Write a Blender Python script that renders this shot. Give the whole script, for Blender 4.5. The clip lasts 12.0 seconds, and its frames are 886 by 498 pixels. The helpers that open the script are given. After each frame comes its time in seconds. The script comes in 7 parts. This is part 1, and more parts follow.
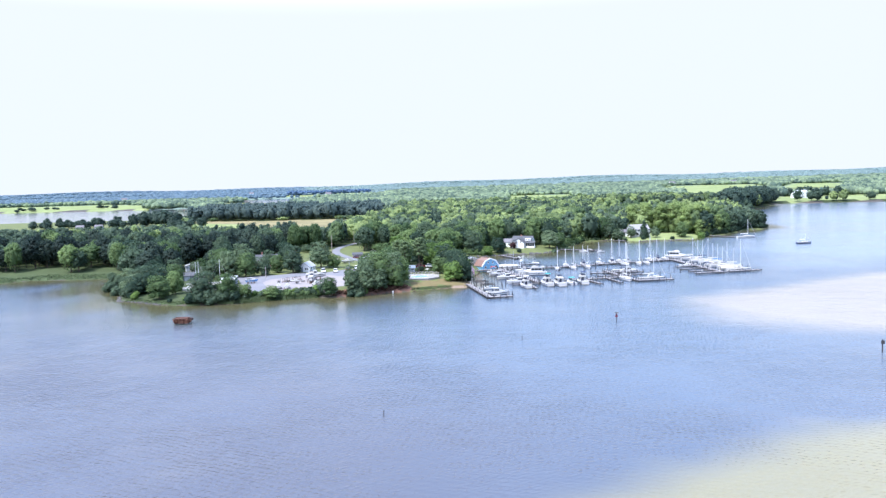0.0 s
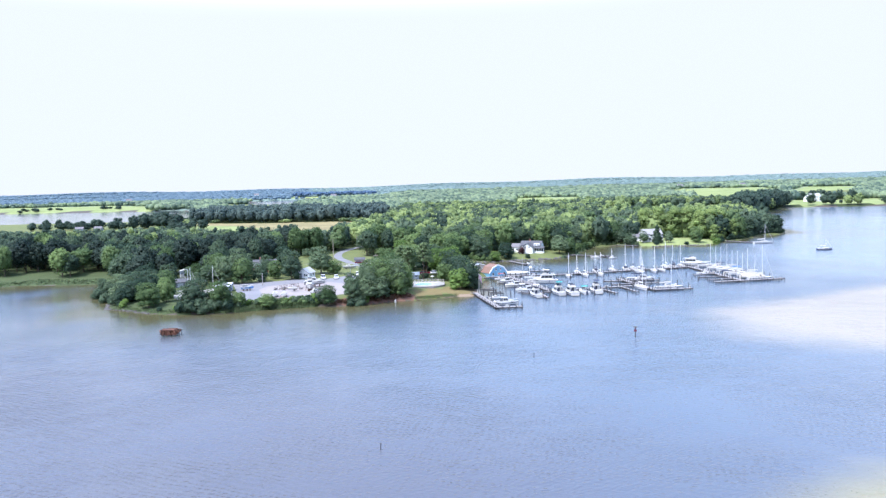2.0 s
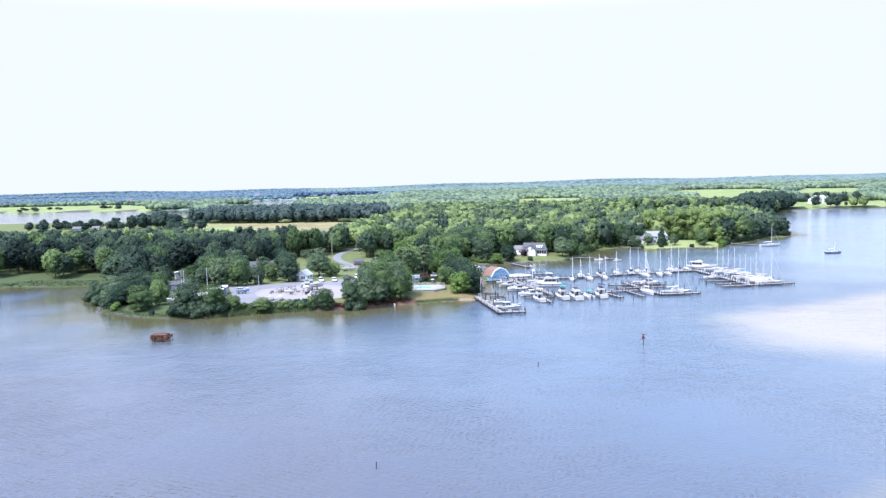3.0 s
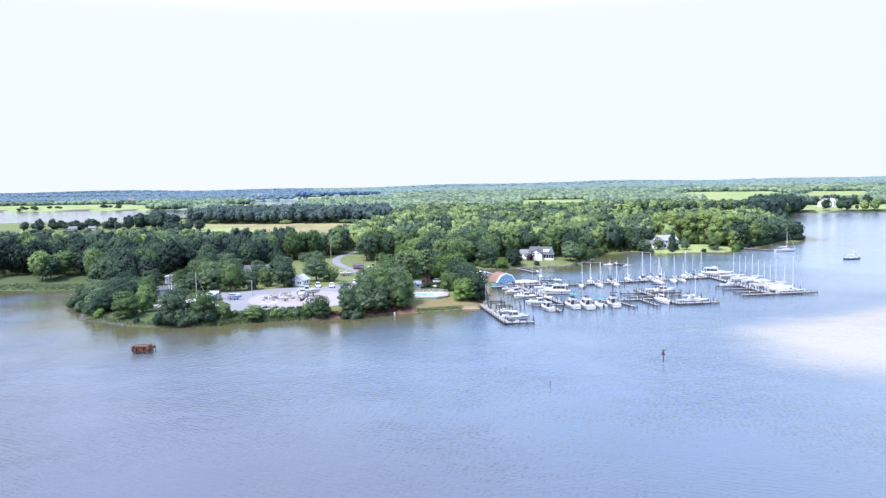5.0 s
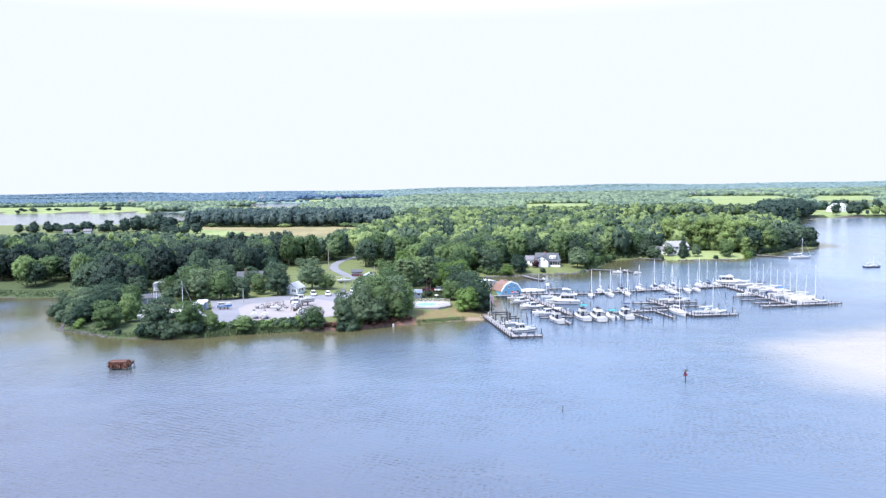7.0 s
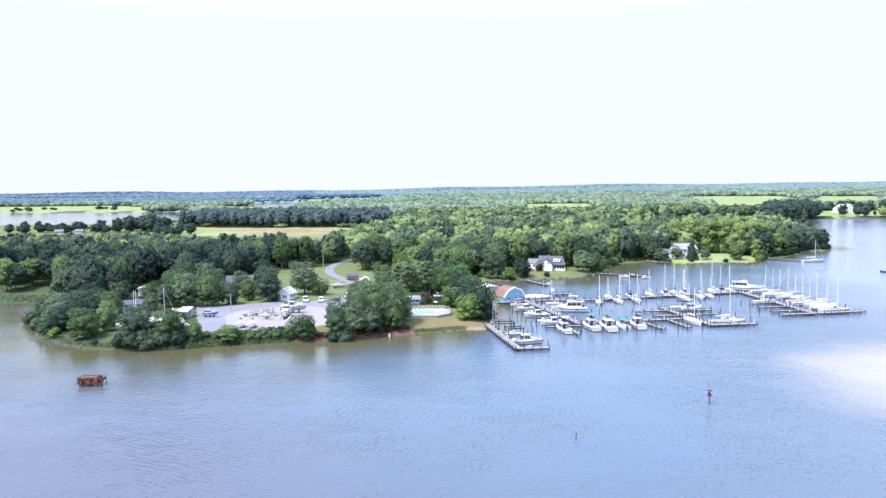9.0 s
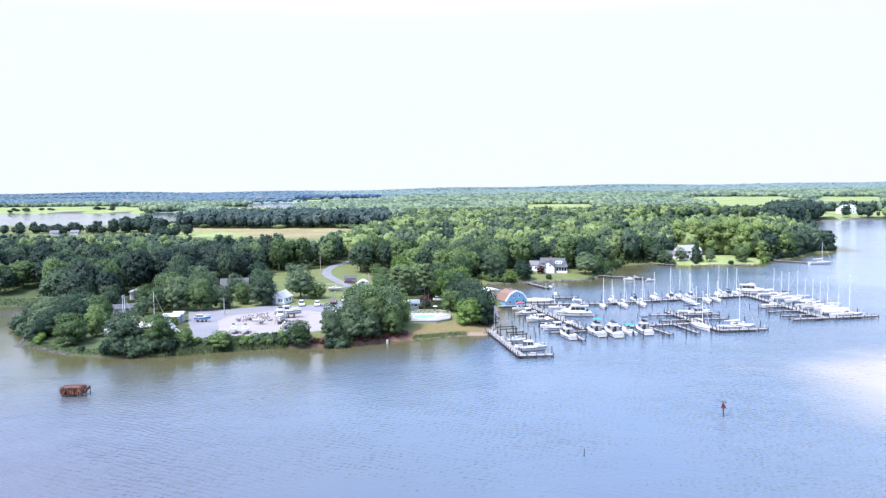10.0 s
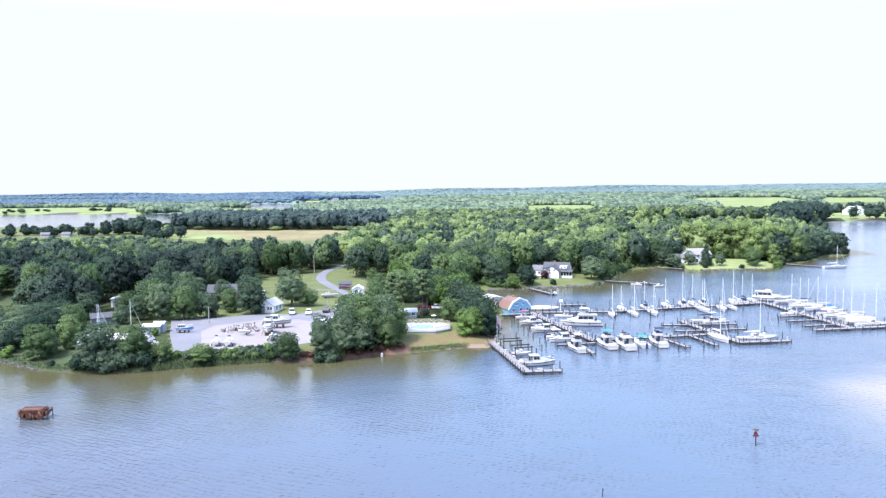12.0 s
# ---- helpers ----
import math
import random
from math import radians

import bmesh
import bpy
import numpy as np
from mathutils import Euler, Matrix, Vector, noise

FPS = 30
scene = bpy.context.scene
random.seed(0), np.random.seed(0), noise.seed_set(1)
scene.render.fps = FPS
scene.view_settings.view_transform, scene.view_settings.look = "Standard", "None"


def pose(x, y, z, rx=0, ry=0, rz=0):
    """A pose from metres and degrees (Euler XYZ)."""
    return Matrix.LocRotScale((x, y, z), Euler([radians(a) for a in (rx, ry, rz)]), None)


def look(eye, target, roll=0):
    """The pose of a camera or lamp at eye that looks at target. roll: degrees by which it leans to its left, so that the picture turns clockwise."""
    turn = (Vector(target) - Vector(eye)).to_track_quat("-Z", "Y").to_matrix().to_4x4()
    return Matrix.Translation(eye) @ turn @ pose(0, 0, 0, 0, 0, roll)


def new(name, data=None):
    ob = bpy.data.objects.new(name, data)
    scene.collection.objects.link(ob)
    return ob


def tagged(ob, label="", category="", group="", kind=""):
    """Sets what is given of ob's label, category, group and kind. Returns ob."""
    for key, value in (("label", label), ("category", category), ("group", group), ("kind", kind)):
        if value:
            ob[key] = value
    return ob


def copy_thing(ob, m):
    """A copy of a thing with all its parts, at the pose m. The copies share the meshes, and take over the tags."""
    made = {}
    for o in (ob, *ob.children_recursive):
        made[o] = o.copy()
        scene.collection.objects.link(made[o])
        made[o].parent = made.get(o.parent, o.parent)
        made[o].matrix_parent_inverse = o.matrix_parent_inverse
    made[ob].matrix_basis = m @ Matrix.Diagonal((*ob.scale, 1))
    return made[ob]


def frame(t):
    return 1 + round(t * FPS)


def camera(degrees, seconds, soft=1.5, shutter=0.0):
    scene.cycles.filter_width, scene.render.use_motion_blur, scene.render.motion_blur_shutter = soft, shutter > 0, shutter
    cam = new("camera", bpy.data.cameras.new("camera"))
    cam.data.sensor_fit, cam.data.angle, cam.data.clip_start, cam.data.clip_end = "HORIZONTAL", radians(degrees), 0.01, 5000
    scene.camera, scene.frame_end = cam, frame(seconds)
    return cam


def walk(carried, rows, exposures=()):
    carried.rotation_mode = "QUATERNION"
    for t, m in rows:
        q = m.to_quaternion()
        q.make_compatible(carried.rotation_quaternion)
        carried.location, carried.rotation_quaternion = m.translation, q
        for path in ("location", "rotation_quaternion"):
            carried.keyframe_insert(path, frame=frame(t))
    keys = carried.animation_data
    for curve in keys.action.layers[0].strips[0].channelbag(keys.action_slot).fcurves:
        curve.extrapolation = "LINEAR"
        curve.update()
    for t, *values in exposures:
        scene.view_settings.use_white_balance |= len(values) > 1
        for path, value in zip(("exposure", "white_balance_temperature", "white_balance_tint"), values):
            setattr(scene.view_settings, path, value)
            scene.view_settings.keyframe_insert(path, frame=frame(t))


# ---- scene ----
cam = camera(60.2, 12.0, soft=1.32)
PATH = [
    (0, (0.712, -90.308, 41.836), (0.697, -88.317, 41.649), -1.8),
    (0.5, (0.715, -86.446, 41.885), (0.698, -84.455, 41.699), -1.8),
    (1, (0.718, -82.606, 41.952), (0.697, -80.614, 41.767), -1.7),
    (1.5, (0.701, -78.784, 42.031), (0.674, -76.793, 41.849), -1.7),
    (2, (0.724, -74.99, 42.108), (0.694, -72.998, 41.926), -1.6),
    (2.5, (0.768, -71.239, 42.173), (0.736, -69.247, 41.991), -1.5),
    (3, (0.751, -67.508, 42.219), (0.718, -65.516, 42.038), -1.4),
    (5, (0.365, -52.683, 42.391), (0.325, -50.692, 42.212), -1.1),
    (5.5, (0.297, -49.067, 42.389), (0.254, -47.076, 42.212), -1.1),
    (6, (0.28, -45.411, 42.422), (0.236, -43.419, 42.248), -1.0),
    (6.5, (0.237, -41.666, 42.434), (0.192, -39.674, 42.261), -0.9),
    (7, (0.168, -37.924, 42.444), (0.122, -35.931, 42.273), -0.9),
    (9, (-0.158, -23.091, 42.637), (-0.203, -21.099, 42.465), -0.8),
    (9.5, (-0.302, -19.435, 42.665), (-0.345, -17.443, 42.493), -0.8),
    (10, (-0.363, -15.705, 42.687), (-0.407, -13.713, 42.516), -0.8),
    (10.5, (-0.435, -11.883, 42.702), (-0.479, -9.89, 42.532), -0.8),
    (11, (-0.502, -8.127, 42.715), (-0.545, -6.135, 42.545), -0.8),
    (11.5, (-0.533, -4.453, 42.721), (-0.576, -2.46, 42.552), -0.8),
    (12, (-0.418, -0.772, 42.736), (-0.462, 1.221, 42.567), -0.8),
]
walk(cam, [(t, look(eye, target, roll)) for t, eye, target, roll in PATH], [(0, 1.74, 5800, 12.5), (6.5, 1.75, 5930, 13), (12, 1.80, 5930, 14)])

# ---------------------------------------------------------------- light
SUN_ELEV, SUN_AZ = radians(60), radians(218)      # azimuth counted from +x, counter-clockwise
world = bpy.data.worlds.new("sky")
scene.world = world
world.use_nodes = True
wn, wl = world.node_tree.nodes, world.node_tree.links
wn.clear()
w_out = wn.new("ShaderNodeOutputWorld")
w_bg = wn.new("ShaderNodeBackground")
w_sky = wn.new("ShaderNodeTexSky")
w_sky.sky_type, w_sky.sun_disc = "NISHITA", False
w_sky.sun_elevation, w_sky.sun_rotation = SUN_ELEV, radians(90) - SUN_AZ
w_sky.dust_density = 2.0
w_geo = wn.new("ShaderNodeTexCoord")
w_sep = wn.new("ShaderNodeSeparateXYZ")
w_noise = wn.new("ShaderNodeTexNoise")
w_noise.inputs["Scale"].default_value, w_noise.inputs["Detail"].default_value = 3.2, 7.0
w_map = wn.new("ShaderNodeMapping")
w_map.inputs["Scale"].default_value = (1.0, 1.0, 3.5)
w_ramp = wn.new("ShaderNodeMapRange")           # cloud bank near the horizon, broken cloud above
w_ramp.inputs["From Min"].default_value, w_ramp.inputs["From Max"].default_value = 0.180, 0.268
w_ramp.inputs["To Min"].default_value, w_ramp.inputs["To Max"].default_value = 0.62, 0.02
w_add = wn.new("ShaderNodeMath")
w_add.operation = "ADD"
w_cover = wn.new("ShaderNodeMapRange")
w_cover.interpolation_type = "SMOOTHSTEP"
w_cover.inputs["From Min"].default_value, w_cover.inputs["From Max"].default_value = 0.55, 0.80
w_mix = wn.new("ShaderNodeMix")
w_mix.data_type = "RGBA"
w_scale = wn.new("ShaderNodeVectorMath")
w_scale.operation = "SCALE"
w_scale.inputs["Scale"].default_value = 0.165
w_haze = wn.new("ShaderNodeMix")                # dim haze low down, bright cloud tops above
w_haze.data_type = "RGBA"
w_haze.inputs["A"].default_value, w_haze.inputs["B"].default_value = (0.283, 0.289, 0.297, 1), (1.86, 1.98, 2.18, 1)
w_lift = wn.new("ShaderNodeMapRange")
w_lift.interpolation_type = "SMOOTHSTEP"
w_lift.inputs["From Min"].default_value, w_lift.inputs["From Max"].default_value = 0.20, 0.42
wl.new(w_sep.outputs["Z"], w_lift.inputs["Value"])
wl.new(w_lift.outputs[0], w_haze.inputs["Factor"])
wl.new(w_haze.outputs["Result"], w_mix.inputs["B"])
wl.new(w_geo.outputs["Generated"], w_sep.inputs[0])
wl.new(w_geo.outputs["Generated"], w_map.inputs[0])
wl.new(w_map.outputs[0], w_noise.inputs["Vector"])
wl.new(w_sep.outputs["Z"], w_ramp.inputs["Value"])
wl.new(w_ramp.outputs[0], w_add.inputs[0])
wl.new(w_noise.outputs["Fac"], w_add.inputs[1])
wl.new(w_add.outputs[0], w_cover.inputs["Value"])
wl.new(w_cover.outputs[0], w_mix.inputs["Factor"])
wl.new(w_sky.outputs[0], w_scale.inputs[0])
wl.new(w_scale.outputs[0], w_mix.inputs["A"])
wl.new(w_mix.outputs["Result"], w_bg.inputs["Color"])
wl.new(w_bg.outputs[0], w_out.inputs[0])

sun = new("sun", bpy.data.lights.new("sun", "SUN"))
sun.data.energy, sun.data.angle, sun.data.color = 1.88, radians(3.0), (1.0, 0.965, 0.90)
sun_way = Vector((math.cos(SUN_AZ) * math.cos(SUN_ELEV), math.sin(SUN_AZ) * math.cos(SUN_ELEV), math.sin(SUN_ELEV)))
sun.matrix_world = look(sun_way * 300, (0, 0, 0))


# ---------------------------------------------------------------- materials
def material(name, base, rough=0.6, metal=0.0, vary=0.25, scale=1.0, fine=8.0, bump=0.0, island=0.0, each=0.0, spec=0.5, second=None, tone=0.0):
    """Principled surface whose colour wanders at a broad and a fine scale (metres), by leaf or piece, and by object."""
    m = bpy.data.materials.new(name)
    m.use_nodes = True
    n, l = m.node_tree.nodes, m.node_tree.links
    p = n["Principled BSDF"]
    p.inputs["Roughness"].default_value, p.inputs["Metallic"].default_value = rough, metal
    p.inputs["Specular IOR Level"].default_value = spec
    tex = n.new("ShaderNodeTexCoord")
    broad, small = n.new("ShaderNodeTexNoise"), n.new("ShaderNodeTexNoise")
    broad.inputs["Scale"].default_value, broad.inputs["Detail"].default_value = 1.0 / scale, 4.0
    small.inputs["Scale"].default_value, small.inputs["Detail"].default_value = fine / scale, 3.0
    for t in (broad, small):
        l.new(tex.outputs["Object"], t.inputs["Vector"])
    total = n.new("ShaderNodeMath")
    total.operation = "ADD"
    l.new(broad.outputs["Fac"], total.inputs[0])
    l.new(small.outputs["Fac"], total.inputs[1])
    last = total
    for amount, kind, socket in ((island, "ShaderNodeNewGeometry", "Random Per Island"), (each, "ShaderNodeObjectInfo", "Random")):
        if amount:
            src, mul = n.new(kind), n.new("ShaderNodeMath")
            mul.operation = "MULTIPLY_ADD"
            l.new(src.outputs[socket], mul.inputs[0])
            mul.inputs[1].default_value = amount
            l.new(last.outputs[0], mul.inputs[2])
            last = mul
    if tone:                                          # a number for each tree of a wood
        src, mul = n.new("ShaderNodeAttribute"), n.new("ShaderNodeMath")
        src.attribute_name, mul.operation = "tone", "MULTIPLY_ADD"
        l.new(src.outputs["Fac"], mul.inputs[0])
        mul.inputs[1].default_value = tone
        l.new(last.outputs[0], mul.inputs[2])
        last = mul
    mid = 1.0 + 0.5 * (island + each + tone)
    ramp = n.new("ShaderNodeMapRange")
    ramp.inputs["From Min"].default_value, ramp.inputs["From Max"].default_value = mid - 0.55 - 0.25 * (island + each + tone), mid + 0.55 + 0.25 * (island + each + tone)
    l.new(last.outputs[0], ramp.inputs["Value"])
    mix = n.new("ShaderNodeMix")
    mix.data_type = "RGBA"
    lo = [c * (1 - vary) for c in base]
    hi = second or [min(1, c * (1 + vary)) for c in base]
    mix.inputs["A"].default_value, mix.inputs["B"].default_value = (*lo, 1), (*hi, 1)
    l.new(ramp.outputs[0], mix.inputs["Factor"])
    l.new(mix.outputs["Result"], p.inputs["Base Color"])
    if bump:
        b = n.new("ShaderNodeBump")
        b.inputs["Strength"].default_value, b.inputs["Distance"].default_value = 0.6, bump
        l.new(total.outputs[0], b.inputs["Height"])
        l.new(b.outputs[0], p.inputs["Normal"])
    return m


def foliage(name, base, second, scale=9.0, each=1.0, island=0.7, tone=0.0):
    base, second = [base[0] * 1.10, base[1] * 1.17, base[2] * 1.14], [second[0] * 1.05, second[1] * 1.09, second[2] * 1.06]
    m = material(name, base, 0.55, vary=0.2, scale=scale, fine=5.0, island=island, each=each, spec=0.12, second=second, tone=tone)
    n, l = m.node_tree.nodes, m.node_tree.links
    p, out = n["Principled BSDF"], n["Material Output"]
    tr, mx = n.new("ShaderNodeBsdfTranslucent"), n.new("ShaderNodeMixShader")
    mx.inputs[0].default_value = 0.5
    l.new(p.inputs["Base Color"].links[0].from_socket, tr.inputs["Color"])
    l.new(p.outputs[0], mx.inputs[1])
    l.new(tr.outputs[0], mx.inputs[2])
    l.new(mx.outputs[0], out.inputs["Surface"])
    return m


LEAF = foliage("leaf_green", (0.080, 0.128, 0.058), (0.195, 0.265, 0.108), each=2.6, island=0.25)
LEAF_DARK = foliage("leaf_dark", (0.042, 0.074, 0.052), (0.110, 0.154, 0.096), each=2.6, island=0.25)
# darkest leaf copy: cloud shade over the west woods put into colour
LEAF_SHADED = foliage("leaf_shaded", (0.024, 0.041, 0.038), (0.060, 0.086, 0.066), each=2.0, island=0.25)
LEAF_LIGHT = foliage("leaf_light", (0.105, 0.172, 0.050), (0.215, 0.305, 0.090), each=1.2, island=0.25)
LEAF_GREY = foliage("leaf_grey", (0.092, 0.136, 0.084), (0.192, 0.248, 0.142), each=1.6, island=0.3)
NEEDLE_GREY = foliage("open_pine_needle", (0.108, 0.154, 0.078), (0.205, 0.262, 0.130), island=0.3)
LEAF_MAROON = foliage("leaf_maroon", (0.060, 0.030, 0.036), (0.105, 0.050, 0.055))
NEEDLE = foliage("pine_needle", (0.150, 0.205, 0.080), (0.325, 0.395, 0.145), island=0.3)
# lighter and darker leaf copies, partly painted for sun and cloud shade
WOODS = foliage("woods_leaf", (0.100, 0.150, 0.072), (0.295, 0.352, 0.145), scale=30.0, each=0.0, island=0.3, tone=2.6)
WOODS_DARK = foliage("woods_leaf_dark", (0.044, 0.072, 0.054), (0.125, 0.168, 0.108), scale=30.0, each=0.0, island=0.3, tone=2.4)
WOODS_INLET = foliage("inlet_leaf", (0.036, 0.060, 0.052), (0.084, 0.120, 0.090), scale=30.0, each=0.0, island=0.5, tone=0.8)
# distance haze put into the leaf colours, paler and bluer farther off
WOODS_FAR_HAZED = foliage("woods_leaf_far_hazed", (0.100, 0.148, 0.122), (0.310, 0.372, 0.225), scale=160.0, each=0.0, island=0.2, tone=1.9)
WOODS_HORIZON_HAZED = foliage("woods_leaf_horizon_hazed", (0.200, 0.272, 0.275), (0.280, 0.348, 0.332), scale=420.0, each=0.0, island=0.2, tone=0.5)
WOODS_WEST_HAZED = foliage("woods_leaf_west_hazed", (0.128, 0.190, 0.262), (0.205, 0.272, 0.322), scale=420.0, each=0.0, island=0.2, tone=0.5)
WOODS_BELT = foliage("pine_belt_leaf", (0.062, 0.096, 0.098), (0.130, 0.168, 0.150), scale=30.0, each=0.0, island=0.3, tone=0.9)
# this pine block's blue is distance haze painted as leaf colour
PINES_HAZED = foliage("pine_block_hazed", (0.090, 0.155, 0.270), (0.140, 0.205, 0.320), scale=90.0, each=0.0, island=0.2, tone=0.6)
REED = foliage("reed", (0.080, 0.118, 0.056), (0.165, 0.205, 0.100), scale=6.0, each=0.0)
BRUSH_DEAD = foliage("dead_brush", (0.090, 0.050, 0.036), (0.165, 0.098, 0.066), scale=2.0, each=0.0, island=0.9)
HEDGE = foliage("hedge_leaf", (0.074, 0.124, 0.052), (0.190, 0.255, 0.105), scale=5.0, each=0.0)
BARK = material("bark", (0.10, 0.075, 0.055), 0.9, vary=0.4, scale=0.6, bump=0.03)
BARK_DEAD = material("dead_wood", (0.36, 0.33, 0.29), 0.9, vary=0.3, scale=0.4)
GRASS = material("grass", (0.080, 0.104, 0.038), 0.9, vary=0.3, scale=7, fine=14, bump=0.04, spec=0.2, second=(0.152, 0.168, 0.058))
FOREST_FLOOR = material("forest_floor", (0.040, 0.052, 0.020), 0.95, vary=0.4, scale=9, fine=8, spec=0.1)
# far underwood with haze put into its colour, paling the gaps between trees
UNDERWOOD_HAZED = material("hazed_underwood", (0.150, 0.200, 0.165), 0.95, vary=0.35, scale=60, fine=8, spec=0.1)
STUBBLE = material("stubble_field", (0.165, 0.150, 0.078), 0.95, vary=0.35, scale=40, fine=9, spec=0.1, second=(0.290, 0.245, 0.125))
CROP = material("green_field", (0.132, 0.186, 0.060), 0.95, vary=0.25, scale=50, fine=9, spec=0.1, second=(0.270, 0.295, 0.130))
CLAY = material("red_clay_bank", (0.128, 0.074, 0.055), 0.95, vary=0.5, scale=2.2, fine=6, bump=0.15, spec=0.1)
SAND = material("beach_sand", (0.195, 0.150, 0.112), 0.95, vary=0.2, scale=2.5, fine=9, spec=0.1)
MARSH = material("marsh_grass", (0.056, 0.074, 0.034), 0.95, vary=0.35, scale=8, fine=12, bump=0.1, spec=0.1)
DRY_GRASS = material("dry_grass", (0.128, 0.112, 0.050), 0.95, vary=0.35, second=(0.200, 0.158, 0.078), scale=5, fine=10, spec=0.1)
MUD = material("river_bed", (0.055, 0.046, 0.034), 0.95, vary=0.3, scale=6)
GRAVEL = material("gravel", (0.232, 0.210, 0.206), 0.95, vary=0.22, scale=6, fine=22, bump=0.02, spec=0.2)
ASPHALT = material("worn_asphalt", (0.160, 0.159, 0.172), 0.9, vary=0.25, scale=7, fine=20, bump=0.01, spec=0.3)
TIMBER = material("weathered_timber", (0.198, 0.187, 0.188), 0.9, vary=0.35, scale=1.2, fine=8, each=0.3, bump=0.01)
PILE = material("tarred_pile", (0.034, 0.031, 0.032), 0.9, vary=0.45, scale=0.8, each=0.5)
CONCRETE = material("pool_concrete", (0.30, 0.285, 0.275), 0.85, vary=0.12, scale=1.5, fine=12)
STONE = material("rip_rap_stone", (0.092, 0.087, 0.086), 0.9, vary=0.35, scale=1.0, each=0.6, bump=0.05)
GELCOAT = material("white_gelcoat", (0.435, 0.425, 0.41), 0.25, vary=0.12, scale=1.5, fine=6)
GELCOAT_CREAM = material("cream_gelcoat", (0.41, 0.385, 0.34), 0.28, vary=0.07, scale=1.5, fine=6)
HULL_BLUE = material("blue_gelcoat", (0.030, 0.190, 0.480), 0.25, vary=0.08, scale=2)
HULL_RED = material("red_gelcoat", (0.420, 0.060, 0.045), 0.3, vary=0.1, scale=2)
HULL_NAVY = material("navy_gelcoat", (0.020, 0.032, 0.075), 0.25, vary=0.1, scale=2)
# shade of a recess put into the sole's colour; the hull isn't cut
COCKPIT_SHADE = material("cockpit_sole_shade", (0.105, 0.100, 0.098), 0.7, vary=0.2, scale=0.6, fine=8)
DECK = material("boat_deck", (0.27, 0.255, 0.23), 0.6, vary=0.1, scale=0.8, fine=8)
TEAK = material("teak", (0.30, 0.17, 0.085), 0.6, vary=0.25, scale=0.5, fine=9)
ALU = material("mast_aluminium", (0.66, 0.67, 0.68), 0.4, metal=0.1, vary=0.06, scale=1.0)
WIRE = material("rigging_wire", (0.45, 0.46, 0.48), 0.4, metal=0.8, vary=0.1, scale=1.0)
CANVAS_TEAL = material("teal_canvas", (0.025, 0.200, 0.190), 0.8, vary=0.15, scale=0.7)
CANVAS_BLUE = material("blue_canvas", (0.020, 0.150, 0.480), 0.8, vary=0.15, scale=0.7)
CANVAS_NAVY = material("navy_canvas", (0.018, 0.025, 0.060), 0.8, vary=0.2, scale=0.7)
CANVAS_WHITE = material("white_canvas", (0.44, 0.425, 0.40), 0.8, vary=0.08, scale=0.7)
CANVAS_CREAM = material("cream_canvas", (0.32, 0.295, 0.26), 0.85, vary=0.12, scale=0.9)
GLASS = material("tinted_glass", (0.020, 0.026, 0.032), 0.06, vary=0.2, scale=1.0, spec=0.8)
RUBBER = material("tyre_rubber", (0.03, 0.03, 0.03), 0.85, vary=0.2, scale=0.5)
STEEL = material("galvanised_steel", (0.42, 0.43, 0.44), 0.45, metal=0.7, vary=0.2, scale=0.6)
RUST = material("rusty_iron", (0.100, 0.068, 0.054), 0.8, metal=0.2, vary=0.4, scale=0.6)
SIDING = material("white_siding", (0.74, 0.74, 0.73), 0.6, vary=0.06, scale=2.5, fine=10)
SIDING_BLUE = material("blue_siding", (0.165, 0.350, 0.500), 0.6, vary=0.12, scale=2.5, fine=10)
SIDING_CREAM = material("cream_siding", (0.50, 0.46, 0.40), 0.7, vary=0.12, scale=2.5, fine=10)
SIDING_DARK = material("slate_siding", (0.150, 0.160, 0.180), 0.7, vary=0.15, scale=2.5, fine=10)
SIDING_GREY = material("grey_siding", (0.33, 0.35, 0.38), 0.7, vary=0.12, scale=2.5, fine=10)
TRIM = material("white_trim", (0.80, 0.80, 0.79), 0.5, vary=0.04, scale=2)
BRICK_WALL = material("red_brick_wall", (0.225, 0.110, 0.085), 0.85, vary=0.25, scale=1.5, fine=14, bump=0.01)
SHINGLE_PALE = material("pale_shingle", (0.38, 0.38, 0.39), 0.8, vary=0.12, scale=2.2, fine=14, bump=0.015)
SHINGLE_WEATHERED = material("weathered_shingle", (0.235, 0.230, 0.232), 0.9, vary=0.22, scale=2.2, fine=14, bump=0.015)
SHINGLE_GREY = material("grey_shingle", (0.135, 0.128, 0.138), 0.9, vary=0.22, scale=2.2, fine=14, bump=0.015)
SHINGLE_DARK = material("charcoal_shingle", (0.070, 0.072, 0.080), 0.9, vary=0.25, scale=2.2, fine=14, bump=0.015)
SHINGLE_BROWN = material("brown_shingle", (0.165, 0.100, 0.078), 0.9, vary=0.25, scale=2.2, fine=14, bump=0.015)
METAL_ROOF = material("white_metal_roof", (0.52, 0.53, 0.54), 0.4, metal=0.2, vary=0.08, scale=3)
BLIND_GRASS = material("dead_reed_thatch", (0.070, 0.030, 0.021), 0.95, vary=0.45, scale=0.9, fine=9, island=0.6, second=(0.165, 0.072, 0.047))
POOL_WATER = material("pool_water", (0.24, 0.50, 0.54), 0.05, vary=0.1, scale=1.5, fine=4, bump=0.02)
PAINT_WHITE = material("white_car_paint", (0.78, 0.78, 0.78), 0.2, vary=0.03, scale=2)
PAINT_BLACK = material("black_car_paint", (0.018, 0.019, 0.022), 0.2, vary=0.1, scale=2)
PAINT_MAROON = material("maroon_car_paint", (0.095, 0.014, 0.022), 0.25, vary=0.1, scale=1)
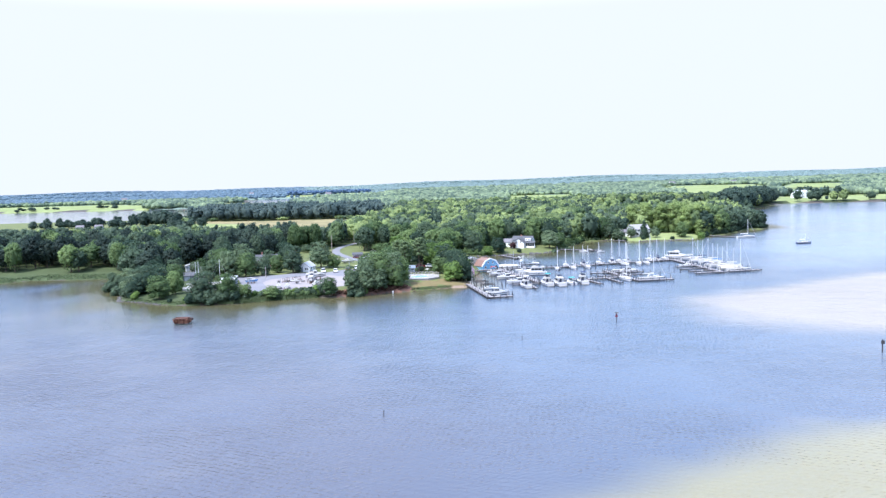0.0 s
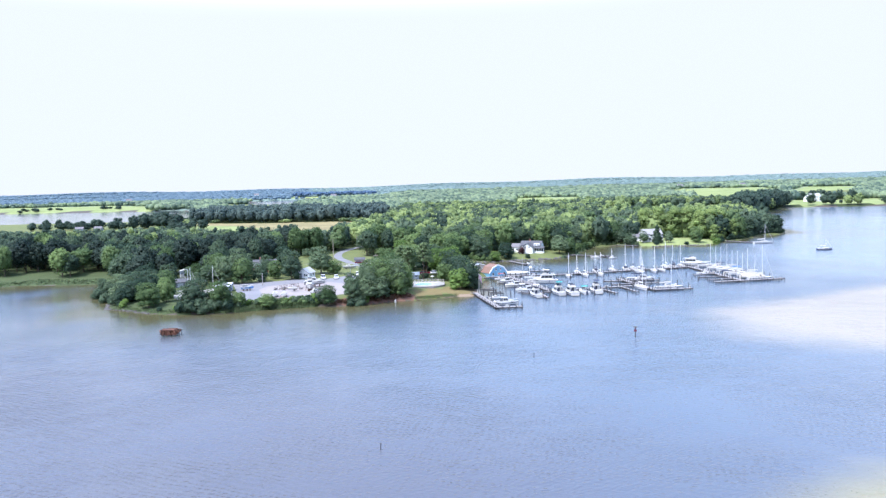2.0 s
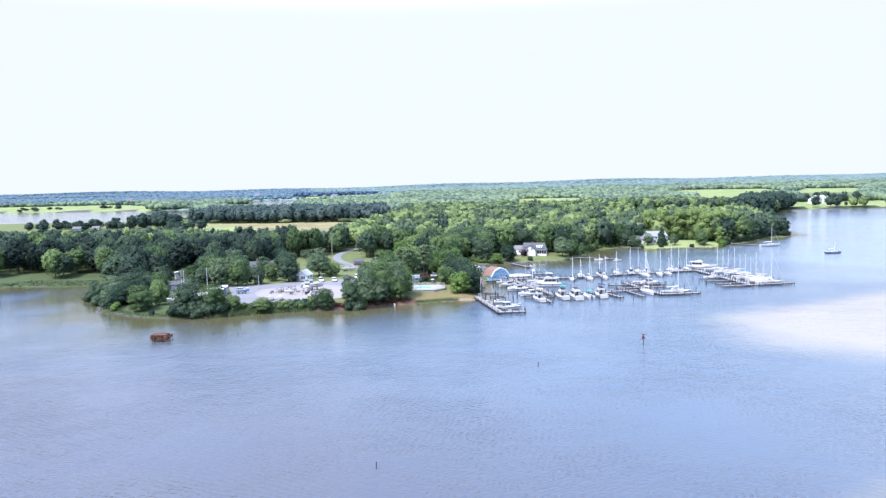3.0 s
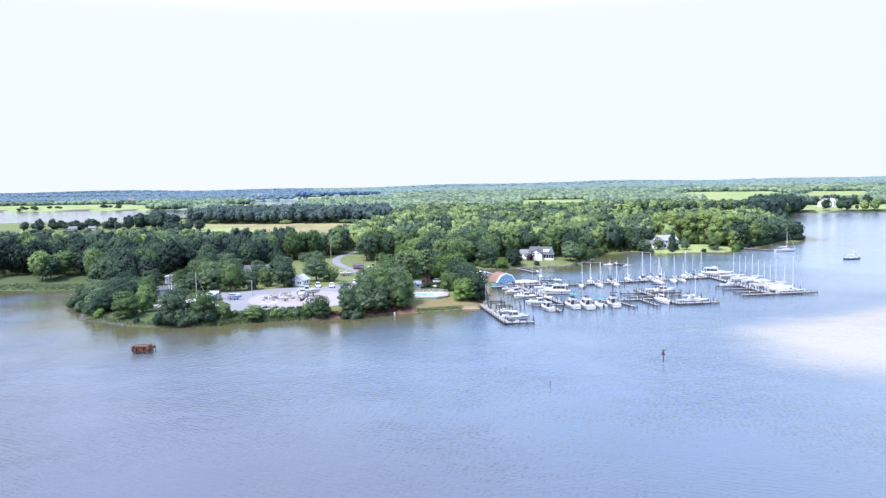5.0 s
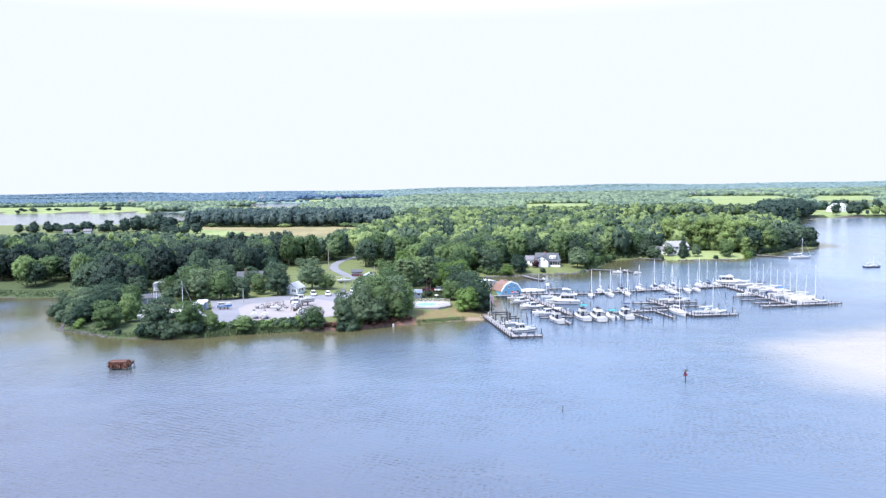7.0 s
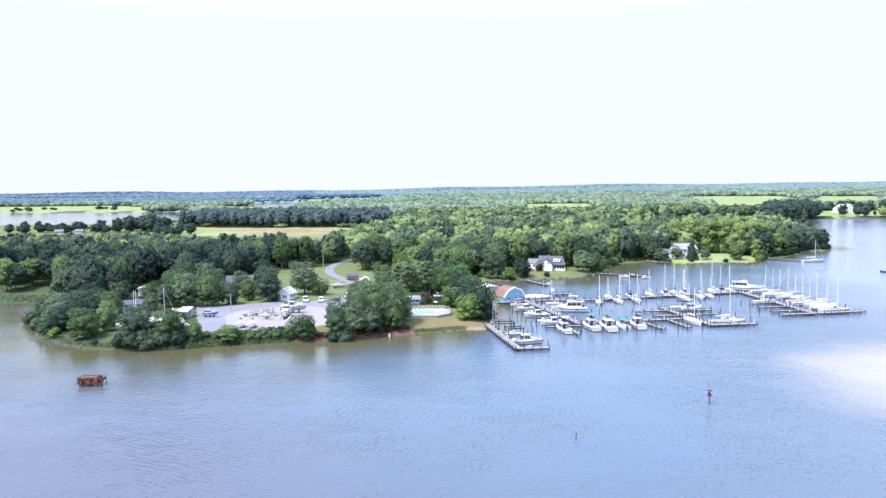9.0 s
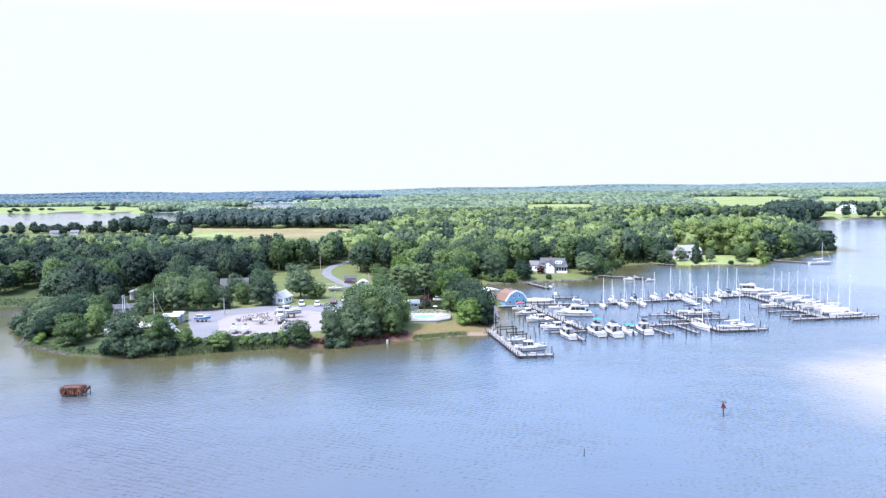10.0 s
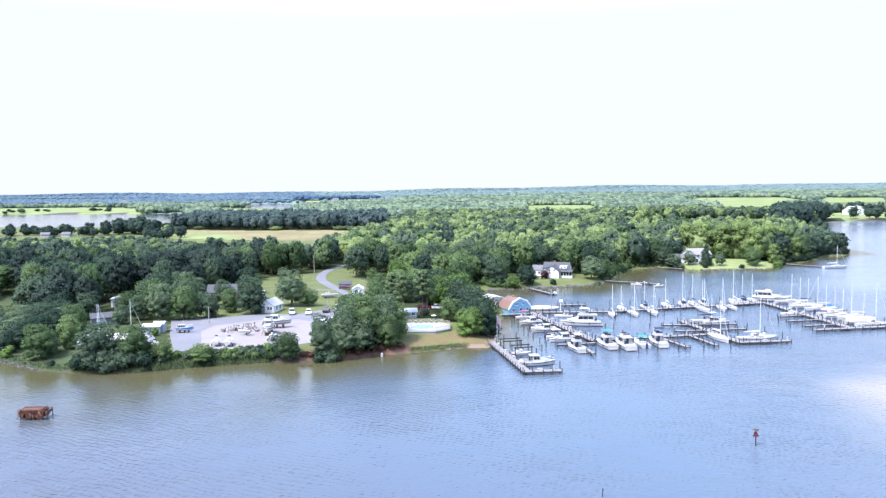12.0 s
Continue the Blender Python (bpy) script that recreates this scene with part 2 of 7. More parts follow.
DAYBOARD = material("faded_dayboard_red", (0.145, 0.022, 0.035), 0.6, vary=0.25, scale=0.5)
TAIL_LIGHT = material("tail_light", (0.45, 0.02, 0.02), 0.2, vary=0.1, scale=1)
POLE_WOOD = material("utility_pole_wood", (0.30, 0.255, 0.215), 0.9, vary=0.25, scale=1.0)
FLAG_CLOTH = material("faded_flag", (0.33, 0.31, 0.42), 0.8, vary=0.2, scale=0.5)
NEST = material("nest_sticks", (0.11, 0.10, 0.092), 0.95, vary=0.4, scale=0.3, island=0.5)


def water_material():
    """Turbid tidal water: olive-brown body, wind ripples at three sizes, and sunlit patches painted into the colour."""
    m = bpy.data.materials.new("river_water")
    m.use_nodes = True
    n, l = m.node_tree.nodes, m.node_tree.links
    p = n["Principled BSDF"]
    p.inputs["Roughness"].default_value, p.inputs["IOR"].default_value = 0.18, 1.333
    p.inputs["Specular IOR Level"].default_value = 0.50          # chop hides much of the grazing sky
    tex = n.new("ShaderNodeTexCoord")
    heights = []
    for scale, stretch, turn, weight in ((0.40, (1.6, 1.0, 1), 28, 0.29), (1.15, (1.2, 1.0, 1), -24, 0.25), (0.05, (1.0, 1.8, 1), 35, 0.9)):
        mp, ns, mul = n.new("ShaderNodeMapping"), n.new("ShaderNodeTexNoise"), n.new("ShaderNodeMath")
        mp.inputs["Scale"].default_value, mp.inputs["Rotation"].default_value = stretch, (0, 0, radians(turn))
        ns.inputs["Scale"].default_value, ns.inputs["Detail"].default_value = scale, 3.0
        mul.operation = "MULTIPLY"
        mul.inputs[1].default_value = weight
        l.new(tex.outputs["Object"], mp.inputs[0])
        l.new(mp.outputs[0], ns.inputs["Vector"])
        l.new(ns.outputs["Fac"], mul.inputs[0])
        heights.append(mul)
    for length, turn, weight, wander in ((1.25, 24, 0.088, 9.0), (0.90, -30, 0.064, 9.0)):       # trains of wind ripples
        mp, wv_, mul = n.new("ShaderNodeMapping"), n.new("ShaderNodeTexWave"), n.new("ShaderNodeMath")
        mp.inputs["Rotation"].default_value = (0, 0, radians(turn))
        wv_.wave_type, wv_.bands_direction = "BANDS", "Y"
        wv_.inputs["Scale"].default_value, wv_.inputs["Distortion"].default_value = 2 * math.pi / (20 * length), wander
        wv_.inputs["Detail"].default_value, wv_.inputs["Detail Scale"].default_value = 2.0, 0.55
        mul.operation = "MULTIPLY"
        mul.inputs[1].default_value = weight
        l.new(tex.outputs["Object"], mp.inputs[0])
        l.new(mp.outputs[0], wv_.inputs["Vector"])
        l.new(wv_.outputs["Fac"], mul.inputs[0])
        heights.append(mul)
    a, b, c, d = (n.new("ShaderNodeMath") for _ in range(4))
    l.new(heights[0].outputs[0], a.inputs[0])
    l.new(heights[1].outputs[0], a.inputs[1])
    l.new(a.outputs[0], b.inputs[0])
    l.new(heights[2].outputs[0], b.inputs[1])
    l.new(b.outputs[0], c.inputs[0])
    l.new(heights[3].outputs[0], c.inputs[1])
    l.new(c.outputs[0], d.inputs[0])
    l.new(heights[4].outputs[0], d.inputs[1])
    bump = n.new("ShaderNodeBump")
    bump.inputs["Strength"].default_value, bump.inputs["Distance"].default_value = 1.0, 0.38
    l.new(d.outputs[0], bump.inputs["Height"])
    calm, lee = n.new("ShaderNodeAttribute"), n.new("ShaderNodeMapRange")
    calm.attribute_name = "calm"                              # sheltered water lies smoother
    lee.inputs["To Min"].default_value, lee.inputs["To Max"].default_value = 1.0, 0.03
    l.new(calm.outputs["Fac"], lee.inputs["Value"])
    gust, patch, breath = n.new("ShaderNodeTexNoise"), n.new("ShaderNodeMapRange"), n.new("ShaderNodeMath")     # cat's-paws: ruffled and slick patches
    gust.inputs["Scale"].default_value, gust.inputs["Detail"].default_value = 0.026, 3.0
    patch.inputs["From Min"].default_value, patch.inputs["From Max"].default_value = 0.36, 0.64
    patch.inputs["To Min"].default_value, patch.inputs["To Max"].default_value = 0.45, 1.30
    breath.operation = "MULTIPLY"
    l.new(tex.outputs["Object"], gust.inputs["Vector"])
    l.new(gust.outputs["Fac"], patch.inputs["Value"])
    l.new(lee.outputs[0], breath.inputs[0])
    l.new(patch.outputs[0], breath.inputs[1])
    l.new(breath.outputs[0], bump.inputs["Strength"])
    l.new(bump.outputs[0], p.inputs["Normal"])
    gloss = n.new("ShaderNodeMapRange")
    gloss.inputs["To Min"].default_value, gloss.inputs["To Max"].default_value = 0.18, 0.05
    l.new(calm.outputs["Fac"], gloss.inputs["Value"])
    l.new(gloss.outputs[0], p.inputs["Roughness"])
    # painted light: soft-edged tongues of sun between cloud shadows on the open side
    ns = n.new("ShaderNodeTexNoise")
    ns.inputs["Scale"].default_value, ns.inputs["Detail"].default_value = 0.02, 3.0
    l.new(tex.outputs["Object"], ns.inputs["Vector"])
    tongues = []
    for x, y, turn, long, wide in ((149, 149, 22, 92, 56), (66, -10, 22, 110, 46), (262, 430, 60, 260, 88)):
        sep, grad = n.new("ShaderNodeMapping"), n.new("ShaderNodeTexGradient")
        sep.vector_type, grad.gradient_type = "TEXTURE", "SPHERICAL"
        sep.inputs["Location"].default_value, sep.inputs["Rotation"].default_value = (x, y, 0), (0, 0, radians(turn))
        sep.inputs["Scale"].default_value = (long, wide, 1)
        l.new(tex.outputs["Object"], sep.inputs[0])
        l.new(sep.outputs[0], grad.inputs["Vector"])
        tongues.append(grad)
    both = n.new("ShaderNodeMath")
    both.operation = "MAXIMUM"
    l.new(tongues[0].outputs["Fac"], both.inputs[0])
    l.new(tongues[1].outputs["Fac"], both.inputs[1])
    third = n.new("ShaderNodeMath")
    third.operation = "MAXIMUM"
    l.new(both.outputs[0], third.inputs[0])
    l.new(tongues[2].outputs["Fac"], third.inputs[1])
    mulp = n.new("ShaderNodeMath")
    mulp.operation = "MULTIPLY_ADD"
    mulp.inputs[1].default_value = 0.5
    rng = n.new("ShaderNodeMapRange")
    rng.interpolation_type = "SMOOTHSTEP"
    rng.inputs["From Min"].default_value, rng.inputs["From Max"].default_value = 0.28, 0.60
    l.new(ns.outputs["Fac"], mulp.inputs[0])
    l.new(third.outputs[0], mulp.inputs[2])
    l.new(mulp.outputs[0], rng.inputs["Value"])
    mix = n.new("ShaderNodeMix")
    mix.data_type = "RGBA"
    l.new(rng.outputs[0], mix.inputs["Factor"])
    sunlit_tone = n.new("ShaderNodeMix")                             # the nearer sunlit patch is painted yellower
    sunlit_tone.data_type = "RGBA"
    sunlit_tone.inputs["A"].default_value, sunlit_tone.inputs["B"].default_value = (0.235, 0.208, 0.172, 1), (0.190, 0.172, 0.098, 1)
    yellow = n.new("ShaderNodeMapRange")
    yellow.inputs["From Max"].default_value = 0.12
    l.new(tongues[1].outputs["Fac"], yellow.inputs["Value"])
    l.new(yellow.outputs[0], sunlit_tone.inputs["Factor"])
    pale, inlet = n.new("ShaderNodeMix"), n.new("ShaderNodeMapRange")      # the inlet's bright sky reflection, painted as a paler base colour
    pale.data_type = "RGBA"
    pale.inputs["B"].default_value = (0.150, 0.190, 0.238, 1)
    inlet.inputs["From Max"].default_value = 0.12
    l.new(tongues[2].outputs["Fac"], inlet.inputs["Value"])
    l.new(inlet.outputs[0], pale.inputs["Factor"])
    l.new(sunlit_tone.outputs["Result"], pale.inputs["A"])
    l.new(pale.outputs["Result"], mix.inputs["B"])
    # base colour turns greyer and darker westward and towards low y
    grey_share, open_water = n.new("ShaderNodeAttribute"), n.new("ShaderNodeMix")
    grey_share.attribute_name, open_water.data_type = "grey_share", "RGBA"
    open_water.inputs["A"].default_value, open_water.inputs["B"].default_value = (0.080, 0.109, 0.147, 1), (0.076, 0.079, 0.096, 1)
    l.new(grey_share.outputs["Fac"], open_water.inputs["Factor"])
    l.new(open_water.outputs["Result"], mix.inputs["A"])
    att, shallow = n.new("ShaderNodeAttribute"), n.new("ShaderNodeMix")
    att.attribute_name = "shore_tint"
    shallow.data_type = "RGBA"
    shallow.inputs["B"].default_value = (0.070, 0.066, 0.032, 1)      # olive-brown shallows, with the bank trees' reflection painted in
    l.new(att.outputs["Fac"], shallow.inputs["Factor"])
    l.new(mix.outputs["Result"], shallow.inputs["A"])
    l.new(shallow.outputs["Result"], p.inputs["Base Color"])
    return m


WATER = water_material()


# ---------------------------------------------------------------- mesh tools
class Shape:
    """Vertices and faces of one part."""

    def __init__(self):
        self.v, self.f = [], []

    def add(self, verts, faces):
        k = len(self.v)
        self.v += [tuple(p) for p in verts]
        self.f += [tuple(k + i for i in f) for f in faces]
        return self

    def box(self, x0, x1, y0, y1, z0, z1):
        return self.add([(x0, y0, z0), (x1, y0, z0), (x1, y1, z0), (x0, y1, z0), (x0, y0, z1), (x1, y0, z1), (x1, y1, z1), (x0, y1, z1)],
                        [(3, 2, 1, 0), (4, 5, 6, 7), (0, 1, 5, 4), (1, 2, 6, 5), (2, 3, 7, 6), (3, 0, 4, 7)])

    def soft_box(self, x0, x1, y0, y1, z0, z1, c=0.08, lean=0.0):
        """A box with chamfered upper edges; lean draws the top in."""
        r = [(x0, y0, z0), (x1, y0, z0), (x1, y1, z0), (x0, y1, z0)]
        s = [(x0 + lean, y0 + lean, z1 - c), (x1 - lean, y0 + lean, z1 - c), (x1 - lean, y1 - lean, z1 - c), (x0 + lean, y1 - lean, z1 - c)]
        k = lean + c
        t = [(x0 + k, y0 + k, z1), (x1 - k, y0 + k, z1), (x1 - k, y1 - k, z1), (x0 + k, y1 - k, z1)]
        f = [(3, 2, 1, 0), (8, 9, 10, 11)]
        for a in (0, 4):
            f += [(a + i, a + (i + 1) % 4, a + 4 + (i + 1) % 4, a + 4 + i) for i in range(4)]
        return self.add(r + s + t, f)

    def tube(self, p, q, r0, r1=None, n=6):
        p, q = Vector(p), Vector(q)
        r1 = r0 if r1 is None else r1
        d = (q - p).normalized()
        a = d.orthogonal().normalized()
        b = d.cross(a)
        ring = [(a * math.cos(2 * math.pi * i / n) + b * math.sin(2 * math.pi * i / n)) for i in range(n)]
        vs = [p + r0 * u for u in ring] + [q + r1 * u for u in ring]
        fs = [(i, (i + 1) % n, n + (i + 1) % n, n + i) for i in range(n)] + [tuple(range(n))[::-1], tuple(range(n, 2 * n))]
        return self.add(vs, fs)

    def loft(self, rings, close=True, cap=True):
        n = len(rings[0])
        vs = [p for r in rings for p in r]
        fs = []
        for k in range(len(rings) - 1):
            for i in range(n if close else n - 1):
                j = (i + 1) % n
                fs.append((k * n + i, k * n + j, (k + 1) * n + j, (k + 1) * n + i))
        if cap:
            fs += [tuple(range(n))[::-1], tuple(range((len(rings) - 1) * n, len(rings) * n))]
        return self.add(vs, fs)

    def extrude(self, outline, axis, a, b):
        """A closed outline in the plane across axis, from a to b along it."""
        put = {"x": lambda u, w, k: (k, u, w), "y": lambda u, w, k: (u, k, w), "z": lambda u, w, k: (u, w, k)}[axis]
        return self.loft([[put(u, w, a) for u, w in outline], [put(u, w, b) for u, w in outline]])


def mesh_of(name, shape, mat, smooth=False):
    me = bpy.data.meshes.new(name)
    me.from_pydata(shape.v, [], shape.f)
    bm = bmesh.new()
    bm.from_mesh(me)
    bmesh.ops.recalc_face_normals(bm, faces=bm.faces)
    bm.to_mesh(me)
    bm.free()
    me.materials.append(mat)
    if smooth:
        me.polygons.foreach_set("use_smooth", [True] * len(me.polygons))
    return me


def part(name, shape, mat, parent, label="", smooth=False):
    ob = new(name, mesh_of(name, shape, mat, smooth))
    ob.parent = parent
    return tagged(ob, label) if label else ob


def thing(name, m, label, category, group="", kind=""):
    ob = new(name)
    ob.matrix_basis = m
    return tagged(ob, label, category, group, kind)


def quick_mesh(name, verts, quads, tris, mat, smooth=False, normals=None):
    """A mesh straight from arrays."""
    me = bpy.data.meshes.new(name)
    nq, nt = len(quads), len(tris)
    me.vertices.add(len(verts))
    me.vertices.foreach_set("co", np.ascontiguousarray(verts, dtype=np.float32).ravel())
    me.loops.add(nq * 4 + nt * 3)
    idx = np.concatenate([np.asarray(quads, dtype=np.int32).ravel(), np.asarray(tris, dtype=np.int32).ravel()])
    me.loops.foreach_set("vertex_index", idx)
    me.polygons.add(nq + nt)
    me.polygons.foreach_set("loop_start", np.concatenate([np.arange(nq) * 4, nq * 4 + np.arange(nt) * 3]).astype(np.int32))
    for mt in (mat if isinstance(mat, (list, tuple)) else [mat]):
        me.materials.append(mt)
    if smooth:
        me.polygons.foreach_set("use_smooth", np.ones(nq + nt, dtype=bool))
    me.update(calc_edges=True)
    me.validate()
    if normals is not None:                           # leaves shaded with the roundness of their bough
        me.normals_split_custom_set_from_vertices(np.ascontiguousarray(normals, dtype=np.float32))
    return me


# ---------------------------------------------------------------- the lie of the land
SHORE_WEST = [(-6000, 520), (-1400, 430), (-600, 310), (-300, 254), (-203, 252), (-193, 260), (-172, 257), (-152, 258), (-145, 248), (-146, 225),
              (-133, 211), (-126, 199), (-121, 187), (-113, 183), (-101, 175.5), (-91, 172.5), (-76, 172.5), (-66, 177), (-57, 180), (-47, 182.5)]
SHORE_MARINA = [(-40, 181.2), (-36, 182.2), (-28, 184.3), (-20, 189), (-14, 190), (-8.5, 192.5), (1.7, 196), (7.3, 196), (9.2, 201), (9, 212), (11, 228),
                (13, 238), (15.5, 251), (10, 264), (-4, 275), (-24, 282), (-40, 288), (-41, 294), (-20, 298), (10.6, 304)]
SHORE_EAST = [(34, 310), (51, 314), (61, 324), (70, 343), (81, 370), (93, 376), (107, 374), (114, 366.5), (130, 364.5), (148, 367.7), (163, 386), (176, 393.5),
              (200, 420), (213, 426), (223, 440), (226, 480), (250, 590), (318, 690), (378, 787), (427, 774), (600, 735), (1400, 560), (6000, 300)]
LAND = SHORE_WEST + SHORE_MARINA + SHORE_EAST + [(6000, 6000), (-6000, 6000)]
RIVER = [(-3400, 800), (-1200, 850), (-700, 850), (-515, 838), (-400, 830), (-325, 795), (-290, 830), (-350, 960), (-420, 1150), (-466, 1262), (-540, 1272),
         (-600, 1290), (-760, 1330), (-1500, 1430), (-3400, 1700)]
RIVER_FAR = [(-250, 1420), (-335, 1410), (-430, 1500), (-500, 1860), (-350, 1880), (-275, 1600)]


def inside(poly, x, y):
    """Which of the points x, y lie within the polygon."""
    res = np.zeros(x.shape, dtype=bool)
    px, py = zip(*poly)
    for i in range(len(poly)):
        x0, y0, x1, y1 = px[i - 1], py[i - 1], px[i], py[i]
        if y0 == y1:
            continue
        hit = ((y0 > y) != (y1 > y)) & (x < (x1 - x0) * (y - y0) / (y1 - y0) + x0)
        res ^= hit
    return res


def edge_distance(poly, x, y):
    best = np.full(x.shape, 1e9)
    for i in range(len(poly)):
        (x0, y0), (x1, y1) = poly[i - 1], poly[i]
        dx, dy = x1 - x0, y1 - y0
        k = np.clip(((x - x0) * dx + (y - y0) * dy) / (dx * dx + dy * dy), 0, 1)
        best = np.minimum(best, np.hypot(x - x0 - k * dx, y - y0 - k * dy))
    return best


def shore_distance(x, y):
    """Metres to the water's edge, positive on land."""
    x, y = np.asarray(x, float), np.asarray(y, float)
    d = edge_distance(LAND, x, y) * np.where(inside(LAND, x, y), 1, -1)
    for lake in (RIVER, RIVER_FAR):
        d = np.minimum(d, edge_distance(lake, x, y) * np.where(inside(lake, x, y), -1, 1))
    return d


def smooth_step(v, a, b):
    k = np.clip((v - a) / (b - a), 0, 1)
    return k * k * (3 - 2 * k)


def ground_height(x, y):
    x, y = np.asarray(x, float), np.asarray(y, float)
    d = shore_distance(x, y)
    marsh = smooth_step(-x, 118, 140) * (1 - smooth_step(y, 275, 300))
    lawn = smooth_step(x, -17, -11) * (1 - smooth_step(y, 235, 250)) * (1 - smooth_step(x, 30, 40))
    point = smooth_step(-x, 84, 96) * (1 - smooth_step(y, 200, 215))
    east = smooth_step(y, 290, 305)
    top = 2.6 - 2.1 * marsh - 1.5 * point - 0.8 * east * (1 - smooth_step(y, 420, 520))
    width = 2.2 + 5.0 * lawn + 2.0 * east + 2.0 * point
    up = top * (1 - np.exp(-np.maximum(d, 0) / width))
    far = 0.8 * smooth_step(y, 500, 1500) + 6 * smooth_step(y, 2000, 3400) * smooth_step(x, 150, 1200)
    far = far + 9 * smooth_step(y, 3600, 4300) * (1 + np.sin(x * 0.0021 + 0.6) + 0.7 * np.sin(x * 0.0062 + 2.0)) * 0.5
    far = far * smooth_step(d, 10, 160)
    roll = 0.25 * np.sin(x * 0.045 + 1.0) * np.sin(y * 0.038) * smooth_step(d, 8, 30)
    return np.where(d > 0, up + far + roll, np.maximum(-1.6, 0.25 * d) - 0.04)


def ground_at(x, y):
    return float(ground_height(np.array([x]), np.array([y]))[0])


FIELDS_TAN = [[(-238, 602), (-106, 556), (-86, 600), (-92, 676), (-110, 684), (-190, 700), (-270, 722)]]
FIELDS_FAR = [[(-2600, 1640), (-1500, 1460), (-760, 1324), (-600, 1284), (-540, 1266), (-560, 1420), (-760, 1620), (-1100, 1660), (-2600, 1960)], [(-2600, 2050), (-1400, 1900), (-960, 1800), (-1000, 1900), (-1500, 2150), (-2600, 2400)], [(-760, 2050), (-480, 2000), (-420, 2120), (-700, 2200)], [(-1900, 2900), (-1100, 2700), (-1050, 2900), (-1900, 3200)], [(-300, 2300), (60, 2260), (80, 2400), (-280, 2460)], [(-420, 1890), (-212, 1890), (-215, 2045), (-450, 2045)], [(420, 2350), (900, 2280), (980, 2480), (450, 2560)]]
FIELDS_GREEN = [[(84, 1010), (165, 1000), (190, 1010), (236, 1330), (110, 1350)], [(385, 1150), (480, 1130), (560, 1150), (720, 1690), (545, 1790), (420, 1500)],
                [(610, 1310), (720, 1290), (860, 1560), (760, 1640)], [(-430, 1290), (-300, 1270), (-280, 1380), (-420, 1400)], [(-238, 602), (-176, 580), (-168, 596), (-205, 650), (-262, 690)],
                [(340, 800), (384, 792), (440, 780), (620, 745), (690, 880), (430, 910)]]
LAWNS = [[(-94, 226), (-90, 262), (-92, 336), (-66, 360), (-60, 378), (-50, 376), (-48, 340), (-28, 300), (-24, 262), (-34, 248), (-40, 232)],
         [(9, 300), (34, 309), (56, 318), (62, 332), (52, 338), (24, 336), (12, 318)],
         [(102, 372), (114, 365), (148, 366), (158, 384), (150, 398), (122, 402), (106, 394)]]
# gaps in the woods shaped to the camera's sightlines to fields and river
VIEW_CLEARINGS = [[(-1300, 560), (-420, 500), (-195, 485), (-206, 520), (-253, 640), (-296, 765), (-345, 800), (-420, 835), (-1300, 860)], [(-168, 420), (-74, 392), (-86, 600), (-238, 602)],
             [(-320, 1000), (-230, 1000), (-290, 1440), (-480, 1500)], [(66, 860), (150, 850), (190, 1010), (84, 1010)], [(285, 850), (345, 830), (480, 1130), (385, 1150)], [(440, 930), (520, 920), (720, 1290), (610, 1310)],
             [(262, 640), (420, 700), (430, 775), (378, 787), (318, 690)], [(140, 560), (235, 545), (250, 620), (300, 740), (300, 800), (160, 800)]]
PINE_BELT = [(-285, 735), (-268, 724), (-190, 702), (-108, 686), (-84, 680), (-66, 720), (-80, 790), (-200, 830), (-285, 840)]
YARD = [(-88, 227), (-84, 216), (-80.5, 206), (-75.5, 194), (-70.5, 183.5), (-57, 184.5), (-46, 187), (-38, 193), (-32, 206), (-34, 226), (-36, 246), (-46, 243), (-52, 236.5), (-61, 236.5), (-66, 236.5), (-74.5, 231.5)]
POOLSIDE = [(-20, 190), (8, 192), (10, 214), (2, 226), (-20, 228)]

# ground sheet: fine by the shore, wider cells towards the horizon
def steps(a, b, first, grow):
    out, s = [a], first
    while out[-1] < b:
        out.append(out[-1] + s)
        s *= grow
    return out


side = steps(236, 6000, 2.4, 1.085)
gx = np.array([-v for v in reversed(side)] + list(np.arange(-234, -60, 2.5)) + list(np.arange(-60, 20, 1.0)) + list(np.arange(20, 236, 2.5)) + side)
gy = np.array(list(np.arange(-420, 150, 30.0)) + list(np.arange(160, 178, 2.0)) + list(np.arange(178, 214, 1.0)) + list(np.arange(214, 452, 2.5)) + steps(454, 6000, 2.4, 1.035))
GX, GY = np.meshgrid(gx, gy)
gz = ground_height(GX.ravel(), GY.ravel())
nx, ny = len(gx), len(gy)
cell = (np.arange(ny - 1)[:, None] * nx + np.arange(nx - 1)[None, :]).ravel()
gq = np.stack([cell, cell + 1, cell + nx + 1, cell + nx], 1)
gv = np.stack([GX.ravel(), GY.ravel(), gz], 1)
ground_me = quick_mesh("ground", gv, gq, np.zeros((0, 3)), [FOREST_FLOOR, GRASS, STUBBLE, CROP, CLAY, SAND, MARSH, DRY_GRASS, MUD, UNDERWOOD_HAZED], smooth=True)
cx, cy = gv[gq].mean(1)[:, 0], gv[gq].mean(1)[:, 1]
cd = shore_distance(cx, cy)
kind = np.zeros(len(cx), dtype=np.int32)
# ground past 900 m takes the colour with painted haze
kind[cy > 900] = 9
kind[(cy < 430) & (cd < 16)] = 1
for poly in LAWNS:
    kind[inside(poly, cx, cy)] = 1
# lighter field colour here imitates sun on the east lawn
kind[inside(LAWNS[2], cx, cy)] = 3
for poly in FIELDS_TAN:
    kind[inside(poly, cx, cy)] = 2
for poly in FIELDS_GREEN + FIELDS_FAR:
    kind[inside(poly, cx, cy)] = 3
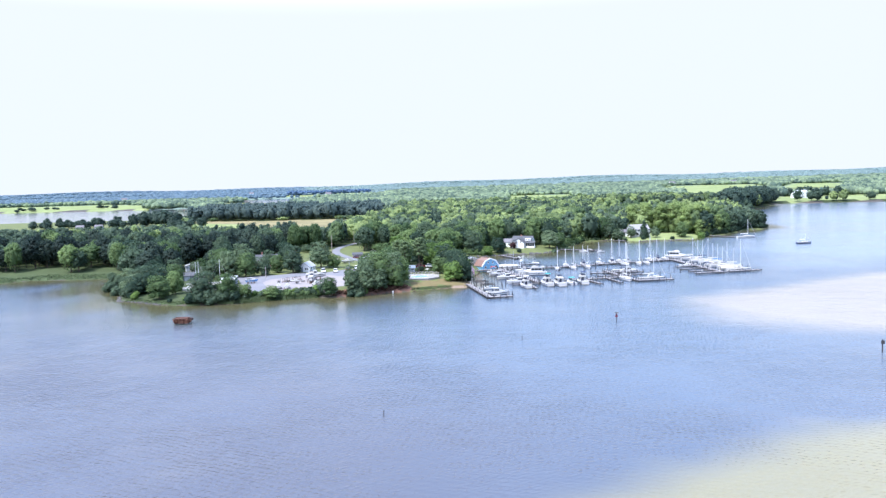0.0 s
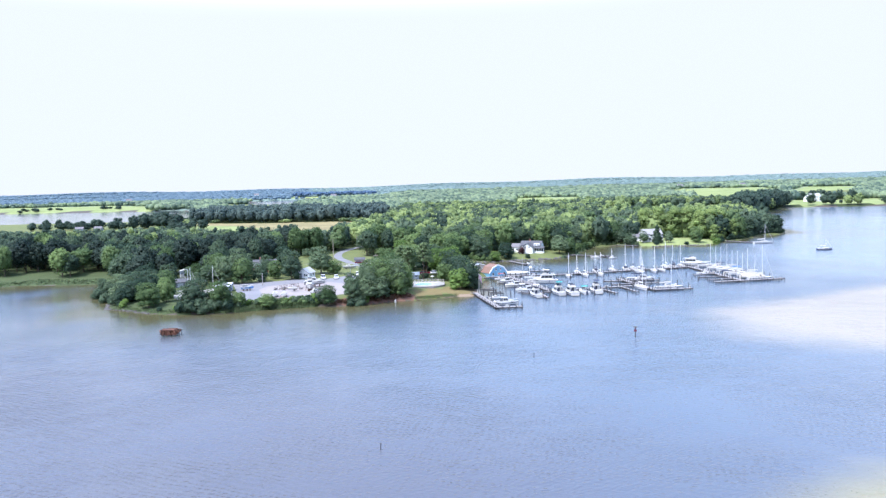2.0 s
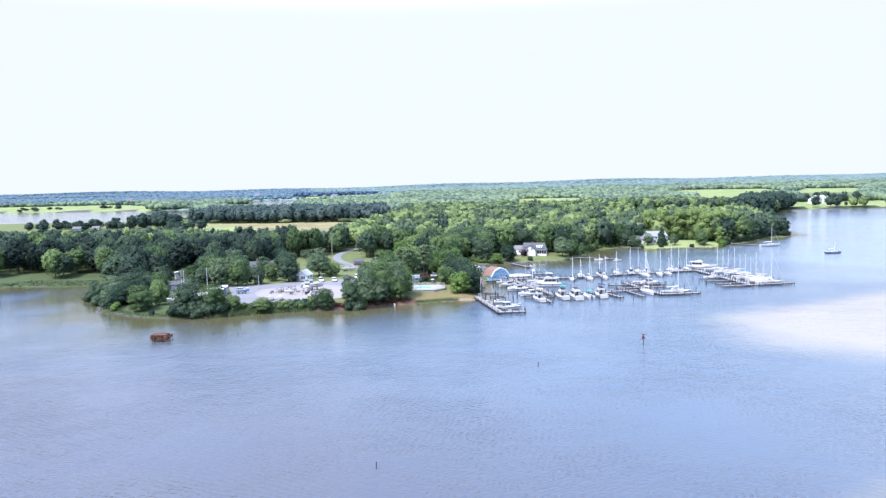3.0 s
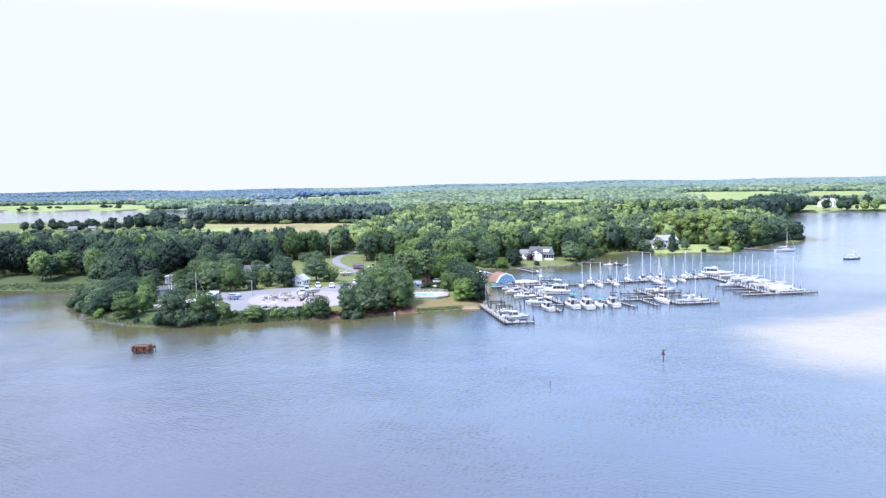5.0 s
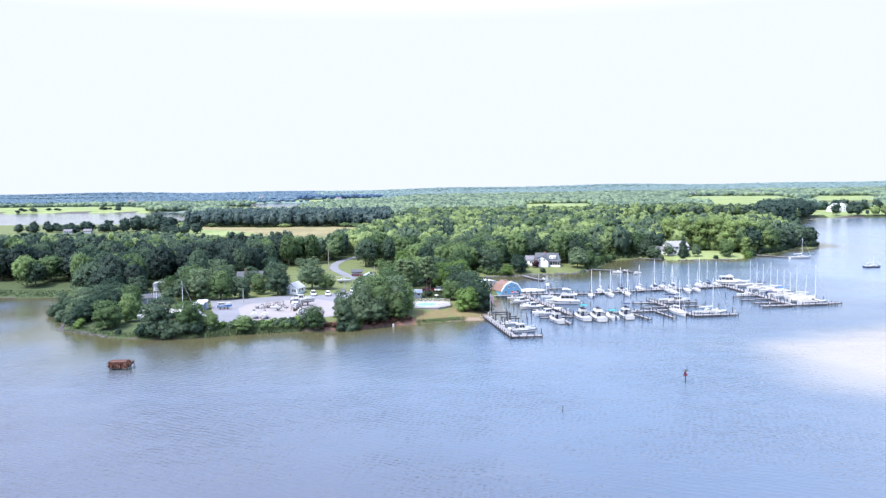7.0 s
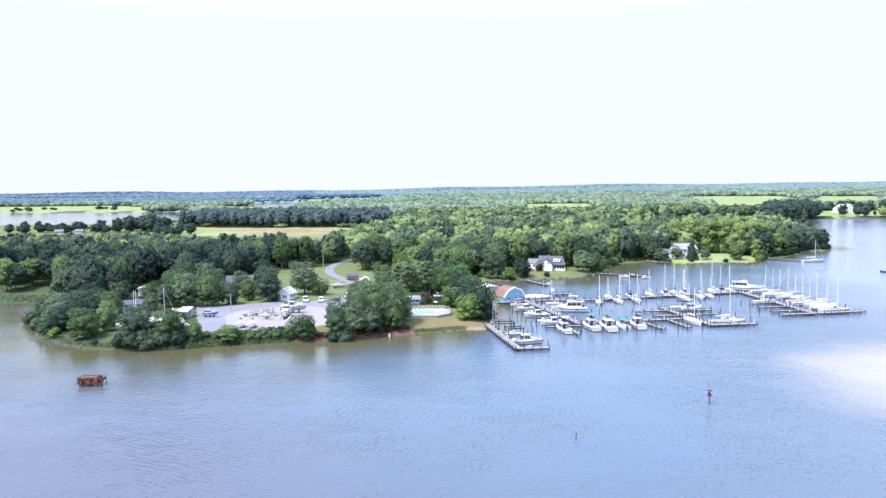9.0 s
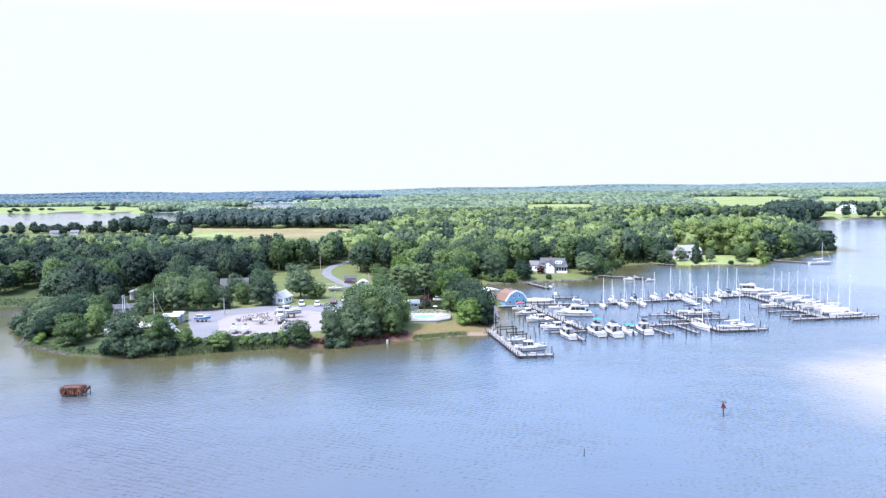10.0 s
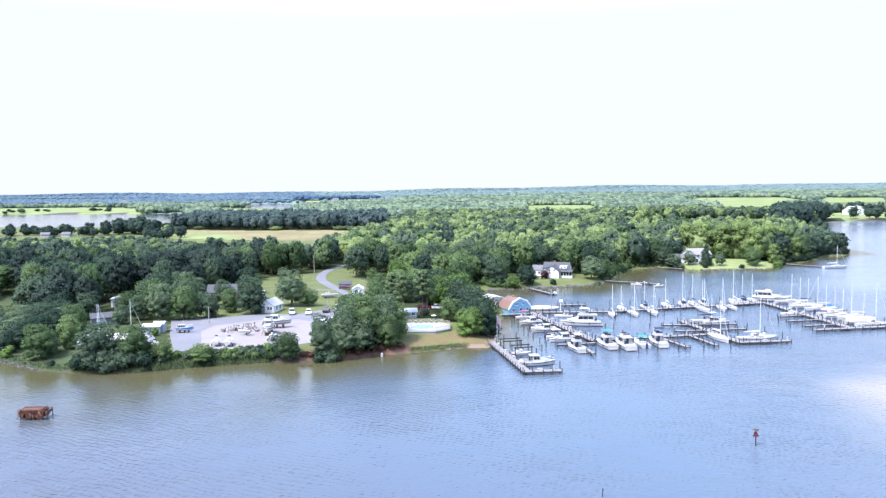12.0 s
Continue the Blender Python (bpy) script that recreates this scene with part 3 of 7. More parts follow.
for poly in VIEW_CLEARINGS:
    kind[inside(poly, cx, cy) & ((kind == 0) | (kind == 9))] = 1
kind[inside(YARD, cx, cy)] = 1
kind[inside(POOLSIDE, cx, cy)] = 1
ragged = 1.5 * np.sin(cx * 0.9 + 1.2 * np.sin(cy * 0.8)) + 1.0 * np.sin(cy * 1.3 + cx * 0.4)
kind[(cx + ragged > -45) & (cx + ragged < -13) & (cy < 200) & (cd > 0) & (cd + 0.5 * ragged < 4)] = 4
kind[(cx + ragged > -14) & (cx + ragged < 2) & (cy < 210) & (cd + ragged > 2.6) & (cd + ragged < 10.5)] = 7
kind[(cx + ragged > -2) & (cx < 11) & (cy < 215) & (cd > 0) & (cd + 0.4 * ragged < 1.8)] = 5
kind[(cx + ragged > 1) & (cx < 11) & (cy < 212) & (cd + 0.4 * ragged >= 1.8) & (cd + ragged < 10)] = 7
kind[(cx < -126) & (cy < 300) & (cd > 0)] = 6
kind[(cx < -40) & (cx > -126) & (cy < 200) & (cd > 0) & (cd + 0.5 * ragged < 5)] = 6
# grass on the point takes the darker marsh colour as painted shade
kind[(cx + ragged < -86) & (cx > -130) & (cy < 222) & (cd > 0)] = 6
kind[(cx < -40) & (cx > -130) & (cy < 215) & (cd > 0) & (cd + 0.3 * ragged < 0.8)] = 8
kind[cd <= 0] = 8
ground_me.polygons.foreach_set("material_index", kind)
tagged(new("ground", ground_me), "low wooded farmland with lawns, fields and clay banks", "ground", kind="structure")

wv = gv.copy()
wv[:, 2] = 0
water_me = quick_mesh("water", wv, gq[cd < 60], np.zeros((0, 3)), WATER)
shore_tint = water_me.attributes.new("shore_tint", "FLOAT", "POINT")
wx_, wy_ = GX.ravel(), GY.ravel()
# tint reaches as far out as the painted tree reflection
reach = 34 - 4 * smooth_step(-wx_, 70, 100) - 27 * smooth_step(wx_, -3, 9) * (1 - smooth_step(wy_, 264, 290)) - 24 * smooth_step(wx_, 90, 130) * smooth_step(wy_, 264, 290)
shore_tint.data.foreach_set("value", (1 - smooth_step((-shore_distance(wx_, wy_) + 4 * np.sin(wx_ * 0.21) - 3) / reach, 0, 1)).astype(np.float32))
lee_water = 0.66 * np.exp(np.minimum(0, shore_distance(GX.ravel(), GY.ravel())) / 34.0)
lee_water = np.where((GY.ravel() > 700) & (GX.ravel() < -150), 0.85, lee_water)
lee_water = np.maximum(lee_water, 0.06 * smooth_step(wy_, 290, 400) * smooth_step(wx_ - 0.25 * wy_, 40, 90))
water_me.attributes.new("calm", "FLOAT", "POINT").data.foreach_set("value", lee_water.astype(np.float32))
grey_share = smooth_step(-wx_ + 18 * np.sin(wy_ * 0.03 + 1), -45, 95) * (1 - 0.6 * smooth_step(wy_, 60, 190)) + 0.55 * (1 - smooth_step(wy_, 10, 140))
water_me.attributes.new("grey_share", "FLOAT", "POINT").data.foreach_set("value", np.clip(grey_share, 0, 1).astype(np.float32))
tagged(new("water", water_me), "rippled blue-grey tidal river with painted sunlit patches", "water", kind="structure")


def sheet(name, outline, mat, label, category, lift=0.06):
    """A thin surfaced area draped on the ground: a fan of strips inside an outline."""
    bm = bmesh.new()
    bm.faces.new([bm.verts.new((x, y, 0)) for x, y in outline])
    xs, ys = [p[0] for p in outline], [p[1] for p in outline]
    for axis, lo, hi in ((0, min(xs), max(xs)), (1, min(ys), max(ys))):
        k = lo + 2.0
        while k < hi:
            co, no = ((k, 0, 0), (1, 0, 0)) if axis == 0 else ((0, k, 0), (0, 1, 0))
            bmesh.ops.bisect_plane(bm, geom=bm.verts[:] + bm.edges[:] + bm.faces[:], plane_co=co, plane_no=no)
            k += 2.0
    pts = np.array([v.co[:] for v in bm.verts])
    for v, h in zip(bm.verts, ground_height(pts[:, 0], pts[:, 1])):
        v.co.z = h + lift
    bmesh.ops.recalc_face_normals(bm, faces=bm.faces)
    me = bpy.data.meshes.new(name)
    bm.to_mesh(me)
    bm.free()
    me.materials.append(mat)
    return tagged(new(name, me), label, category, kind="structure")


def ribbon(name, line, width, mat, label, category, lift=0.07):
    pts = [Vector((x, y, 0)) for x, y in line]
    fine = []
    for i in range(len(pts) - 1):                    # Catmull-Rom through the line
        a, b, c, d = pts[max(i - 1, 0)], pts[i], pts[i + 1], pts[min(i + 2, len(pts) - 1)]
        for k in range(8):
            t = k / 8
            fine.append(0.5 * ((2 * b) + (c - a) * t + (2 * a - 5 * b + 4 * c - d) * t * t + (3 * b - a - 3 * c + d) * t ** 3))
    fine.append(pts[-1])
    vs, qs = [], []
    for i, p in enumerate(fine):
        d = (fine[min(i + 1, len(fine) - 1)] - fine[max(i - 1, 0)]).normalized()
        side_way = Vector((-d.y, d.x, 0))
        for k in (-0.5, 0, 0.5):
            q = p + side_way * width * k
            vs.append((q.x, q.y, ground_at(q.x, q.y) + lift + (0.03 if k == 0 else 0)))
        if i:
            j = 3 * i
            qs += [(j - 3, j, j + 1, j - 2), (j - 2, j + 1, j + 2, j - 1)]
    return tagged(new(name, quick_mesh(name, vs, qs, np.zeros((0, 3)), mat)), label, category, kind="structure")


sheet("yard_gravel", YARD, GRAVEL, "pale gravel boatyard lot by the shore", "gravel lot", 0.05)
sheet("yard_drive", [(-88.5, 227.5), (-84.5, 216.5), (-81, 206.4), (-76, 194.4), (-71, 183), (-65, 183.5), (-67, 191), (-70, 200), (-73.5, 210), (-72.5, 219), (-62, 227), (-50, 228), (-40, 219), (-35, 208), (-32.4, 207), (-34, 226), (-36, 246), (-46, 243), (-52, 236.5), (-61, 236.5), (-66, 236.5), (-74.5, 231.5)],
      ASPHALT, "worn grey asphalt drive round the boatyard", "drive", 0.09)
ribbon("road", [(-37, 240), (-36.5, 256), (-38.5, 270), (-45, 287), (-52, 305), (-58, 320), (-62, 334), (-64.5, 352), (-64.5, 368), (-61.5, 384), (-56, 399), (-48, 414)], 4.2, ASPHALT,
       "narrow worn asphalt lane curving through lawns", "road")
ribbon("side_track", [(-49, 291), (-60, 292), (-72, 294)], 2.2, GRAVEL, "pale gravel side track across the lawn", "track")


# ---------------------------------------------------------------- trees
PHI = (1 + 5 ** 0.5) / 2
ICO_V = np.array([(-1, PHI, 0), (1, PHI, 0), (-1, -PHI, 0), (1, -PHI, 0), (0, -1, PHI), (0, 1, PHI), (0, -1, -PHI), (0, 1, -PHI), (PHI, 0, -1), (PHI, 0, 1), (-PHI, 0, -1),
                  (-PHI, 0, 1)]) / math.hypot(1, PHI)
ICO_F = np.array([(0, 11, 5), (0, 5, 1), (0, 1, 7), (0, 7, 10), (0, 10, 11), (1, 5, 9), (5, 11, 4), (11, 10, 2), (10, 7, 6), (7, 1, 8), (3, 9, 4), (3, 4, 2), (3, 2, 6), (3, 6, 8),
                  (3, 8, 9), (4, 9, 5), (2, 4, 11), (6, 2, 10), (8, 6, 7), (9, 8, 1)])


def leaf_cloud(rng, lobes, count, size, core=0.86, droop=0.35, hearts_of=99, round_off=True):
    """Leaf sprays over the outside of overlapping lobes, each lobe (x, y, z, rx, ry, rz), with a dark heart inside."""
    L = np.array(lobes, float)
    area = (L[:, 3] * L[:, 4] + L[:, 3] * L[:, 5] + L[:, 4] * L[:, 5])
    pick = rng.choice(len(L), size=count * 3, p=area / area.sum())
    d = rng.normal(size=(count * 3, 3))
    d[:, 2] += 0.25
    d /= np.linalg.norm(d, axis=1)[:, None]
    pos = L[pick, :3] + d * L[pick, 3:] * rng.uniform(0.82, 1.20, (count * 3, 1))
    keep = np.ones(len(pos), dtype=bool)
    for i, lb in enumerate(L):
        q = (pos - lb[:3]) / lb[3:]
        keep &= ~(((q * q).sum(1) < 0.60) & (pick != i))
    pos, d = pos[keep][:count], d[keep][:count]
    n = len(pos)
    nrm = d + rng.normal(size=(n, 3)) * droop
    nrm /= np.linalg.norm(nrm, axis=1)[:, None]
    u = np.cross(nrm, rng.normal(size=(n, 3)))
    u /= np.linalg.norm(u, axis=1)[:, None]
    w = np.cross(nrm, u)
    s = size * rng.uniform(0.6, 1.35, (n, 1))
    bend = nrm * s * 0.22
    quad = np.stack([pos + u * s * 0.62 - bend, pos + w * s * 0.42, pos - u * s * 0.62 - bend, pos - w * s * 0.42], 1).reshape(-1, 3)
    L = L[:hearts_of]
    hearts = (ICO_V[None] * L[:, None, 3:] * core + L[:, None, :3]).reshape(-1, 3)
    tris = (ICO_F[None] + (np.arange(len(L)) * 12)[:, None, None]).reshape(-1, 3) + len(quad)
    whole = pos - np.array([L[:, 0].mean(), L[:, 1].mean(), pos[:, 2].min() * 0.6 + pos[:, 2].max() * 0.4]) if round_off else d
    whole = whole / (np.linalg.norm(whole, axis=1)[:, None] + 1e-9)
    soft = d * 0.38 + whole * 0.50 + nrm * 0.15 + np.array([0.0, 0.0, 0.32])
    soft /= np.linalg.norm(soft, axis=1)[:, None]
    return np.concatenate([quad, hearts]), np.arange(n * 4).reshape(-1, 4), tris, np.concatenate([np.repeat(soft, 4, 0), np.tile(ICO_V, (len(L), 1))])


def broad_lobes(rng, h, r, lobes, base=0.22):
    """Lobes of a spreading crown of height h and radius r, uneven in outline."""
    out = [(0, 0, h * 0.58, r * 0.62, r * 0.62, h * 0.30)]
    for i in range(lobes):
        a = i * 2.399 + rng.uniform(-0.4, 0.4)
        k = (i + 0.5) / lobes
        z = h * (base + 0.10 + (0.80 - base) * k) + rng.uniform(-0.05, 0.05) * h
        reach = r * math.sqrt(max(0.08, 1 - ((z / h - 0.46) / 0.54) ** 2)) * rng.uniform(0.42, 0.74)
        s = r * rng.uniform(0.24, 0.62) * (1.0 if lobes < 20 else 0.74)
        out.append((reach * math.cos(a), reach * math.sin(a), z, s * rng.uniform(0.9, 1.2), s * rng.uniform(0.9, 1.2), s * rng.uniform(0.7, 0.95)))
    return out


def dome_lobes(rng, h, r, lobes, low=0.2):
    """A rounded, billowing crown: one large body with boughs bulging all over its upper side."""
    mid = h * (0.5 + 0.42 * low)
    up = h - mid
    out = [(0, 0, mid, r * 0.80, r * 0.80, up * 0.84)]
    for i in range(lobes):
        c = 1 - 1.5 * (i + 0.5) / lobes
        sn, a, q = math.sqrt(1 - c * c), i * 2.399 + rng.uniform(-0.4, 0.4), rng.uniform(0.60, 0.84)
        s = r * rng.uniform(0.22, 0.40) * (1.0 if lobes < 16 else 0.82)
        out.append((q * r * sn * math.cos(a), q * r * sn * math.sin(a), mid + q * up * c, s * rng.uniform(0.9, 1.15), s * rng.uniform(0.9, 1.15), s * rng.uniform(0.75, 1.0)))
    return out


def trunk_shape(rng, h, lobes, thick=0.024, reach=0.6):
    s = Shape()
    pts = [Vector((0, 0, -0.8))]
    for k in (0.18, 0.38, reach):
        pts.append(Vector((rng.uniform(-0.02, 0.02) * h, rng.uniform(-0.02, 0.02) * h, h * k)))
    rad = [h * thick * 1.3, h * thick, h * thick * 0.75, h * thick * 0.4]
    for i in range(3):
        s.tube(pts[i], pts[i + 1], rad[i], rad[i + 1], 7)
    for lb in lobes[1::2]:
        start = pts[1].lerp(pts[3], rng.uniform(0.1, 0.9))
        s.tube(start, lb[:3], h * thick * 0.35, h * thick * 0.1, 5)
    return s


def tree(name, seed, h, r, mat, label, leaves=1500, size=0.62, lobes=16, style="broad", low=0.06):
    """A tree standing at the origin: trunk with limbs, and a crown."""
    rng = np.random.default_rng(seed)
    reach = 0.6
    if style == "broad":
        lb = broad_lobes(rng, h, r, lobes, base=low)
    elif style == "dome":
        lb = dome_lobes(rng, h, r, lobes, 0.05)
    elif style == "shrub":
        lb = broad_lobes(rng, h, r, lobes, base=0.02)
    elif style == "cedar":
        lb = [(rng.uniform(-0.15, 0.15) * r, rng.uniform(-0.15, 0.15) * r, h * (0.1 + 0.86 * k / lobes), r * (1.02 - 0.85 * k / lobes), r * (1.02 - 0.85 * k / lobes), h * 0.085)
              for k in range(lobes)]
        reach = 0.9
    else:                                             # pine: bare stem, flat tufts high up
        lb = []
        for i in range(lobes):
            a, k = i * 2.399, i / lobes
            q = r * (1.0 - 0.65 * k) * rng.uniform(0.35, 0.85)
            s = r * rng.uniform(0.24, 0.36)
            lb.append((q * math.cos(a), q * math.sin(a), h * (0.50 + 0.47 * k), s, s, s * 0.5))
        reach = 0.93
    v, q, t, nn = leaf_cloud(rng, lb, leaves, size, core=0.78 if style != "pine" else 0.6, droop=0.7, hearts_of=22)
    root = thing(name, pose(0, 0, -500), label, "tree" if style != "shrub" else "shrub")
    crown = new("crown", quick_mesh("crown", v, q, t, mat, normals=nn))
    crown.parent = root
    part("trunk", trunk_shape(rng, h, lb, 0.02 if style != "pine" else 0.013, reach), BARK, root)
    return root


def plant(model, x, y, scale=1.0, tall=1.0, turn=0.0, label="", z=None):
    ob = copy_thing(model, Matrix.LocRotScale((x, y, (ground_at(x, y) if z is None else z) - 0.05), Euler((0, 0, turn)), (scale, scale, scale * tall)))
    return tagged(ob, label) if label else ob


MODELS = []
for k, (mat, lab) in enumerate(((LEAF, "leafy green broadleaf tree at the wood's edge"), (LEAF_DARK, "dark green broadleaf tree with a dense crown"), (LEAF, "full green broadleaf tree with uneven limbs"),
                                (LEAF_DARK, "tall dark oak with a heavy crown"), (LEAF_LIGHT, "bright green young broadleaf tree"), (LEAF_GREY, "grey-green tree with a loose crown"))):
    MODELS.append(tree("broadleaf_tree", 11 + k, 13.0, 5.2, mat, lab, leaves=2200, size=0.48, lobes=34 + k % 3, low=0.0 if k != 5 else 0.1))
LIGHTER = [tree("woodland_tree", 71 + k, 13.0, 5.2, mat, lab, leaves=1250, size=0.62, lobes=24 + k % 3, style="dome")
           for k, (mat, lab) in enumerate(((LEAF, "leafy green broadleaf tree in the wood"), (LEAF_DARK, "dark green woodland tree with a dense crown"), (LEAF_LIGHT, "bright green woodland tree with a full crown"), (LEAF_GREY, "grey-green woodland tree with a loose crown"), (LEAF_SHADED, "round-crowned oak with cloud shade in its leaf colour")))]
CEDAR = tree("cedar_tree", 31, 9.0, 2.3, LEAF_DARK, "dark conical red cedar tree", leaves=1100, size=0.5, lobes=9, style="cedar")
PINE = tree("pine_tree", 41, 17.0, 4.2, NEEDLE_GREY, "tall pine with a bare trunk and open tufts", leaves=1200, size=0.62, lobes=22, style="pine")
PINE_FULL = tree("pine_tree", 43, 18.0, 4.6, NEEDLE, "tall green pine with a full crown", leaves=1600, size=0.7, lobes=16, style="broad")
SHRUB = tree("shrub", 51, 4.0, 2.4, LEAF_LIGHT, "light green shrub on the bank", leaves=700, size=0.42, lobes=9, style="shrub")
SHRUB_DARK = tree("shrub", 53, 4.0, 2.6, LEAF_DARK, "dark green bushy shrub on the bank", leaves=700, size=0.45, lobes=9, style="shrub")
SHRUB_MAROON = tree("shrub", 57, 4.0, 2.4, LEAF_MAROON, "dark maroon-leaved shrub beside the white house", leaves=600, size=0.4, lobes=9, style="shrub")
TREE_MODELS = MODELS + LIGHTER + [CEDAR, PINE, PINE_FULL, SHRUB, SHRUB_DARK, SHRUB_MAROON]

# rows: x, y, height, crown radius, model
POINT_TREES = [(-86.3, 175.6, 9.6, 5.2, 1), (-77.8, 176.2, 8.8, 4.3, 2), (-71.4, 177.2, 5.0, 2.3, 2), (-105.3, 185.0, 8.4, 4.7, 0), (-102.8, 194.5, 8.6, 3.2, 0), (-105.4, 203.0, 10.0, 3.9, 0),
               (-118.5, 198.0, 7.4, 4.8, 1), (-112.5, 207, 8.0, 4.0, 1), (-118, 211, 8.0, 4.4, 1), (-124, 206, 6.5, 4.0, 5), (-125, 214, 7.0, 4.2, 1), (-117, 219, 7.5, 4.4, 1),
               (-126, 222, 7.5, 4.4, 1), (-133, 226, 7.0, 4.2, 5), (-62.8, 179.0, 4.8, 2.9, 2)]
BANK_TREES = [(-42.4, 182.2, 7.2, 3.0, 2), (-44.8, 183.6, 5.4, 2.8, 1), (-34.5, 184.0, 8.0, 3.8, 5), (-30, 190, 10.0, 4.8, 5), (-25, 193, 12.0, 5.4, 0), (-20.5, 195, 11.5, 5.0, 5), (-29, 200, 12.5, 5.2, 2), (-22, 203, 12.5, 5.0, 0),
              (-35.5, 189, 8.0, 3.6, 5), (-25, 187.2, 8.0, 3.8, 5), (-30, 185.2, 7.4, 3.6, 5), (-27, 197, 11.5, 4.6, 5), (-17.5, 198, 9.5, 4.0, 0), (-19.5, 191.5, 8.0, 3.6, 0), ]
POOL_TREES = [(2.2, 204.4, 7.8, 4.0, 4), (6.6, 208.5, 11.2, 4.6, 3), (3.4, 216, 11.0, 4.6, 1), (-3.4, 224, 7.2, 3.6, 2), (6.6, 221, 8.4, 3.8, 0), (6.8, 231, 6.0, 3.2, 1),
              (-6.5, 245, 11.0, 4.8, 4), (-0.5, 247, 11.5, 4.8, 4), (-1, 236, 11.0, 4.6, 1), (3.5, 241, 9.0, 4.0, 2), (3.0, 229, 9.6, 4.0, 1)]
YARD_TREES = [(-57.5, 254, 11.5, 5.6, 5), (-51.5, 252, 6.5, 3.4, 2), (-67.0, 238.6, 12.4, 4.8, 1), (-70.5, 254, 9.0, 4.0, 2), (-74.6, 241.5, 7.6, 3.4, 0), (-81.5, 257, 8.4, 3.6, 5), (-79, 232.5, 8.0, 3.8, 1), (-107.5, 241, 7.0, 3.0, 0), (-113.4, 249, 5.0, 2.3, 5), (-100.8, 221, 5.6, 2.6, 5), (-92, 228, 11.0, 5.0, 5),
              (-85, 228.5, 10.0, 4.8, 0), (-97, 236, 12.5, 5.4, 2), (-98.5, 228, 7.5, 3.4, 5), (-91, 246, 12.5, 5.4, 5), (-96.5, 264, 9.5, 4.4, 2), (-91, 258, 9.0, 4.2, 5), (-79, 281, 10.0, 4.4, 1), (-100, 250, 12.5, 5.0, 1)]
LANE_TREES = [(-29, 262, 9.5, 4.6, 0), (-24, 270, 9.0, 4.6, 4), (-27, 322, 9.5, 5.0, 4), (-40, 338, 4.5, 3.4, 2), (-20, 258, 11.0, 4.8, 0), (-12, 250, 11.5, 4.8, 1), (-16, 270, 11.0, 4.6, 2),
              (-8, 262, 11.0, 4.8, 3), (-24, 240, 11.0, 4.8, 2), (-36, 232, 6.5, 3.2, 5), (-80, 340, 4.5, 3.0, 5)]
HOUSE_TREES = [(27, 312, 8.5, 4.0, 1), (21, 308, 5.0, 3.0, 4), (14, 312, 12.0, 5.4, 3), (56, 327, 9.5, 5.0, 5), (62, 333, 8.0, 4.0, 0), (58, 345, 15.5, 6.8, 3), (46, 353, 14.0, 6.0, 1), (36, 351, 14.5, 6.0, 3),
               (22, 348, 14.0, 6.0, 1), (68, 356, 13.0, 5.6, 3), (8, 322, 13.5, 5.6, 1), (16, 330, 14.0, 5.8, 2)]
EAST_TREES = [(142, 372, 9.0, 4.2, 0), (126, 372, 6.5, 2.6, 5), (112.5, 377, 7.0, 3.2, 5), (104, 374, 7.5, 4.2, 5), (100, 380, 9.0, 4.4, 1), (107, 372.5, 3.4, 2.2, 5), (154, 372, 4.5, 2.6, 4), (98, 384, 13.0, 5.4, 2), (196, 424, 12.0, 6.0, 3), (206, 432, 11.5, 5.6, 3), (187, 414, 11.5, 5.4, 1),
              (178, 402, 12.0, 5.2, 0), (215, 440, 11.0, 5.0, 1)]
turns = random.Random(5)
for rows in (POINT_TREES, BANK_TREES, POOL_TREES, YARD_TREES, LANE_TREES, HOUSE_TREES, EAST_TREES):
    for x, y, h, r, k in rows:
        plant(MODELS[k], x, y, r / 5.2, (h / 13.0) / (r / 5.2), turns.uniform(0, 6.28))
for x, y, s in ((119.2, 372.5, 1.25),):
    plant(CEDAR, x, y, s, 1.0, turns.uniform(0, 6.28))
for x, y, s in ((-17.4, 224.2, 0.82), (-12.0, 226.4, 0.88), (-21.5, 231, 0.8), (-11, 236, 0.72), (-25, 216, 0.66)):
    plant(PINE, x, y, s, 1.0, turns.uniform(0, 6.28))
for x, y, s in ((150, 390, 1.0), (158, 396, 1.05), (164, 400, 0.95), (146, 402, 1.08), (154, 408, 1.05), (168, 408, 0.9), (138, 404, 1.05), (130, 408, 1.1), (122, 410, 1.05), (172, 396, 0.7),
                (156, 383, 0.55), (163, 391, 0.62)):
    plant(PINE_FULL, x, y, s, 1.0, turns.uniform(0, 6.28))
BANK_SHRUBS = ((-53, 184, 0.45, 1), (-50, 185, 0.45, 1), (-56, 183, 0.4, 0), (-34.6, 182.4, 0.75, 1), (-32.4, 182.8, 0.9, 1), (-30.2, 184.0, 0.7, 0), (-89.5, 173.8, 0.9, 1), (-86.5, 173.2, 1.1, 1), (-83, 173.2, 1.1, 1), (-79, 173.6, 1.0, 1), (-75, 174.2, 0.8, 1), (-71.5, 176.6, 0.45, 1), (-69, 178.0, 0.45, 0), (-66.2, 179.2, 0.42, 1), (-63, 180.2, 0.5, 1), (-60, 181.2, 0.45, 1), (-57, 182.0, 0.45, 0), (-54, 182.6, 0.5, 1), (-51, 183.2, 0.5, 1), (-48.0, 183.2, 0.6, 1), (-45, 183.6, 0.8, 1), (-47.5, 184, 0.7, 0))
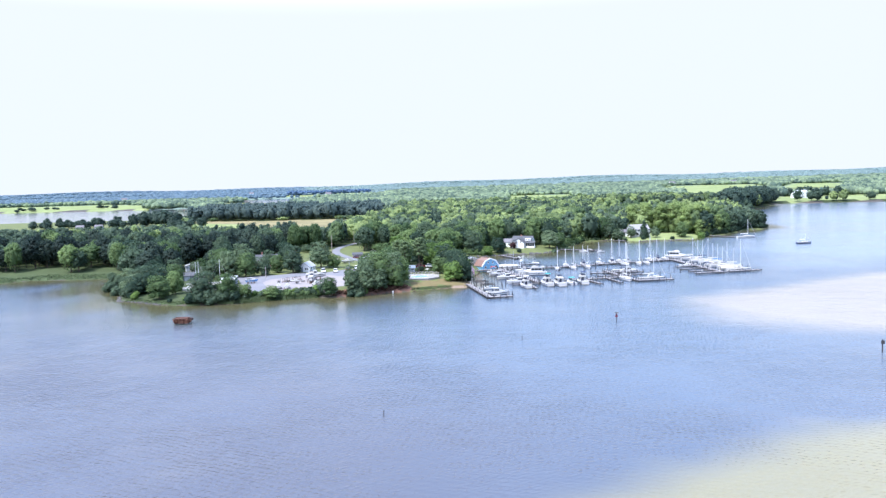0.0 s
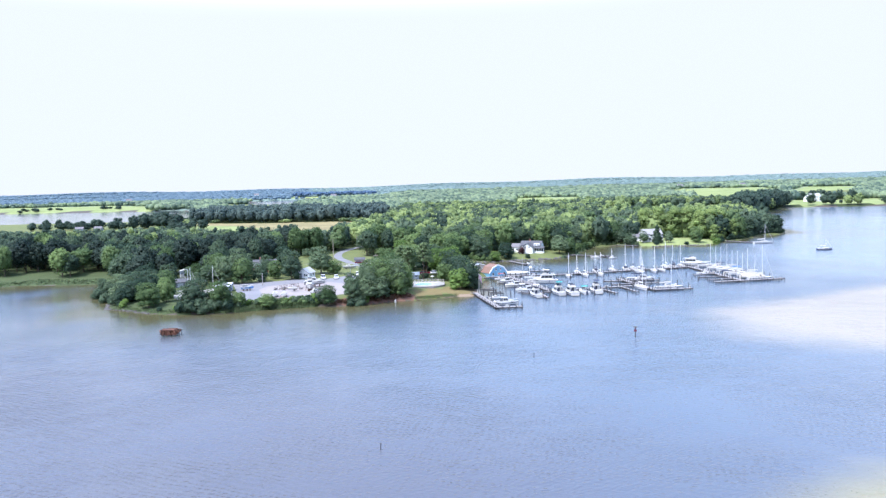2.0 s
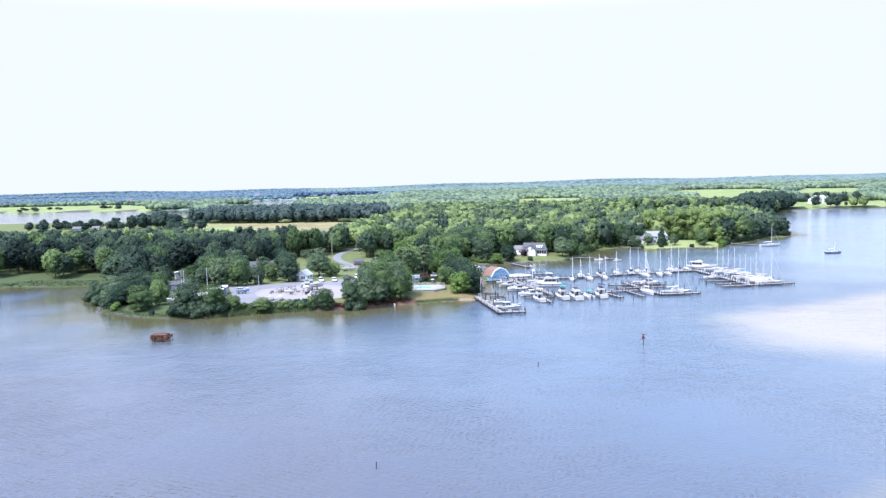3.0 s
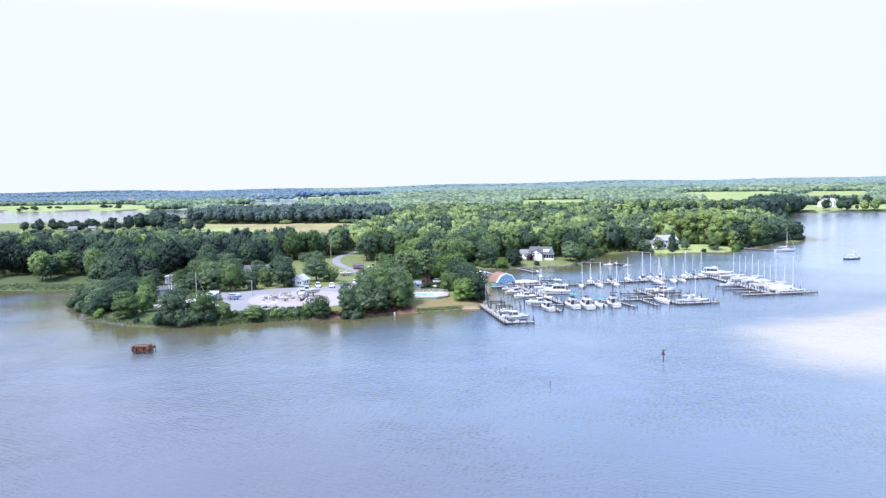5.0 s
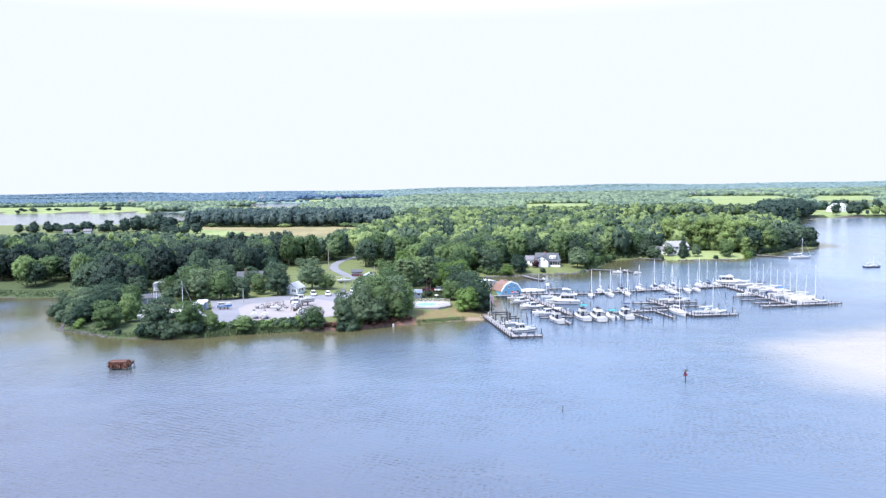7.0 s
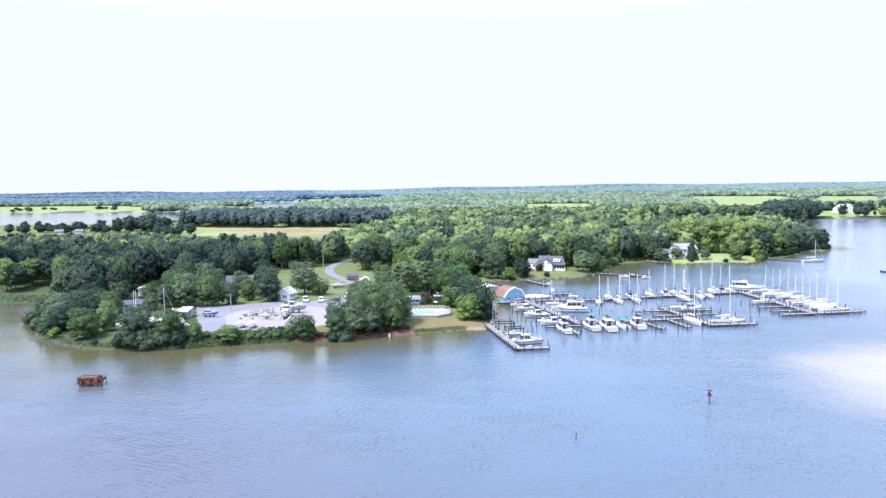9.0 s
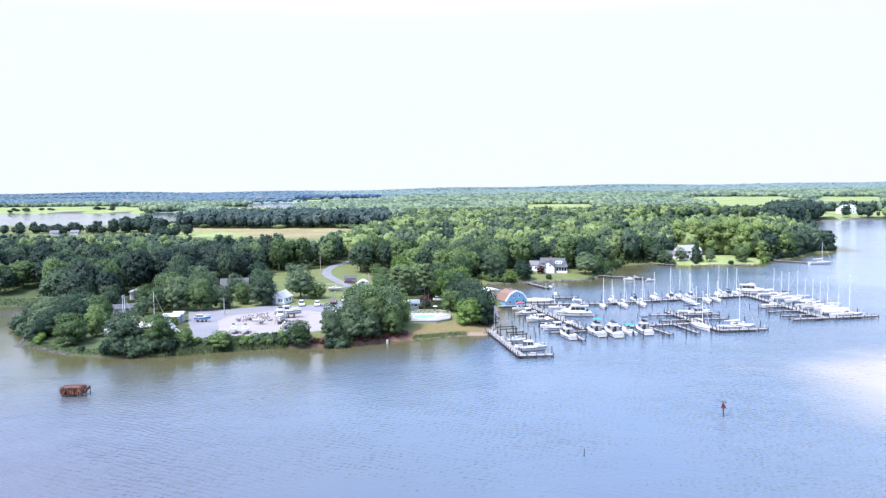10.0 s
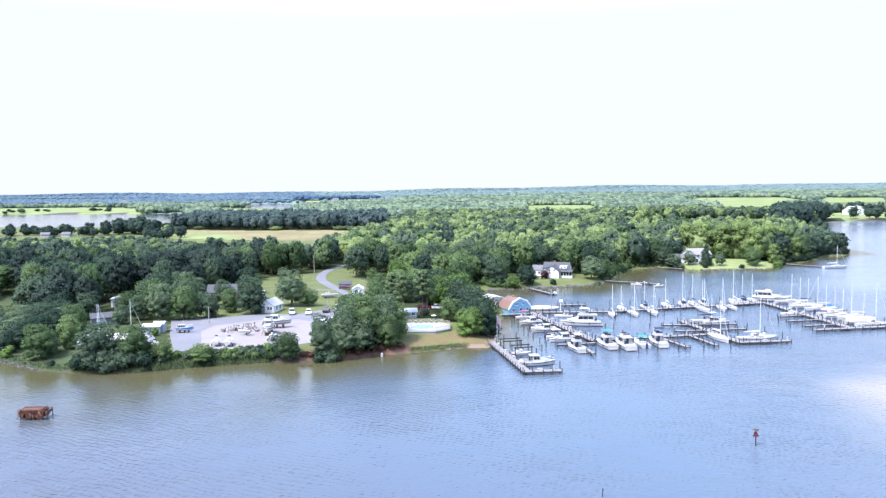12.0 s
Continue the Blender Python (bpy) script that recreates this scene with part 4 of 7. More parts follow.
OTHER_SHRUBS = ((-115, 187, 0.7, 0), (-121, 194, 0.9, 1), (-129, 204, 0.9, 1), (-136, 214, 1.0, 1), (-11.5, 232, 0.5, 1), (38, 314, 0.5, 1), (-84, 204, 0.5, 0), (-76, 183, 0.5, 1), (118, 369, 0.5, 1),
                      (135, 367, 0.45, 1), (-65, 240, 0.35, 1), (160, 383, 0.8, 1), (66, 326, 0.6, 1), (57, 317, 0.5, 1), (-99, 178, 0.35, 1), (-93, 176, 0.4, 0))
for x, y, s, dark in BANK_SHRUBS + OTHER_SHRUBS:
    plant(SHRUB_DARK if dark else SHRUB, x, y, s, 1.0, turns.uniform(0, 6.28))

plant(SHRUB_MAROON, 35.8, 326.0, 0.85, 1.0, 0.5)
plant(CEDAR, 24.5, 320.0, 0.75, 1.0, 1.5)

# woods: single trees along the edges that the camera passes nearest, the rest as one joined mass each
NO_TREES = [PINE_BELT] + VIEW_CLEARINGS + LAWNS + FIELDS_TAN + FIELDS_GREEN + FIELDS_FAR + [YARD, POOLSIDE]
MARSHES = [[(-340, 240), (-150, 240), (-142, 262), (-152, 280), (-340, 284)]]
# narrow gap fitted to the camera's line of sight to the shed
SHED_VIEW_GAP = [(-22, 384), (-12, 384), (-12, 424), (-23, 424)]
ROAD_CLEAR = [(-72, 330), (-73, 356), (-71, 372), (-64, 394), (-54, 414), (-44, 418), (-50, 396), (-54, 376), (-56, 360), (-56, 335)]
TAKEN = [(x, y, r) for rows in (POINT_TREES, BANK_TREES, POOL_TREES, YARD_TREES, LANE_TREES, HOUSE_TREES, EAST_TREES) for x, y, h, r, k in rows]


def scatter(rng, x0, x1, y0, y1, gap, jitter=0.36, margin=4.0):
    """Tree places on a loose grid, on wooded land only."""
    xs, ys = np.meshgrid(np.arange(x0, x1, gap), np.arange(y0, y1, gap))
    xs = xs + (np.arange(xs.shape[0]) % 2)[:, None] * gap * 0.5
    x, y = xs.ravel() + rng.uniform(-jitter, jitter, xs.size) * gap, ys.ravel() + rng.uniform(-jitter, jitter, xs.size) * gap
    ok = (np.abs(x) < 0.62 * (y + 95) + 25) & (shore_distance(x, y) > margin)
    for poly in NO_TREES + MARSHES + [ROAD_CLEAR, SHED_VIEW_GAP]:
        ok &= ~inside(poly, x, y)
    return x[ok], y[ok]


rng = np.random.default_rng(77)
NEAR_LIMIT = 372
lx, ly = scatter(rng, -150, -99, 192, 238, 6.6, margin=3.0)
for x, y in zip(lx, ly):                              # brush and young trees behind the cove
    if min(math.hypot(x - p[0], y - p[1]) for p in TAKEN) > 3.6 and math.hypot(x + 107, y - 222.5) > 7.5 and math.hypot(x + 107.5, y - 233) > 7.5 and math.hypot(x + 112, y - 244) > 8 and not (-99 < x and y < 196) and not (x > -112 and 199 < y < 227):
        r = rng.uniform(3.4, 4.6) * float(0.55 + 0.45 * smooth_step(shore_distance([x], [y])[0], 5, 22))
        plant(MODELS[int(rng.choice([1, 1, 3, 0, 1, 3, 5]))], x, y, r / 5.2, rng.uniform(0.75, 1.1), rng.uniform(0, 6.28))
wx, wy = scatter(rng, -330, 240, 236, NEAR_LIMIT, 9.2)
inner = [(-100, 215, -24, 262), (-30, 185, 12, 262), (-92, 262, -24, 335), (10, 300, 64, 342), (100, 362, 180, 412)]
ok = np.ones(len(wx), dtype=bool)
for x0, y0, x1, y1 in inner:
    ok &= ~((wx > x0) & (wx < x1) & (wy > y0) & (wy < y1))
for x, y, r in ((-117, 256, 7), (-112.5, 246, 7), (-107, 236, 6)):   # trees kept off the camera's sightline to the storehouse
    ok &= np.hypot(wx - x, wy - y) > r
for x, y, r in TAKEN:
    ok &= np.hypot(wx - x, wy - y) > 5.5
wx, wy = wx[ok], wy[ok]
for x, y in zip(wx, wy):
    # west of -85 darker leaves stand in for cloud shade
    k = int(rng.choice([0, 0, 1, 2, 0, 3, 1, 0] if x > -85 else [4, 4, 1, 4, 1, 0]))
    r = rng.uniform(3.8, 6.6)
    h = rng.uniform(10.0, 17.5)
    plant(LIGHTER[k], x, y, r / 5.2, (h / 13.0) / (r / 5.2), rng.uniform(0, 6.28))
for m in TREE_MODELS:                                 # the patterns themselves are not part of the place
    for o in list(m.children_recursive) + [m]:
        bpy.data.objects.remove(o)


def woods(name, places, heights, radii, mat, label, leaves, size, lobes, seed, cat="woods", hearts_of=5):
    """Many trees joined into one mass; six shapes, turned and scaled."""
    rng = np.random.default_rng(seed)
    shapes = []
    for k in range(6):
        lb = dome_lobes(rng, 1.0, 0.42, lobes, 0.0) if lobes > 3 else [(rng.uniform(-0.3, 0.3), rng.uniform(-0.3, 0.3), rng.uniform(0.3, 0.5), rng.uniform(0.14, 0.24), rng.uniform(0.14, 0.24), rng.uniform(0.38, 0.52)) for _ in range(3)]
        shapes.append(leaf_cloud(rng, lb, leaves, size, core=0.95, hearts_of=hearts_of))
    V, Q, T, N, base, sizes, tones = [], [], [], [], 0, [], []
    for (x, y), h, r, k in zip(places, heights, radii, rng.integers(0, 6, len(places))):
        v, q, t, nn = shapes[k]
        a = rng.uniform(0, 6.28)
        c, s = math.cos(a) * r / 0.42, math.sin(a) * r / 0.42
        w = np.empty_like(v)
        w[:, 0], w[:, 1], w[:, 2] = v[:, 0] * c - v[:, 1] * s + x, v[:, 0] * s + v[:, 1] * c + y, v[:, 2] * h
        V.append(w)
        ca, sa = math.cos(a), math.sin(a)
        N.append(np.stack([nn[:, 0] * ca - nn[:, 1] * sa, nn[:, 0] * sa + nn[:, 1] * ca, nn[:, 2]], 1))
        Q.append(q + base)
        T.append(t + base)
        base += len(v)
        sizes.append(len(v))
        tones.append(rng.random())
    V = np.concatenate(V)
    g = ground_height(np.array([p[0] for p in places]), np.array([p[1] for p in places])) - 0.3
    V[:, 2] += np.repeat(g, sizes)
    me = quick_mesh(name, V, np.concatenate(Q), np.concatenate(T), mat, normals=np.concatenate(N))
    me.attributes.new("tone", "FLOAT", "POINT").data.foreach_set("value", np.repeat(np.array(tones, dtype=np.float32), sizes))
    return tagged(new(name, me), label, cat, kind="stuff")


# areas of darker leaves; the west and the tip imitate cloud shade
DARK_WOODS = [[(-360, 720), (-330, 770), (-200, 748), (-100, 730), (-60, 700), (-40, 760), (-150, 830), (-300, 830)], [(240, 560), (330, 690), (372, 780), (340, 830), (220, 800), (190, 640)],
              [(-700, 300), (-70, 340), (-60, 400), (-180, 500), (-260, 660), (-700, 660)], [(184, 400), (250, 420), (275, 545), (248, 536)]]
mx_, my_ = scatter(rng, -700, 700, NEAR_LIMIT, 900, 9.0)
dark = np.zeros(len(mx_), dtype=bool)
for poly in DARK_WOODS:
    dark |= inside(poly, mx_, my_)
dark ^= rng.random(len(mx_)) < np.where(mx_ > -60, 0.32, 0.20)
dark |= inside(DARK_WOODS[3], mx_, my_)
near_half = my_ < 590
for sel, mat, lab, sd, leaves, size in ((dark & near_half, WOODS_DARK, "dark green mixed woodland, partly darkened for cloud shade", 5, 150, 0.098), (~dark & near_half, WOODS, "green broadleaf woodland with sunlight put into its leaf colour", 6, 150, 0.098),
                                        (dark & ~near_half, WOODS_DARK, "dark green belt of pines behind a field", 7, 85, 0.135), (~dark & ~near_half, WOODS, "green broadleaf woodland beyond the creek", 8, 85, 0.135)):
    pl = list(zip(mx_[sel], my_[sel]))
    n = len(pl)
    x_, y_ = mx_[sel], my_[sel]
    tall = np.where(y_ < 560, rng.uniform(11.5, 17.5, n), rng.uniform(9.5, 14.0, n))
    tall = np.where(x_ < -60, np.minimum(tall, 43.5 - 0.066 * y_) * rng.uniform(0.75, 1.0, n), tall)      # tops capped along the camera's sightline over the fields
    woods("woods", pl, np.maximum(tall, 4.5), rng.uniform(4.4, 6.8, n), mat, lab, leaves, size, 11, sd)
bx, by = np.meshgrid(np.arange(-345, -60, 8.5), np.arange(684, 846, 9.5))
bx, by = bx.ravel() + rng.uniform(-3, 3, bx.size), by.ravel() + rng.uniform(-3, 3, by.size)
ok = inside(PINE_BELT, bx, by)
pl = list(zip(bx[ok], by[ok]))
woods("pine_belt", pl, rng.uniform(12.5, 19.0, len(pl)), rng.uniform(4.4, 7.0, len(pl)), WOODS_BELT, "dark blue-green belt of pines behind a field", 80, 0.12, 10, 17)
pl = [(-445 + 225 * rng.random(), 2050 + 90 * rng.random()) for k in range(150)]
woods("pine_belt", pl, rng.uniform(11, 15, 150), rng.uniform(9, 13, 150), PINES_HAZED, "distant planted pines with blue haze in their leaf colour", 20, 0.14, 6, 18)
pl = [(x, y) for x, y in zip(rng.uniform(255, 375, 260), rng.uniform(630, 800, 260)) if shore_distance([x], [y])[0] > 3 and x > 0.41 * y]
n_head = len(pl)
pl += [(428, 792), (436, 790), (446, 789), (455, 786)] + [(448 + 7 * k + rng.uniform(-3, 3), 885 + rng.uniform(0, 30)) for k in range(9)] + [(388, 872), (382, 876), (375, 868), (398, 884), (448, 892)]
woods("inlet_trees", pl, np.concatenate([rng.uniform(16, 20, n_head), [6.5, 5.0, 6.0, 5.5], rng.uniform(9, 15, 9), [8.0, 10.0, 9.0, 8.0, 10.0]]), np.concatenate([rng.uniform(6, 8.5, n_head), [2.6, 2.4, 2.8, 2.6], rng.uniform(5, 7.5, 9), [4.0] * 5]), WOODS_INLET, "dark blue-green trees crowding the inlet's head", 150, 0.11, 9, 16)
row = [(-408 + 4.4 * k + rng.uniform(-2, 2), 656 + rng.uniform(-10, 16), rng.uniform(6.5, 11.5), rng.uniform(4.2, 6.4)) for k in range(26)]
row += [(-304 + 2.6 * k + rng.uniform(-2, 2), 652 + rng.uniform(-6, 20), rng.uniform(11.5, 16.5), rng.uniform(5.0, 6.8)) for k in range(15)]
row += [(-262 + 4.2 * k + rng.uniform(-2, 2), 628 - 3 * k + rng.uniform(-12, 14), rng.uniform(7.0, 11.5), rng.uniform(4.0, 5.6)) for k in range(10)]
row += [(-620 - 640 * rng.random() ** 1.3, 1335 + rng.uniform(0, 70), rng.uniform(4, 7.5), rng.uniform(4, 8)) for k in range(20)]
woods("farm_trees", [r[:2] for r in row], np.array([r[2] for r in row]), np.array([r[3] for r in row]), WOODS_INLET, "dark clumps of trees by a riverside farm", 200, 0.12, 9, 15)
# farther woods: wider clumps as they recede, haze painted into their leaf colours
fx, fy, fr = [], [], []
y = 900.0
while y < 4700:
    gap = (0.0090 if y < 1900 else 0.0112) * y
    x, yy = scatter(rng, -0.62 * (y + 95) - 60, 0.62 * (y + 95) + 60, y, y + gap * 0.98, gap, margin=6.0)
    fx += list(x)
    fy += list(yy)
    fr += [gap * 0.86] * len(x)
    y += gap
fr = np.array(fr) * rng.uniform(0.8, 1.2, len(fr))
fx, fy = np.array(fx), np.array(fy)
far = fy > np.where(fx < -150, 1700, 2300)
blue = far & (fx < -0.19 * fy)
for sel, mat, lab in ((~far, WOODS_FAR_HAZED, "distant woodland with haze put into its green"), (far & ~blue, WOODS_HORIZON_HAZED, "woodland to the horizon with blue-green haze in its leaf colour"), (blue, WOODS_WEST_HAZED, "woodland beyond the far river with blue haze in its leaf colour")):
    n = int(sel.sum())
    woods("far_woods", list(zip(fx[sel], fy[sel])), rng.uniform(7, 13, n) if mat is WOODS_FAR_HAZED else rng.uniform(6, 8.5, n), fr[sel], mat, lab, 4, 0.20, 3, 9, "woods", 3 if mat is WOODS_FAR_HAZED else 1)



# ---------------------------------------------------------------- shore cover
def tufts(name, places, height, width, mat, label, category, seed, blades=5, sway=0.40):
    """Upright blade clumps at the given places, joined."""
    rng = np.random.default_rng(seed)
    n = len(places)
    P = np.repeat(np.array(places), blades, 0)
    P[:, :2] += rng.normal(size=(n * blades, 2)) * 0.35
    a = rng.uniform(0, math.pi, n * blades)
    h = height * rng.uniform(0.6, 1.25, n * blades)
    u = np.stack([np.cos(a), np.sin(a), np.zeros_like(a)], 1) * width * 0.5
    lean = np.stack([rng.normal(size=n * blades) * sway, rng.normal(size=n * blades) * sway, np.ones(n * blades)], 1) * h[:, None]
    v = np.stack([P - u, P + u, P + u * 0.55 + lean, P - u * 0.55 + lean], 1).reshape(-1, 3)
    return tagged(new(name, quick_mesh(name, v, np.arange(len(v)).reshape(-1, 4), np.zeros((0, 3)), mat, normals=np.repeat(u * 0.2 / width + np.array([0.0, -0.35, 0.9]), 4, 0) + np.array([0, 0, 0.05]))), label, category, kind="stuff")


def along(line, count, seed, spread):
    rng = random.Random(seed)
    pts = [Vector((x, y, 0)) for x, y in line]
    lens = [(pts[i + 1] - pts[i]).length for i in range(len(pts) - 1)]
    out = []
    for _ in range(count):
        d = rng.uniform(0, sum(lens))
        for i, q in enumerate(lens):
            if d <= q:
                break
            d -= q
        p = pts[i].lerp(pts[i + 1], min(1, d / lens[i]))
        x, y = p.x + rng.gauss(0, 0.3), p.y + rng.uniform(*spread)
        out.append((x, y))
    xy = np.array(out)
    z = ground_height(xy[:, 0], xy[:, 1])
    keep = z > -0.30
    return np.stack([xy[:, 0], xy[:, 1], z - 0.05], 1)[keep]


tufts("marsh_reeds", along([(-330, 254), (-203, 253), (-193, 261), (-172, 258), (-152, 259), (-146, 250)], 2200, 2, (0.2, 16)), 0.42, 0.5, REED, "low marsh grass beside the cove", "marsh grass", 2)
tufts("lawn_edge_grass", along([(-14, 190.5), (-8.5, 193), (1, 196)], 500, 3, (0.0, 2.4)), 0.30, 0.10, REED, "uncut grass at the foot of the lawn", "grass", 3)
tufts("point_grass", along([(-118, 186), (-101, 176.5), (-91, 173.5), (-78, 173.5)], 600, 4, (0.0, 3.5)), 0.35, 0.2, REED, "rough grass on the low point", "grass", 4)
tufts("east_shore_grass", along([(61, 325), (70, 344), (81, 371), (93, 377), (107, 375)], 700, 6, (0.5, 10)), 1.1, 0.5, REED, "pale marsh grass on the creek bank", "marsh grass", 6)


def hedge(name, line, height, seed, label, mat=None, size=0.42, cat="hedge"):
    rng = np.random.default_rng(seed)
    lobes = []
    for i in range(len(line) - 1):
        a, b = Vector(line[i]), Vector(line[i + 1])
        k = max(2, int((b - a).length / 1.1))
        for j in range(k):
            p = a.lerp(b, j / k)
            h, w = height * rng.uniform(0.55, 1.25), rng.uniform(0.7, 1.3)
            lobes.append((p.x + rng.normal() * 0.4, p.y + rng.normal() * 0.45, ground_at(p.x, p.y) + h * 0.42, w, w, h * 0.6))
    v, q, t, nn = leaf_cloud(rng, lobes, 110 * len(lobes), size, core=0.68, droop=0.9, round_off=False)
    return tagged(new(name, quick_mesh(name, v, q, t, mat or HEDGE, normals=nn)), label, cat, kind="stuff")


tufts("reeds", along([(-80, 173.0), (-76, 173.2), (-66, 177.3), (-57, 180.3), (-47, 182.6)], 2100, 5, (-0.6, 1.6)), 0.72, 0.09, REED, "pale green reeds along the bank", "reeds", 5, 9, 0.24)
hedge("dead_brush", [(-29.5, 185.0), (-27.0, 186.2), (-22.5, 188.8), (-17.0, 191.4), (-14.5, 192.2)], 1.1, 14, "russet dead brush on the clay bank", BRUSH_DEAD, 0.30, "brush")
hedge("dead_brush", [(-40.5, 182.2), (-38.5, 182.8), (-36.2, 183.2)], 1.1, 15, "russet dead brush on the clay bank", BRUSH_DEAD, 0.30, "brush")
hedge("bank_brush", [(-60, 180.6), (-54, 182.0), (-48, 183.2), (-45, 183.6)], 1.5, 13, "leafy brush growing down to the waterline", None, 0.38, "brush")
hedge("hedge", [(-66, 182), (-58, 183.6), (-50, 185.5), (-45, 186.8)], 1.25, 7, "tangled green hedge between yard and shore")
hedge("hedge", [(-77, 177), (-70, 180), (-66, 181.6)], 1.3, 8, "overgrown brush on the bank")


hedge("undergrowth", [(64, 338), (74, 356), (84, 380), (97, 386)], 3.2, 9, "green undergrowth at the edge of the wood")
hedge("undergrowth", [(104, 396), (122, 405), (142, 401), (152, 394), (162, 390)], 3.4, 10, "green undergrowth behind the lawn")
hedge("undergrowth", [(166, 390), (178, 398), (200, 424), (213, 430), (222, 440)], 3.0, 11, "low dark brush along the wooded point", LEAF_DARK)
hedge("undergrowth", [(8, 312), (12, 308), (20, 307)], 2.6, 12, "brush beside the creek")


def stones(name, line, count, size, seed, label):
    """Rip-rap: one thing, its boulders as parts."""
    rng = random.Random(seed)
    root = thing(name, pose(0, 0, 0), label, "riprap")
    shapes = []
    for k in range(4):
        s = Shape()
        vs = [(v[0] * rng.uniform(0.7, 1.1), v[1] * rng.uniform(0.7, 1.1), v[2] * rng.uniform(0.45, 0.75)) for v in ICO_V]
        shapes.append(mesh_of("stone", s.add(vs, [tuple(f) for f in ICO_F]), STONE))
    for i, (x, y, z) in enumerate(along(line, count, seed, (-0.6, 0.8))):
        ob = new("stone", shapes[i % 4])
        ob.parent = root
        k = size * rng.uniform(0.5, 1.2)
        ob.matrix_basis = Matrix.LocRotScale((x, y, max(z, -0.1) + 0.1), Euler((0, 0, rng.uniform(0, 6))), (k, k, k))
    return root


stones("rip_rap", [(-126, 199), (-121.5, 187.4), (-113, 183.4), (-102, 176.4)], 150, 0.36, 21, "grey stone riprap round the low point")
stones("rip_rap", [(10.6, 304), (34, 310), (51, 314), (61, 324)], 110, 0.8, 22, "stone edging below the house lawn")
stones("rip_rap", [(114, 366.5), (130, 364.5), (148, 367.7)], 60, 0.7, 23, "stone edging along the far lawn")

dead = thing("fallen_branches", pose(-42.2, 182.0, 0.7) @ Matrix.Diagonal((1.15, 1.0, 1.3, 1)), "bleached dead branches fallen on the clay bank", "driftwood")
s = Shape()
br = random.Random(12)
for i in range(14):
    a, e = br.uniform(-2.6, 0.6), br.uniform(0.1, 0.9)
    q = Vector((math.cos(a) * math.cos(e), math.sin(a) * math.cos(e) * 0.6, math.sin(e) * 0.8)) * br.uniform(1.5, 3.6)
    s.tube((br.uniform(-0.4, 0.4), 0, 0), q, 0.09, 0.03, 5)
    for k in range(3):
        p = q * br.uniform(0.4, 0.9)
        s.tube(p, p + Vector((br.uniform(-1, 1), br.uniform(-0.6, 0.4), br.uniform(0, 0.8))), 0.04, 0.015, 4)
part("branch", s, BARK_DEAD, dead)


# ---------------------------------------------------------------- piers
def pier(name, a, b, width, label, deck=0.75, gap=2.1, tall=1.5, seed=1):
    """A timber walkway from a to b: deck boards, stringers, and piles that stand proud of the deck."""
    rng = random.Random(seed)
    deck += 0.003 * (seed % 7) - (0.03 if name == "finger_pier" else 0.0)          # no two decks level where they meet
    a, b = Vector((*a, 0)), Vector((*b, 0))
    L = (b - a).length
    ang = math.atan2(b.y - a.y, b.x - a.x)
    root = thing(name, Matrix.LocRotScale(a, Euler((0, 0, ang)), None), label, "pier", "marina piers")
    part("deck", Shape().box(0, L, -width / 2, width / 2, deck - 0.06, deck), TIMBER, root)
    for y in (-width / 2 + 0.06, width / 2 - 0.06):
        part("stringer", Shape().box(0, L, y - 0.07, y + 0.07, deck - 0.36, deck - 0.065), PILE, root, "dark weathered side beam")
    n = max(1, int(L / gap))
    for i in range(n + 1):
        x = L * i / n
        for y in (-width / 2 - 0.13, width / 2 + 0.13):
            part("post", Shape().tube((x, y, -1.5), (x + rng.uniform(-0.05, 0.05), y, deck + tall * rng.uniform(0.35, 0.85)), 0.13, 0.10, 7), PILE, root)
    return root


def mooring_pile(x, y, h=2.2):
    ob = new("mooring_post", mesh_of("mooring_post", Shape().tube((0, 0, -1.5), (0.03, 0.02, h * 0.85), 0.14, 0.11, 7), PILE))
    ob.location = (x, y, 0)
    return tagged(ob, "dark timber mooring post standing in the water", "post", "mooring posts")


pier("pier", (7.6, 200.5), (14.4, 167.2), 1.9, "weathered timber pier with boat slips at its side", tall=1.0, seed=2)
pier("pier", (13.6, 168.0), (22.0, 168.6), 1.9, "timber cross head at the end of a pier", tall=0.9, seed=3)
pier("pier", (22.6, 245.5), (35.2, 200.6), 2.2, "long weathered main walkway between the slips", seed=4)
pier("pier", (35.0, 201.4), (66.5, 207.6), 1.8, "timber walkway with motor boats moored stern to", seed=5)
pier("pier", (22.0, 246.4), (48.2, 246.4), 2.0, "timber walkway beside the blue boathouse", seed=6)
pier("pier", (48.2, 246.4), (66.1, 251.6), 1.8, "timber walkway with sailing boats at both sides", seed=7)
pier("pier", (66.1, 251.6), (104, 261.5), 1.8, "long timber walkway lined with sailing boats", seed=8)
pier("pier", (104, 263), (109.6, 215.5), 2.2, "long timber walkway beside a row of sailing boats", seed=9)
pier("pier", (98.6, 212.6), (126.5, 217.6), 1.7, "timber cross head with many short piles", tall=0.9, gap=2.2, seed=10)
for i, (x0, y0, x1, y1) in enumerate(((97.7, 234.3, 106.6, 236.8), (97.0, 226.5, 107.4, 228.4), (98.3, 218.8, 108.4, 220.8))):
    pier("finger_pier", (x0, y0), (x1, y1), 1.0, "narrow empty finger pier of grey timber", tall=1.0, gap=2.4, seed=20 + i)
pier("pier", (66.0, 228.5), (72.2, 197.2), 1.9, "weathered walkway among empty slips", seed=11)
pier("pier", (71.6, 196.9), (85.6, 198.4), 1.7, "timber cross head beside a moored sailing boat", tall=0.9, gap=2.4, seed=12)
